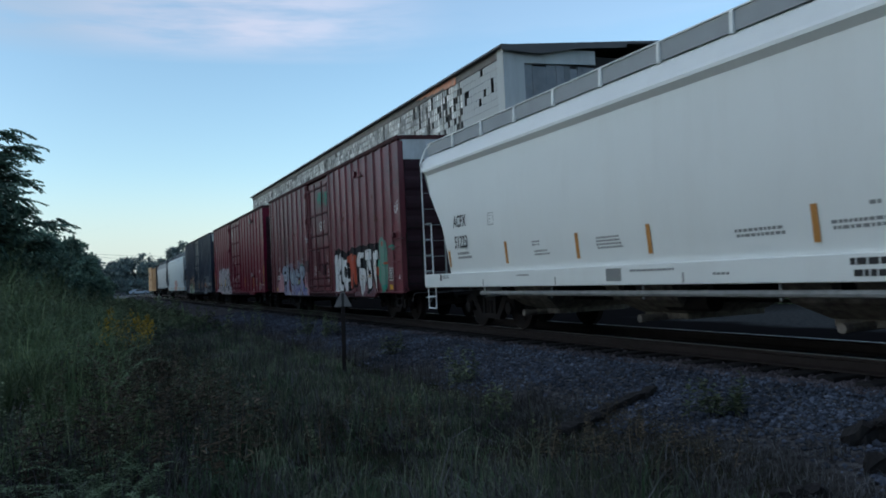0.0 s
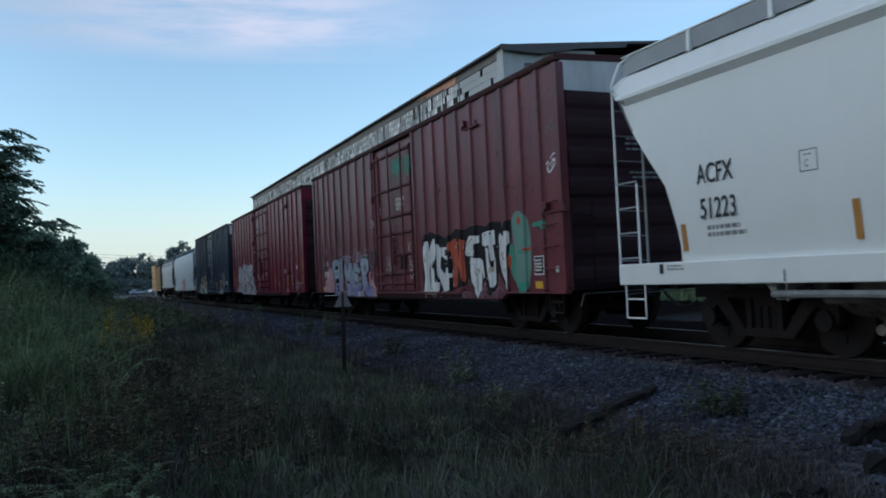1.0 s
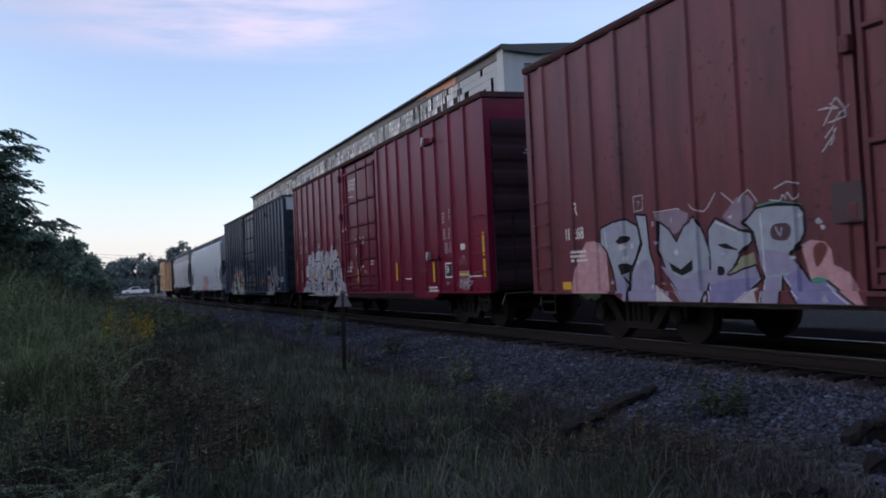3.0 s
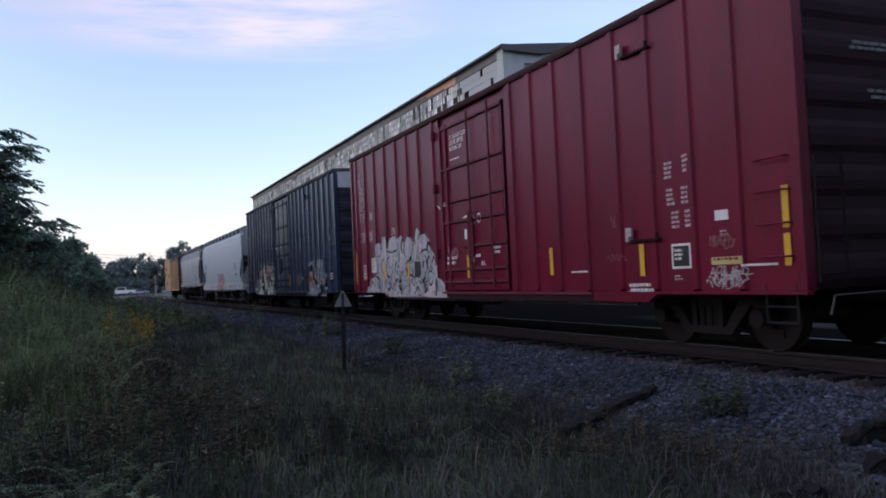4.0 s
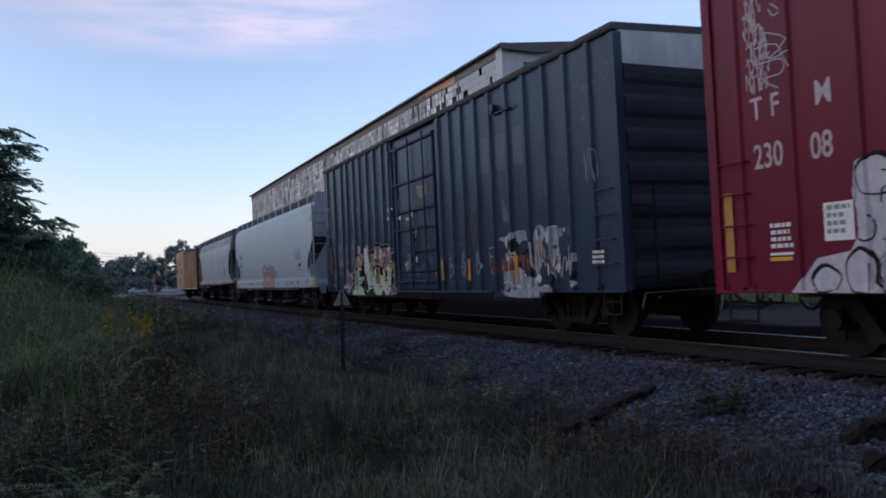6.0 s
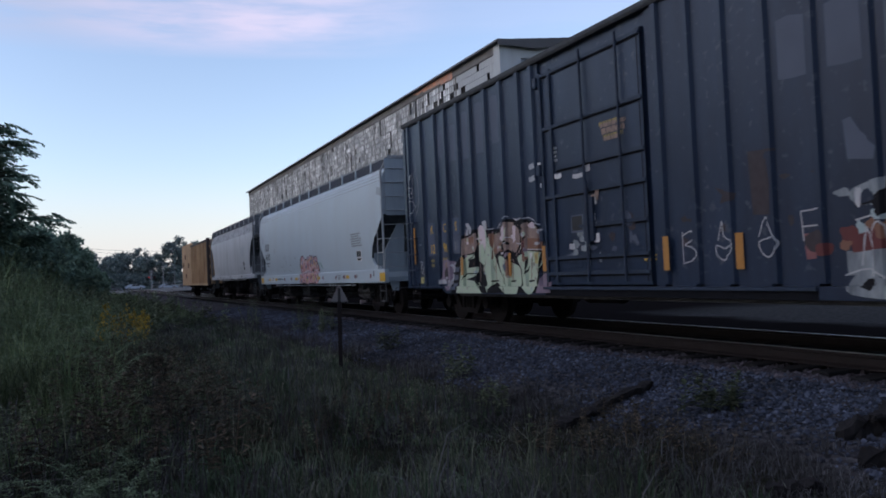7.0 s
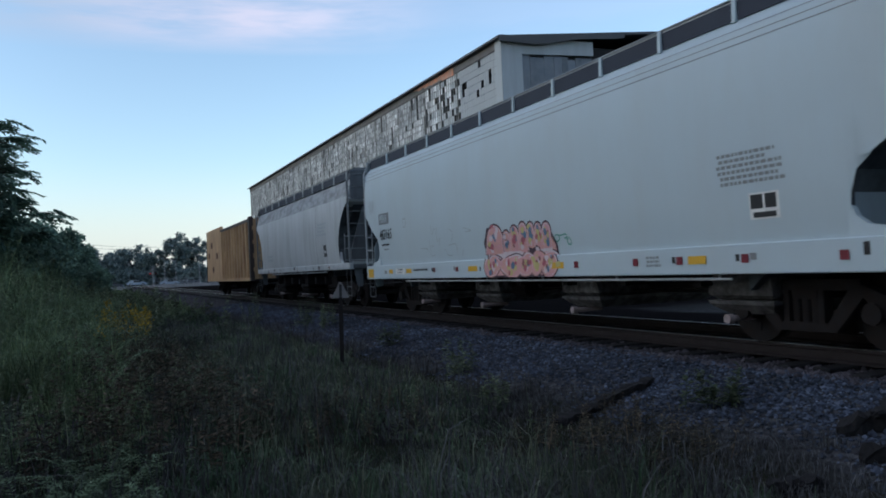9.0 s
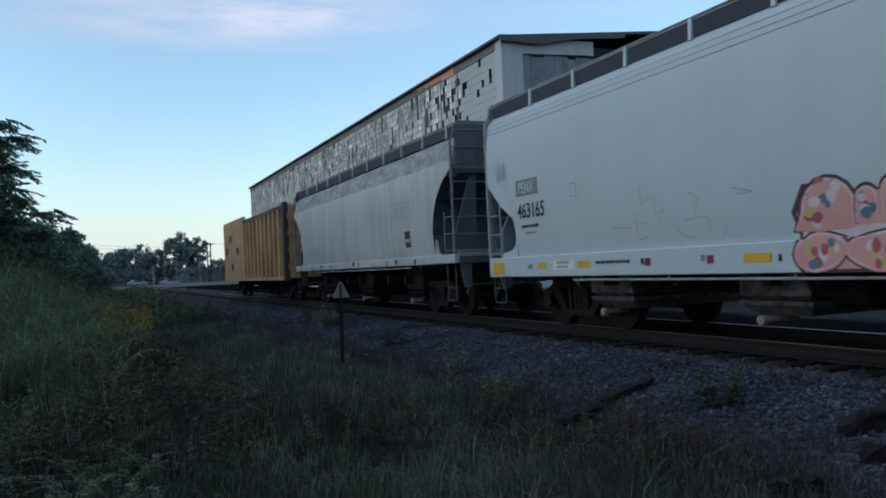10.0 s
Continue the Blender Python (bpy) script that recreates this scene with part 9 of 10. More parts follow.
# ---- plants ----
leaf_dark = island_material("dark_foliage", [(0, (0.0644, 0.107, 0.096)), (0.5, (0.113, 0.178, 0.134)), (1, (0.19, 0.265, 0.192))], 0.7, soft=0.25)
# haze is put into the far leaf colour, paler and bluer
leaf_far = island_material("hazed_far_foliage", [(0, (0.1, 0.138, 0.156)), (0.6, (0.163, 0.213, 0.195)), (1, (0.275, 0.312, 0.312))], 0.8, soft=0.2)
leaf_weed = island_material("weed_leaves", [(0, (0.0552, 0.0732, 0.045)), (0.6, (0.102, 0.132, 0.0788)), (1, (0.178, 0.196, 0.125))], 0.75, soft=0.25, drift=0.6)
leaf_pale = island_material("pale_feathery_leaves", [(0, (0.0714, 0.105, 0.0622)), (0.6, (0.121, 0.168, 0.101)), (1, (0.171, 0.217, 0.14))], 0.75, soft=0.25, drift=0.5)
leaf_red = island_material("reddish_weed_leaves", [(0, (0.026, 0.026, 0.020)), (0.6, (0.052, 0.046, 0.034)), (1, (0.125, 0.098, 0.070))], 0.8, soft=0.2, drift=0.5)
grass_green = island_material("grass_blades", [(0, (0.0258, 0.0416, 0.0258)), (0.5, (0.0445, 0.078, 0.0419)), (0.85, (0.0689, 0.106, 0.0645)), (1, (0.105, 0.119, 0.0969))], 0.8, soft=0.25, drift=0.5)
grass_pale = island_material("pale_grass_blades", [(0, (0.0549, 0.0739, 0.0483)), (0.6, (0.0988, 0.121, 0.0803)), (1, (0.165, 0.169, 0.129))], 0.75, soft=0.25, drift=0.5)
grass_dry = island_material("dry_stalks", [(0, (0.032, 0.032, 0.034)), (0.6, (0.054, 0.054, 0.055)), (1, (0.100, 0.104, 0.112))], 0.85, soft=0.15, drift=0.4)
bank_grass = island_material("soft_bank_grass", [(0, (0.0605, 0.0918, 0.0483)), (0.6, (0.112, 0.159, 0.0816)), (1, (0.196, 0.237, 0.12))], 0.75, soft=0.3, drift=0.55)
flower_gold = island_material("goldenrod_flowers", [(0, (0.144, 0.111, 0.0216)), (1, (0.336, 0.24, 0.0408))], 0.8, soft=0.2)
bark = surface("bark", (0.06, 0.048, 0.038), 0.9, var=0.35, scale=4, bump=0.6, grain=18)


def unit(v):
    return v / np.maximum(1e-9, np.linalg.norm(v, axis=1, keepdims=True))


def leaves(P, D, U, length, width):
    """Folded four-sided leaves at P, along D, spread along U."""
    n = len(P)
    D = unit(D)
    S = unit(np.cross(D, U))
    N = np.cross(S, D)
    length, width = np.broadcast_to(length, n)[:, None], np.broadcast_to(width, n)[:, None]
    V = np.stack([P, P + D * length * 0.45 + S * width * 0.5 + N * width * 0.12, P + D * length - N * length * 0.12, P + D * length * 0.45 - S * width * 0.5 + N * width * 0.12], 1)
    i = (np.arange(n) * 4)[:, None]
    F = np.concatenate([i + np.array([[0, 1, 2]]), i + np.array([[0, 2, 3]])])
    return V.reshape(-1, 3), F


def joined(sets):
    Vs, Fs, k = [], [], 0
    for V, F in sets:
        Vs.append(V)
        Fs.append(F + k)
        k += len(V)
    return np.concatenate(Vs), np.concatenate(Fs)


def foliage_mesh(name, sets, mat):
    V, F = joined(sets)
    return sheet(name, V.tolist(), F.tolist(), [mat])


def crown_leaves(r, blobs, per, size):
    """Leaves gathered in clumps over the skins of uneven lobes."""
    out_ = []
    for (cx, cy, cz, rx, ry, rz) in blobs:
        k = max(6, int(per / 14))
        d = unit(r.normal(0, 1, (k, 3)))
        rad = r.uniform(0.55, 1.05, (k, 1))
        c = np.array([cx, cy, cz]) + d * rad * np.array([rx, ry, rz])
        idx = r.integers(0, k, per)
        P = c[idx] + r.normal(0, 1, (per, 3)) * np.array([0.16, 0.16, 0.12]) * (rx + rz)/2
        D = d[idx] + r.normal(0, 0.7, (per, 3)) - np.array([0, 0, 0.15])
        out_.append(leaves(P, D, r.normal(0, 1, (per, 3)) + np.array([0, 0, 1.0]), size * r.uniform(0.6, 1.3, per), size * 0.55 * r.uniform(0.7, 1.2, per)))
    return out_


def limb(bm, p, q, r0, r1, bend=0.0, seg=6, steps=4, rnd=None):
    p, q = Vector(p), Vector(q)
    rings = []
    d = (q - p).normalized()
    u = d.orthogonal().normalized()
    w = d.cross(u)
    for k in range(steps + 1):
        f = k / steps
        c = p.lerp(q, f) + u * math.sin(f * math.pi) * bend
        rr = r0 + (r1 - r0) * f
        rings.append([c + (u * math.cos(2 * math.pi * i / seg) + w * math.sin(2 * math.pi * i / seg)) * rr for i in range(seg)])
    hull(bm, rings)


def tree(name, x, y, height, spread, seed, label, per=500, size=0.22, mat=leaf_dark, lobes=11, low=0.25, squash=0.8):
    r = np.random.default_rng(seed)
    z = ground_at(x, y)
    t = tagged(new(name), label, "tree" if name == "tree" else "bush", "trees and bushes along the track")
    t.location = (x, y, z)
    bm = bmesh.new()
    limb(bm, (0, 0, -0.2), (0.1, 0, height * 0.7), 0.022 * height + 0.03, 0.03, 0.1)
    blobs = []
    for k in range(lobes):
        f = (k + 0.5) / lobes
        zz = height * (low + (0.94 - low) * f)
        reach = spread * (0.35 + 0.65 * math.sin(math.pi * min(1, 0.25 + 0.75 * (1 - f)))) * r.uniform(0.5, 0.95)
        a = k * 2.4 + r.uniform(-0.4, 0.4)
        c = (reach * math.cos(a) * 0.75, reach * math.sin(a) * 0.75, zz)
        s = spread * r.uniform(0.28, 0.46)
        blobs.append((*c, s, s, s * squash))
        limb(bm, (0.05, 0, zz * 0.55), (c[0] * 0.8, c[1] * 0.8, c[2]), 0.012 * height, 0.015, 0.1, 5, 3)
    part("trunk", bm, bark, t, "tapered trunk with limbs")
    part("crown", foliage_mesh("crown", crown_leaves(r, blobs, per, size), mat), None, t, "dense uneven leafy crown")
    return t


# the tall tree with long feathered leaves at the edge of the bank
def feather_tree(x, y, height, seed):
    r = np.random.default_rng(seed)
    z = ground_at(x, y)
    t = tagged(new("tree"), "tall dark green tree with long feathery compound leaves", "tree", "trees and bushes along the track")
    t.location = (x, y, z)
    bm = bmesh.new()
    limb(bm, (0, 0, -0.2), (0.2, 0, height * 0.9), 0.17, 0.03, 0.15, 8, 6)
    sets = []
    n_br = 80
    for k in range(n_br):
        f = r.uniform(0.2, 1.0)
        a = r.uniform(0, 6.28)
        base = np.array([0.2 * f, 0, height * (0.2 + 0.68 * f)])
        reach = 2.5 * (1.15 - 0.6 * f) * r.uniform(0.6, 1.15) + 0.5
        tip = base + np.array([math.cos(a) * reach, math.sin(a) * reach, r.uniform(0.1, 0.9)])
        limb(bm, base, tip, 0.035, 0.01, 0.1, 5, 3)
        for m in range(15):
            g = r.uniform(0.2, 1.05)
            p = base + (tip - base) * g + r.normal(0, 0.12, 3)
            d = (tip - base) / np.linalg.norm(tip - base) * r.uniform(0.6, 1.1) + r.normal(0, 0.65, 3)
            d[2] = d[2] * 0.45 - 0.02
            d /= np.linalg.norm(d)
            ln = r.uniform(0.6, 1.15)
            q = np.linspace(0.12, 1, 11)
            stem = p + d * ln * q[:, None] + np.array([0, 0, -0.22]) * (q ** 2)[:, None]
            sid = np.cross(d, [0, 0, 1.0])
            sid /= max(1e-6, np.linalg.norm(sid))
            for sg in (-1, 1):
                D = sid * sg * 0.9 + d * 0.55 + np.array([0, 0, -0.25]) + r.normal(0, 0.12, (11, 3))
                sets.append(leaves(stem, D, np.tile([0, 0, 1.0], (11, 1)) + r.normal(0, 0.2, (11, 3)), 0.30 * (1.1 - 0.5 * q), 0.12))
    part("trunk", bm, bark, t, "slim grey trunk with limbs")
    part("crown", foliage_mesh("crown", sets, leaf_dark), None, t, "open crown of drooping feathery leaves")
    return t


feather_tree(-4.4, 30.0, 6.6, 5)
feather_tree(-6.9, 32.0, 7.2, 6)
for k, (x, y, h, s, sd) in enumerate(((-3.2, 36, 3.1, 2.0, 1), (-5.6, 36, 4.2, 2.6, 2), (-2.5, 46, 3.5, 2.1, 3), (-4.8, 44, 4.2, 2.6, 4), (-2.3, 58, 4.1, 2.2, 7), (-4.2, 60, 4.8, 2.8, 8), (-1.7, 78, 4.4, 2.0, 9), (-3.8, 76, 4.9, 2.8, 10),
                                      (-1.0, 98, 4.2, 2.0, 11), (-3.7, 100, 5.0, 3.2, 12), (-8.5, 30, 5.0, 3.0, 13), (-6.5, 25, 3.0, 2.4, 14), (0.2, 88, 2.7, 1.5, 15), (0.0, 70, 2.3, 1.2, 16), (0.9, 112, 2.6, 1.6, 17))):
    tree("bush", x, y, h, s, sd, "dense dark green bush on the trackside bank", 700, 0.20 + 0.0012 * y, leaf_dark, 10, 0.12)
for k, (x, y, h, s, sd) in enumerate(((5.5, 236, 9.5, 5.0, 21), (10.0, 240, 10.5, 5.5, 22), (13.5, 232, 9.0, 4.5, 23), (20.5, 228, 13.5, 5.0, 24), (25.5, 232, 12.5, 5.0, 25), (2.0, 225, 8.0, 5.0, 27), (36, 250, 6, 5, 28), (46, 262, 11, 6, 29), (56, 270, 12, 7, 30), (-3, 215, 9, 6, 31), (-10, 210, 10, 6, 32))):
    tree("tree", x, y, h, s, sd, "distant broad-leaved tree with haze painted into its green", 420, 0.85, leaf_far, 9, 0.18)
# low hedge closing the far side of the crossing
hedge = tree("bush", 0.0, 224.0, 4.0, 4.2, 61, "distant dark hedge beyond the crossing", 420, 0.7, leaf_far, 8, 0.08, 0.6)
for k in range(1, 15):
    copy_thing(hedge, pose(-26 + k * 6.2, 226 + 7 * math.sin(k * 2.1), ground_at(0, 224) - 0.2, 0, 0, k * 53))
# unseen trees added beside and behind the eye to block low sky light
block_tree = tree("tree", -12.0, 44.0, 8.2, 4.2, 62, "unseen tall dark green tree added to block low sky light", 900, 0.34, leaf_dark, 12, 0.1)
for k, (x, y) in enumerate(((-13, 57), (-11.5, 69), (-13.5, 82), (-13, 96), (-15, 31), (-14, 20), (-13, 9), (-14, -3), (-13, -15), (-9, -22), (-4, -25), (1, -23), (-1, -31), (5, -29), (-12.5, 38), (-13, 63), (-13, 51), (-12, 75))):
    copy_thing(block_tree, pose(x, y, ground_at(x, y) - 0.1, 0, 0, 67 * (k + 1)))

# grass, weeds and flowers
rg = np.random.default_rng(42)


def blades(n, x, y, h, w, lean=1.0):
    z = ground_z(x, y)
    base = np.stack([x, y, z - 0.02], 1)
    a = rg.uniform(0, 6.28, n)
    side_ = np.stack([np.cos(a), np.sin(a), np.zeros(n)], 1) * (w / 2)[:, None]
    ln = rg.uniform(0.1, lean, n)
    bend = np.stack([np.cos(a + 1.57), np.sin(a + 1.57), np.zeros(n)], 1) * (h * ln)[:, None]
    up = np.array([0, 0, 1.0])
    m = base + up * (h * 0.55)[:, None] + bend * 0.3
    t = base + up * (h * (0.98 - 0.35 * ln))[:, None] + bend
    V = np.stack([base - side_, base + side_, m + side_ * 0.7, m - side_ * 0.7, t], 1).reshape(-1, 3)
    i = (np.arange(n) * 5)[:, None]
    F = np.concatenate([i + np.array([[0, 1, 2]]), i + np.array([[0, 2, 3]]), i + np.array([[3, 2, 4]])])
    return V, F


def tufts(n_tuft, per, xr, yr, h, mat, name, label, clear=None, power=1.6, w=0.008):
    tx = rg.uniform(xr[0], xr[1], n_tuft)
    ty = yr[0] + (yr[1] - yr[0]) * rg.random(n_tuft) ** power
    lim = 4.85 + 0.35 * np.sin(ty * 1.7) - 1.5 * np.clip((9.0 - ty) / 3.0, 0, 1) if clear is None else clear
    keep = (tx < lim + rg.normal(0, 0.3, n_tuft)) & ((tx ** 2 + ty ** 2) > 2.4 ** 2)
    tx, ty = tx[keep], ty[keep]
    k = len(tx)
    hh = h * np.exp(rg.normal(0, 0.35, k)) * (0.55 + 0.9 * np.clip(0.5 + np.array([noise.noise((a * 0.6, b * 0.4, 1.0)) for a, b in zip(tx, ty)]), 0, 1))
    X = np.repeat(tx, per) + rg.normal(0, 0.07, k * per)
    Y = np.repeat(ty, per) + rg.normal(0, 0.07, k * per)
    H = np.repeat(hh, per) * rg.uniform(0.5, 1.1, k * per)
    W = w * rg.uniform(0.7, 1.5, k * per) * (1 + 0.03 * Y)
    V, F = blades(k * per, X, Y, H, W)
    return tagged(new(name, sheet(name, V.tolist(), F.tolist(), [mat])), label, "grass", kind="stuff")


tufts(8200, 12, (-3.5, 4.0), (2.2, 40), 0.16, grass_green, "grass", "long unmown dark green grass")
tufts(3400, 9, (-2.5, 5.0), (2.2, 30), 0.28, grass_dry, "dry_grass", "dry brown grass stalks and dead weeds")
tufts(260, 12, (0.3, 3.6), (2.6, 9), 0.17, grass_pale, "pale_grass", "pale green grass clumps")
tufts(5200, 16, (-4.2, 0.3), (9.5, 32), 0.46, bank_grass, "bank_grass", "tall soft arching grass on the bank", power=1.1, w=0.011)
tufts(900, 12, (22.6, 27), (10, 38), 0.5, bank_grass, "yard_grass", "tall weeds and grass beyond the gravel yard", clear=99.0, power=1.0, w=0.014)
tufts(1100, 18, (-5.2, -1.3), (19, 35), 0.95, bank_grass, "bank_grass", "tall pale grass high on the bank", power=1.0, w=0.012)
tufts(110, 14, (-2.2, 0.6), (7.5, 12), 0.34, bank_grass, "bank_grass", "soft arching grass at the foot of the bank", power=1.0, w=0.009)
tufts(1600, 9, (-9, 4.5), (34, 130), 0.5, bank_grass, "far_grass", "long grass beside the track", power=1.2, w=0.012)


def weeds(count, xr, yr, h, mat, name, label, leaf=0.09, seed=1, power=1.5, per=26, flower=None, cat="weeds"):
    r = np.random.default_rng(seed)
    xs = r.uniform(*xr, count)
    ys = yr[0] + (yr[1] - yr[0]) * r.random(count) ** power
    sets, stalks, blooms = [], [], []
    for x, y in zip(xs, ys):
        if x * x + y * y < 6.0:
            continue
        hh = h * r.uniform(0.6, 1.25)
        z = ground_at(x, y)
        tip = np.array([x + r.normal(0, 0.13 * hh), y + r.normal(0, 0.13 * hh), z + hh])
        f = r.uniform(0.12, 1.0, per)
        P = np.array([x, y, z]) + (tip - np.array([x, y, z])) * f[:, None]
        a = r.uniform(0, 6.28, per)
        D = np.stack([np.cos(a), np.sin(a), r.uniform(-0.2, 0.7, per)], 1)
        sets.append(leaves(P, D, np.tile([0, 0, 1.0], (per, 1)), leaf * (1.35 - 0.8 * f) * r.uniform(0.7, 1.4, per), leaf * 0.34))
        stalks.append((np.array([x, y, z]), tip))
        if flower is not None:
            m = 26
            a2 = r.uniform(0, 6.28, m)
            g = r.uniform(0, 1, m)
            Pf = tip + np.stack([np.cos(a2) * 0.12 * (1 - g), np.sin(a2) * 0.12 * (1 - g), (g - 0.6) * 0.3], 1)
            blooms.append(leaves(Pf, r.normal(0, 1, (m, 3)) + np.array([0, 0, 0.6]), r.normal(0, 1, (m, 3)), 0.05, 0.04))
    p0, p1 = np.array([s[0] for s in stalks]), np.array([s[1] for s in stalks])
    d = np.cross(p1 - p0, r.normal(0, 1, p0.shape))
    d = unit(d) * 0.006
    V = np.stack([p0 - d, p0 + d, p1], 1).reshape(-1, 3)
    F = np.arange(len(p0) * 3).reshape(-1, 3)
    sets.append((V, F))
    tagged(new(name, foliage_mesh(name, sets, mat)), label, cat, kind="stuff")
    if blooms:
        tagged(new("goldenrod", foliage_mesh("goldenrod", blooms, flower)), "yellow goldenrod flower heads on the bank", "flowers", kind="stuff")


weeds(620, (-3.6, 1.3), (8, 34), 0.7, leaf_weed, "weeds", "tall leafy green weeds on the bank", 0.06, 3, 1.0, 44)
weeds(240, (-3.8, -0.6), (13, 32), 1.3, leaf_weed, "tall_weeds", "tall leafy weeds high on the bank", 0.10, 23, 1.0, 46)
weeds(90, (-1.6, 0.3), (6, 11), 0.5, leaf_weed, "near_weeds", "leafy green weeds on the bank", 0.055, 4, 1.0, 40)
weeds(280, (-0.5, 1.4), (6.5, 16), 0.62, leaf_red, "brown_weeds", "reddish brown seeding weeds", 0.09, 5, 1.0)
weeds(34, (0.1, 1.0), (15.5, 20), 0.75, leaf_weed, "goldenrod_stems", "goldenrod stems", 0.10, 6, 1.0, flower=flower_gold)
weeds(420, (-6, 3.6), (24, 70), 1.1, leaf_weed, "far_weeds", "leafy weeds beside the track", 0.22, 8, 1.2)
weeds(130, (-1.5, 4.2), (6.5, 16), 0.32, leaf_weed, "low_weeds", "low green weeds in the grass", 0.05, 9)
tufts(5000, 12, (0.9, 4.2), (8.5, 26), 0.13, grass_pale, "short_grass", "short olive grass along the gravel edge", power=1.2)
for k, (x, y, h, n) in enumerate(((5.35, 5.95, 0.34, 9), (4.75, 10.2, 0.45, 9), (5.3, 14.5, 0.4, 9), (5.6, 20.3, 0.6, 12), (5.2, 21.5, 0.7, 12), (4.6, 25.5, 0.8, 12), (4.0, 7.9, 0.4, 6), (-0.55, 3.3, 0.6, 2), (-1.05, 3.5, 0.65, 2))):
    weeds(n, (x - 0.22, x + 0.22), (y - 0.2, y + 0.2), h, leaf_weed, "weed_clump", "small green weed clump in the gravel", 0.10, 70 + k, 1.0, 30)

# matted dead growth between the grass and the gravel
tufts(1500, 14, (2.4, 5.4), (2.8, 8.6), 0.10, grass_dry, "matted_grass", "matted dead brown grass at the gravel edge", clear=5.0, power=1.0, w=0.007)
tufts(420, 12, (2.6, 4.7), (3.0, 8.0), 0.12, grass_pale, "matted_green_grass", "short olive grass among dead stems", clear=3.5, power=1.0, w=0.007)
weeds(70, (3.3, 4.6), (4.4, 6.4), 0.30, leaf_red, "dead_weeds", "dark dead weed stems at the gravel edge", 0.05, 41, 1.0, 30)
weeds(60, (1.4, 3.2), (6.6, 9.0), 0.32, leaf_red, "dead_weeds", "dark dead weed stems in the grass", 0.05, 42, 1.0, 30)
tufts(90, 26, (1.2, 3.4), (3.4, 7.5), 0.30, grass_pale, "seed_grass", "soft pale seeding grass clumps", power=1.0, w=0.006)

# arching feathery plants on the bank
def sprays(count, xr, yr, ln, mat, name, label, seed):
    r = np.random.default_rng(seed)
    sets = []
    for _ in range(count):
        x, y = r.uniform(*xr), yr[0] + (yr[1] - yr[0]) * r.random() ** 1.3
        z = ground_at(x, y)
        for m in range(r.integers(3, 7)):
            a = r.uniform(0, 6.28)
            L = ln * r.uniform(0.6, 1.2)
            q = np.linspace(0.1, 1, 28)
            d = np.array([math.cos(a), math.sin(a), 0])
            stem = np.array([x, y, z]) + d * (L * 0.75 * q ** 1.4)[:, None] + np.array([0, 0, 1.0]) * (L * (1.15 * q - 0.55 * q ** 3))[:, None]
            sid = np.array([-math.sin(a), math.cos(a), 0])
            for sg in (-1, 1):
                D = sid * sg + d * 0.7 + np.array([0, 0, 0.25]) + r.normal(0, 0.2, (28, 3))
                sets.append(leaves(stem, D, np.tile([0, 0, 1.0], (28, 1)) + r.normal(0, 0.2, (28, 3)), L * 0.11 * (1.1 - 0.8 * q), L * 0.02))
    tagged(new(name, foliage_mesh(name, sets, mat)), label, "weeds", kind="stuff")


sprays(210, (-3.6, 0.2), (10, 27), 1.0, leaf_pale, "bank_sprays", "arching feathery pale green weeds on the bank", 4)
sprays(26, (-1.1, 0.4), (3.4, 6.5), 0.6, leaf_pale, "near_sprays", "feathery pale green weeds in the grass", 5)

# ---- small things near the track ----
sign_white = surface("weathered_white_sign", (0.16, 0.16, 0.165), 0.6, var=0.15, scale=5, dirt=(0.2, 0.15, 0.12), amount=0.5)
post = tagged(new("track_sign"), "rusty steel post with a white triangular railway sign", "sign")
SX, SY = 3.8, 13.0
post.location = (SX, SY, ground_at(SX, SY))
bm = bmesh.new()
box(bm, -0.025, 0.025, -0.012, 0.012, -0.3, 1.42)
box(bm, -0.035, 0.035, -0.02, -0.012, -0.3, 1.42)
part("post", bm, dark_steel, post)
bm = bmesh.new()
hull(bm, [[(-0.15, y, 1.15), (0.15, y, 1.15), (0.02, y, 1.42), (-0.02, y, 1.42)] for y in (-0.03, -0.022)])
part("sign_plate", bm, sign_white, post, "white triangular sign plate")
bm = bmesh.new()
box(bm, -0.022, 0.022, -0.036, -0.031, 1.15, 1.38)
part("sign_bar", bm, black_mark, post, "dark upright bar on the plate")
post.rotation_euler = (0, radians(1.0), radians(-16))


def timber(name, p, q, w, h, label, mat=old_wood, seed=0):
    r = random.Random(seed)
    p, q = Vector(p), Vector(q)
    ln = (q - p).length
    ob = tagged(new(name), label, "timber")
    ob.matrix_basis = Matrix.Translation((p + q) / 2) @ (q - p).to_track_quat("Y", "Z").to_matrix().to_4x4()
    bm = bmesh.new()
    secs = []
    for k in range(15):
        y = -ln / 2 + ln * k / 14
        e = (0.55 if k in (0, 14) else 0.85 if k in (1, 13) else 1) * r.uniform(0.78, 1.1)
        bx, bz = 0.12 * w * math.sin(k * 0.9 + seed), 0.10 * h * math.sin(k * 1.3 + 2 * seed)
        secs.append([(bx + sx * w / 2 * e * r.uniform(0.72, 1.15), y + r.uniform(-0.015, 0.015), bz + sz * h / 2 * e * r.uniform(0.55, 1.15)) for sx, sz in ((-1, -1), (-0.2, -1.1), (1, -1), (1.05, 0.2), (1, 1), (0.1, 1.08), (-1, 1))])
    hull(bm, secs)
    part("beam", bm, mat, ob)
    return ob


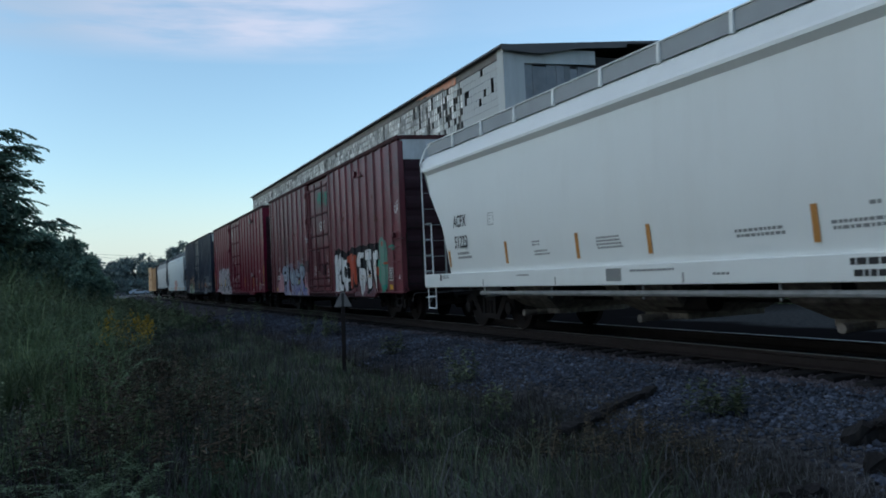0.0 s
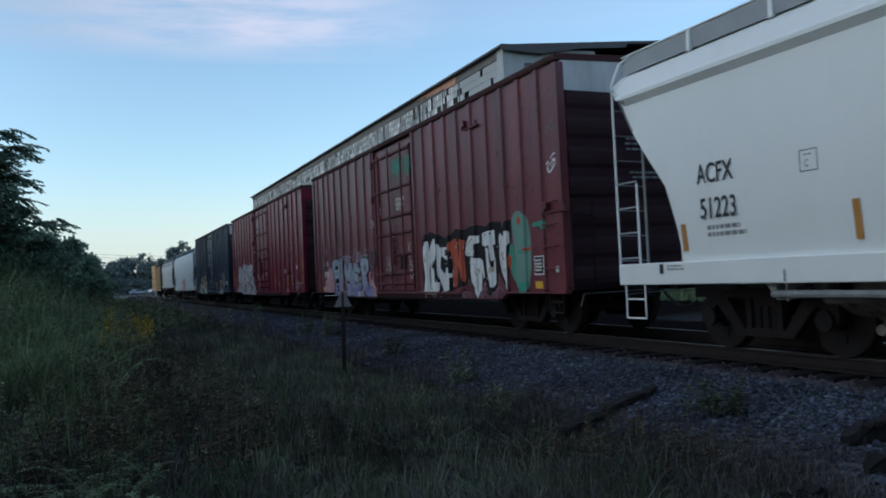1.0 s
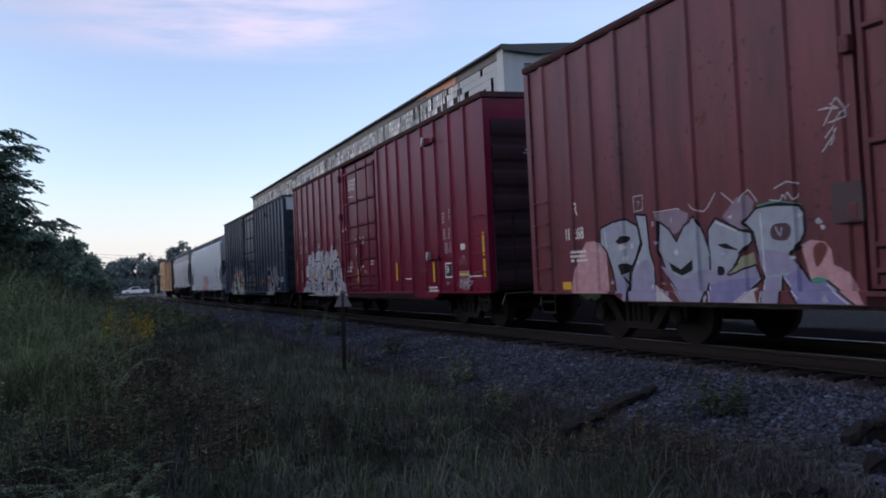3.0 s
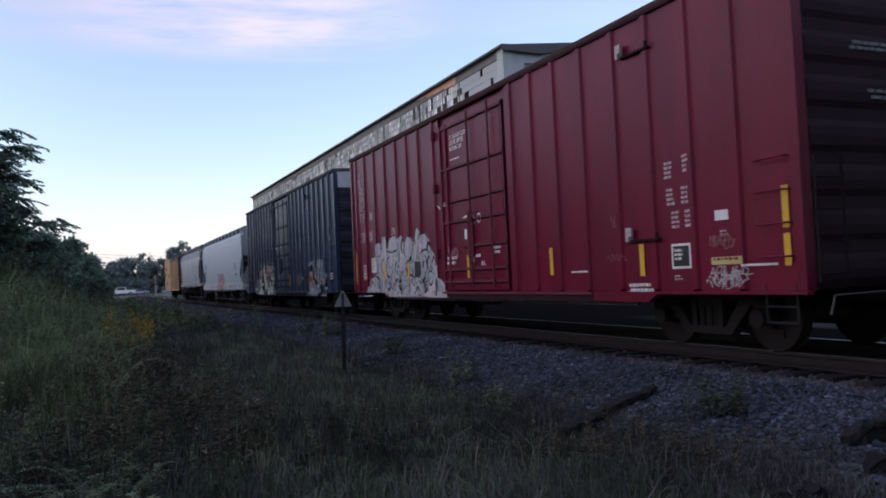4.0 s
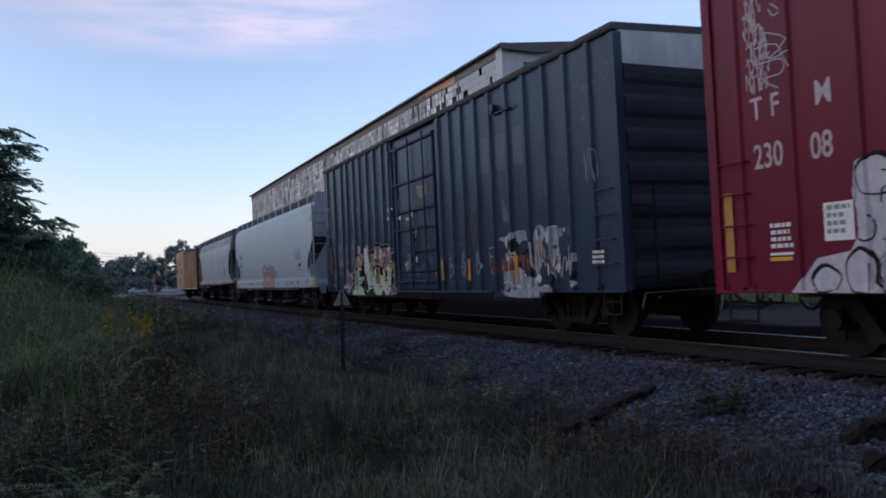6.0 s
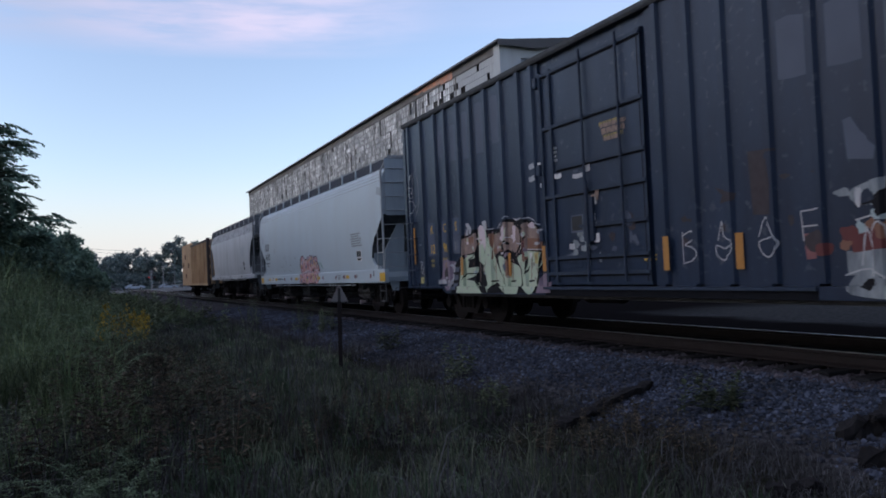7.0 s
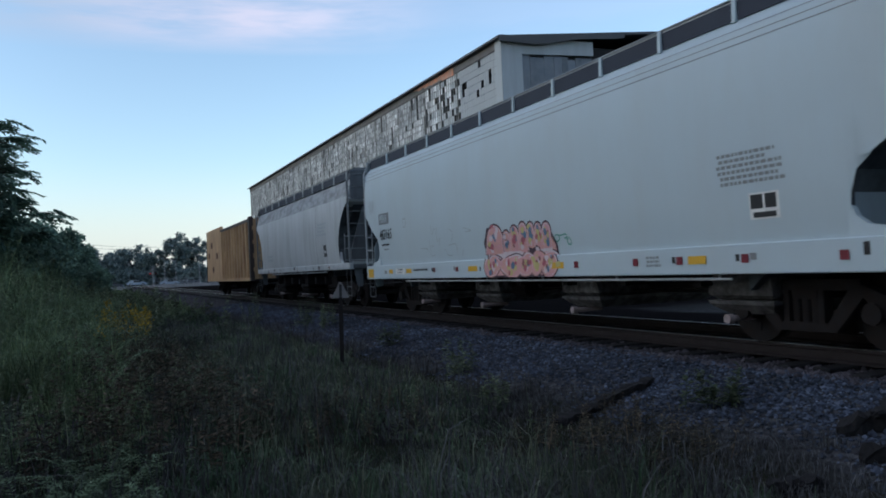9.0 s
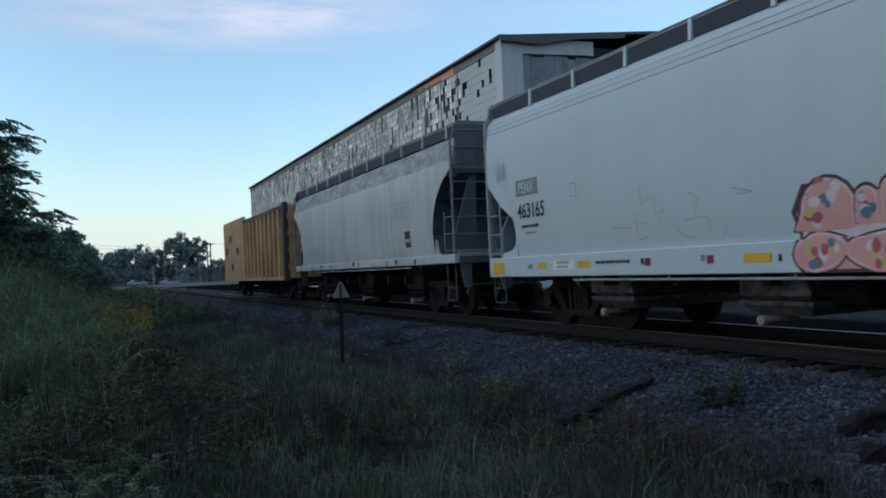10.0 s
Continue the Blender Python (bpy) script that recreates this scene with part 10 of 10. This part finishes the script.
timber("old_sleeper", (3.95, 6.45, -0.41), (4.66, 6.78, -0.37), 0.17, 0.09, "rotting dark railway sleeper half sunk in the gravel", seed=1)
timber("old_sleeper", (4.62, 6.84, -0.37), (5.75, 7.28, -0.27), 0.13, 0.08, "broken dark length of sleeper lying on the gravel", seed=11)
timber("old_sleeper", (5.35, 4.5, -0.32), (6.1, 4.2, -0.2), 0.2, 0.17, "dark discarded sleeper in a heap by the track", seed=2)
timber("old_sleeper", (4.95, 4.0, -0.38), (5.6, 3.7, -0.34), 0.2, 0.16, "dark discarded sleeper in a heap by the track", seed=3)
timber("old_sleeper", (5.45, 4.25, -0.18), (6.0, 4.45, -0.12), 0.12, 0.09, "dark split timber lying on the heap", seed=4)
timber("old_sleeper", (3.95, 3.9, -0.42), (4.3, 3.75, -0.40), 0.13, 0.1, "dark broken sleeper end in the grass", seed=6)

# ---- the far crossing ----
asphalt = surface("asphalt", (0.06, 0.06, 0.062), 0.85, var=0.25, scale=1.5, grain=40)
CY = 186.0
bm = bmesh.new()
hull(bm, [[(x, CY - 26, -0.5), (x, CY - 5, -0.02), (x, CY + 5, -0.02), (x, CY + 26, -0.5)] for x in (-90, 120)])
tagged(new("road", mesh_of(bm, "road", asphalt)), "asphalt road crossing the track", "road", kind="structure")
wood_pole = surface("grey_pole_wood", (0.045, 0.04, 0.038), 0.9, var=0.3, scale=3)
lamp_red = bpy.data.materials.new("red_signal_light")
lamp_red.use_nodes = True
lamp_red.node_tree.nodes["Principled BSDF"].inputs["Base Color"].default_value = (0.5, 0.02, 0.02, 1)
lamp_red.node_tree.nodes["Principled BSDF"].inputs["Emission Color"].default_value = (1.0, 0.06, 0.05, 1)
lamp_red.node_tree.nodes["Principled BSDF"].inputs["Emission Strength"].default_value = 0.35
car_glass = surface("dark_car_glass", (0.02, 0.022, 0.025), 0.12, var=0.1, bump=0.0)
rubber = surface("tyre_rubber", (0.02, 0.02, 0.02), 0.85)
car_white = surface("white_car_paint", (0.78, 0.78, 0.78), 0.3, var=0.03, bump=0.0, coat=0.4)
car_dark = surface("dark_grey_car_paint", (0.08, 0.085, 0.10), 0.3, var=0.05, bump=0.0, coat=0.4)
car_blue = surface("pale_blue_car_paint", (0.30, 0.36, 0.44), 0.3, var=0.05, bump=0.0, coat=0.4)


def utility_pole(x, y, h, arms=1):
    p = tagged(new("utility_pole"), "grey wooden utility pole with crossarms", "utility pole", "utility poles")
    p.location = (x, y, ground_at(x, y))
    bm = bmesh.new()
    limb(bm, (0, 0, -0.5), (0, 0, h), 0.17, 0.11, 0, 8, 3)
    part("pole", bm, wood_pole, p)
    for k in range(arms):
        bm = bmesh.new()
        box(bm, -1.2, 1.2, -0.06, 0.06, h - 0.6 - k, h - 0.45 - k)
        for i in (-1.0, -0.4, 0.4, 1.0):
            bar(bm, (i, 0, h - 0.45 - k), (i, 0, h - 0.25 - k), 0.05)
        part("crossarm", bm, wood_pole, p)
    return p


POLES = [(-2.6, 150, 8.4), (24.3, 190, 9.6), (27.0, 205, 10.4), (62, 205, 10.5)]
for x, y, h in POLES:
    utility_pole(x, y, h)
for k, (a, b, za, zb) in enumerate((((-60, 120), (-2.6, 150), 9.0, 8.0), ((-2.6, 150), (24.3, 190), 8.0, 9.0), ((24.3, 190), (62, 205), 9.0, 9.8), ((-2.6, 150), (27, 205), 7.5, 8.6))):
    cu = bmesh.new()
    prev = None
    for i in range(17):
        f = i / 16
        p = Vector((a[0] + (b[0] - a[0]) * f, a[1] + (b[1] - a[1]) * f, za + (zb - za) * f - 3.0 * f * (1 - f)))
        if prev:
            bar(cu, prev, p, 0.028, 4)
        prev = p
    tagged(new("overhead_wire", mesh_of(cu, "overhead_wire", black_paint)), "sagging overhead cable between poles", "cable", "overhead wires")


def vehicle(name, label, category, paint, pickup):
    v = tagged(new(name), label, category, "vehicles at the crossing")
    bm = bmesh.new()
    if pickup:
        prof = [(-2.75, 0.45), (2.7, 0.45), (2.8, 0.75), (2.7, 1.05), (1.5, 1.15), (0.75, 1.75), (-0.75, 1.78), (-0.9, 1.15), (-2.75, 1.12)]
    else:
        prof = [(-2.3, 0.4), (2.2, 0.4), (2.3, 0.7), (2.1, 0.95), (1.2, 1.02), (0.5, 1.45), (-1.2, 1.47), (-1.9, 1.05), (-2.3, 0.95)]
    hull(bm, [[(a, y, z) for a, z in prof] for y in (-0.92, 0.92)])
    bevel(bm, 0.05)
    part("body", bm, paint, v)
    bm = bmesh.new()
    zc = 1.2 if pickup else 1.02
    top = 1.68 if pickup else 1.40
    for y0, y1 in ((-0.945, -0.925), (0.925, 0.945)):
        bm = bmesh.new()
        hull(bm, [[(1.2, y, zc), (0.68, y, top), (-0.62, y, top), (-0.75, y, zc)] for y in (y0, y1)])
        part("side_window", bm, car_glass, v)
    for wx in (-1.75, 1.75) if pickup else (-1.4, 1.4):
        for sy in (-1, 1):
            bm = bmesh.new()
            disc(bm, (0, 0), 0.38, -0.12, 0.12, 18)
            bmesh.ops.rotate(bm, verts=bm.verts, matrix=Matrix.Rotation(math.pi / 2, 3, "Z"))
            bmesh.ops.translate(bm, verts=bm.verts, vec=(wx, sy * 0.86, 0.38))
            wh = part("wheel", bm, rubber, v)
            bm = bmesh.new()
            disc(bm, (0, 0), 0.22, -0.13, 0.13, 12)
            bmesh.ops.rotate(bm, verts=bm.verts, matrix=Matrix.Rotation(math.pi / 2, 3, "Z"))
            bmesh.ops.translate(bm, verts=bm.verts, vec=(wx, sy * 0.87, 0.38))
            part("rim", bm, grey_steel, wh)
    bm = bmesh.new()
    box(bm, 2.74 if pickup else 2.2, 2.82 if pickup else 2.3, -0.8, 0.8, 0.5, 0.66)
    part("bumper", bm, grey_steel, v)
    return v


pickup = vehicle("pickup_truck", "white pickup truck driving over the crossing", "pickup truck", car_white, True)
for x, y, a, m, lb in ((4.0, 203, 8, car_dark, "dark parked car beyond the crossing"), (9.5, 205, 0, car_blue, "pale blue parked car beyond the crossing"), (17.0, 204, -5, car_blue, "pale blue parked car by the fence"), (22.0, 205, 0, car_dark, "dark parked car by the fence")):
    v = vehicle("car", lb, "car", m, False)
    v.matrix_basis = pose(x, y, ground_at(x, y), 0, 0, a)
fence_steel = surface("pale_fence_steel", (0.26, 0.27, 0.29), 0.5, 0.3, var=0.1)
fence = tagged(new("fence"), "pale steel fence beside the crossing", "fence")
fence.location = (13.0, 198, GROUND_Z)
for k in range(14):
    bm = bmesh.new()
    box(bm, k * 1.5 - 0.05, k * 1.5 + 0.05, -0.05, 0.05, 0, 1.9)
    part("fence_post", bm, fence_steel, fence)
for z in (0.5, 1.1, 1.75):
    bm = bmesh.new()
    box(bm, 0, 19.5, -0.03, 0.03, z, z + 0.09)
    part("fence_rail", bm, fence_steel, fence)
sig = tagged(new("crossing_signal"), "railway crossing signal mast with red lights", "signal")
sig.location = (11.6, CY - 7, GROUND_Z)
bm = bmesh.new()
bar(bm, (0, 0, 0), (0, 0, 4.6), 0.08, 8)
box(bm, -0.7, 0.7, -0.05, 0.05, 2.9, 3.0)
part("mast", bm, fence_steel, sig)
bm = bmesh.new()
for a in (-1, 1):
    hull(bm, [[(-0.6, y, 3.9 - 0.4 * a), (-0.6, y, 4.1 - 0.4 * a), (0.6, y, 4.1 + 0.4 * a), (0.6, y, 3.9 + 0.4 * a)] for y in (-0.09 - 0.02 * a, -0.07 - 0.02 * a)])
part("crossbuck", bm, sign_white, sig)
for a in (-0.55, 0.55):
    bm = bmesh.new()
    bar(bm, (a, -0.05, 2.95), (a, -0.16, 2.95), 0.24, 12)
    lt = part("lamp_hood", bm, black_paint, sig)
    bm = bmesh.new()
    bar(bm, (a, -0.165, 2.95), (a, -0.18, 2.95), 0.13, 12)
    part("lens", bm, lamp_red if a < 0 else red_mark, lt)
for k, (x, y, h) in enumerate(((15.3, 196, 6.5), (18.2, 200, 6.0), (23.5, 199, 7.0))):
    sl = tagged(new("street_lamp"), "slim pale steel street lamp", "street lamp", "lamps by the crossing")
    sl.location = (x, y, GROUND_Z)
    bm = bmesh.new()
    limb(bm, (0, 0, 0), (0, 0, h), 0.10, 0.06, 0, 8, 2)
    bar(bm, (0, 0, h), (-0.5, 0, h + 0.08), 0.05)
    part("pole", bm, fence_steel, sl)
    bm = bmesh.new()
    box(bm, -0.95, -0.45, -0.12, 0.12, h + 0.04, h + 0.16)
    part("lamp_head", bm, fence_steel, sl)


# ---- movement ----
def motions():
    for car in cars:
        x, y, z = car.location
        walk(car, [(t, pose(x, y - PACE * t, z)) for t in (0.0, 2.5, 5.0, 7.5, 10.0)])
    for ws, k in wheelsets:
        walk(ws, [(f / 30, pose(0, k, 0.42, math.degrees(PACE * f / 30 / 0.42))) for f in range(0, 301, 2)])
    walk(pickup, [(t, pose(x, CY - 2.0, -0.02, 0, 0, 180)) for t, x in ((0.0, 17.5), (1.2, 12.4), (2.0, 10.2), (2.7, 8.6), (3.8, 5.6), (4.5, 3.4), (7.0, -9.0), (10.0, -26.0))])


motions()
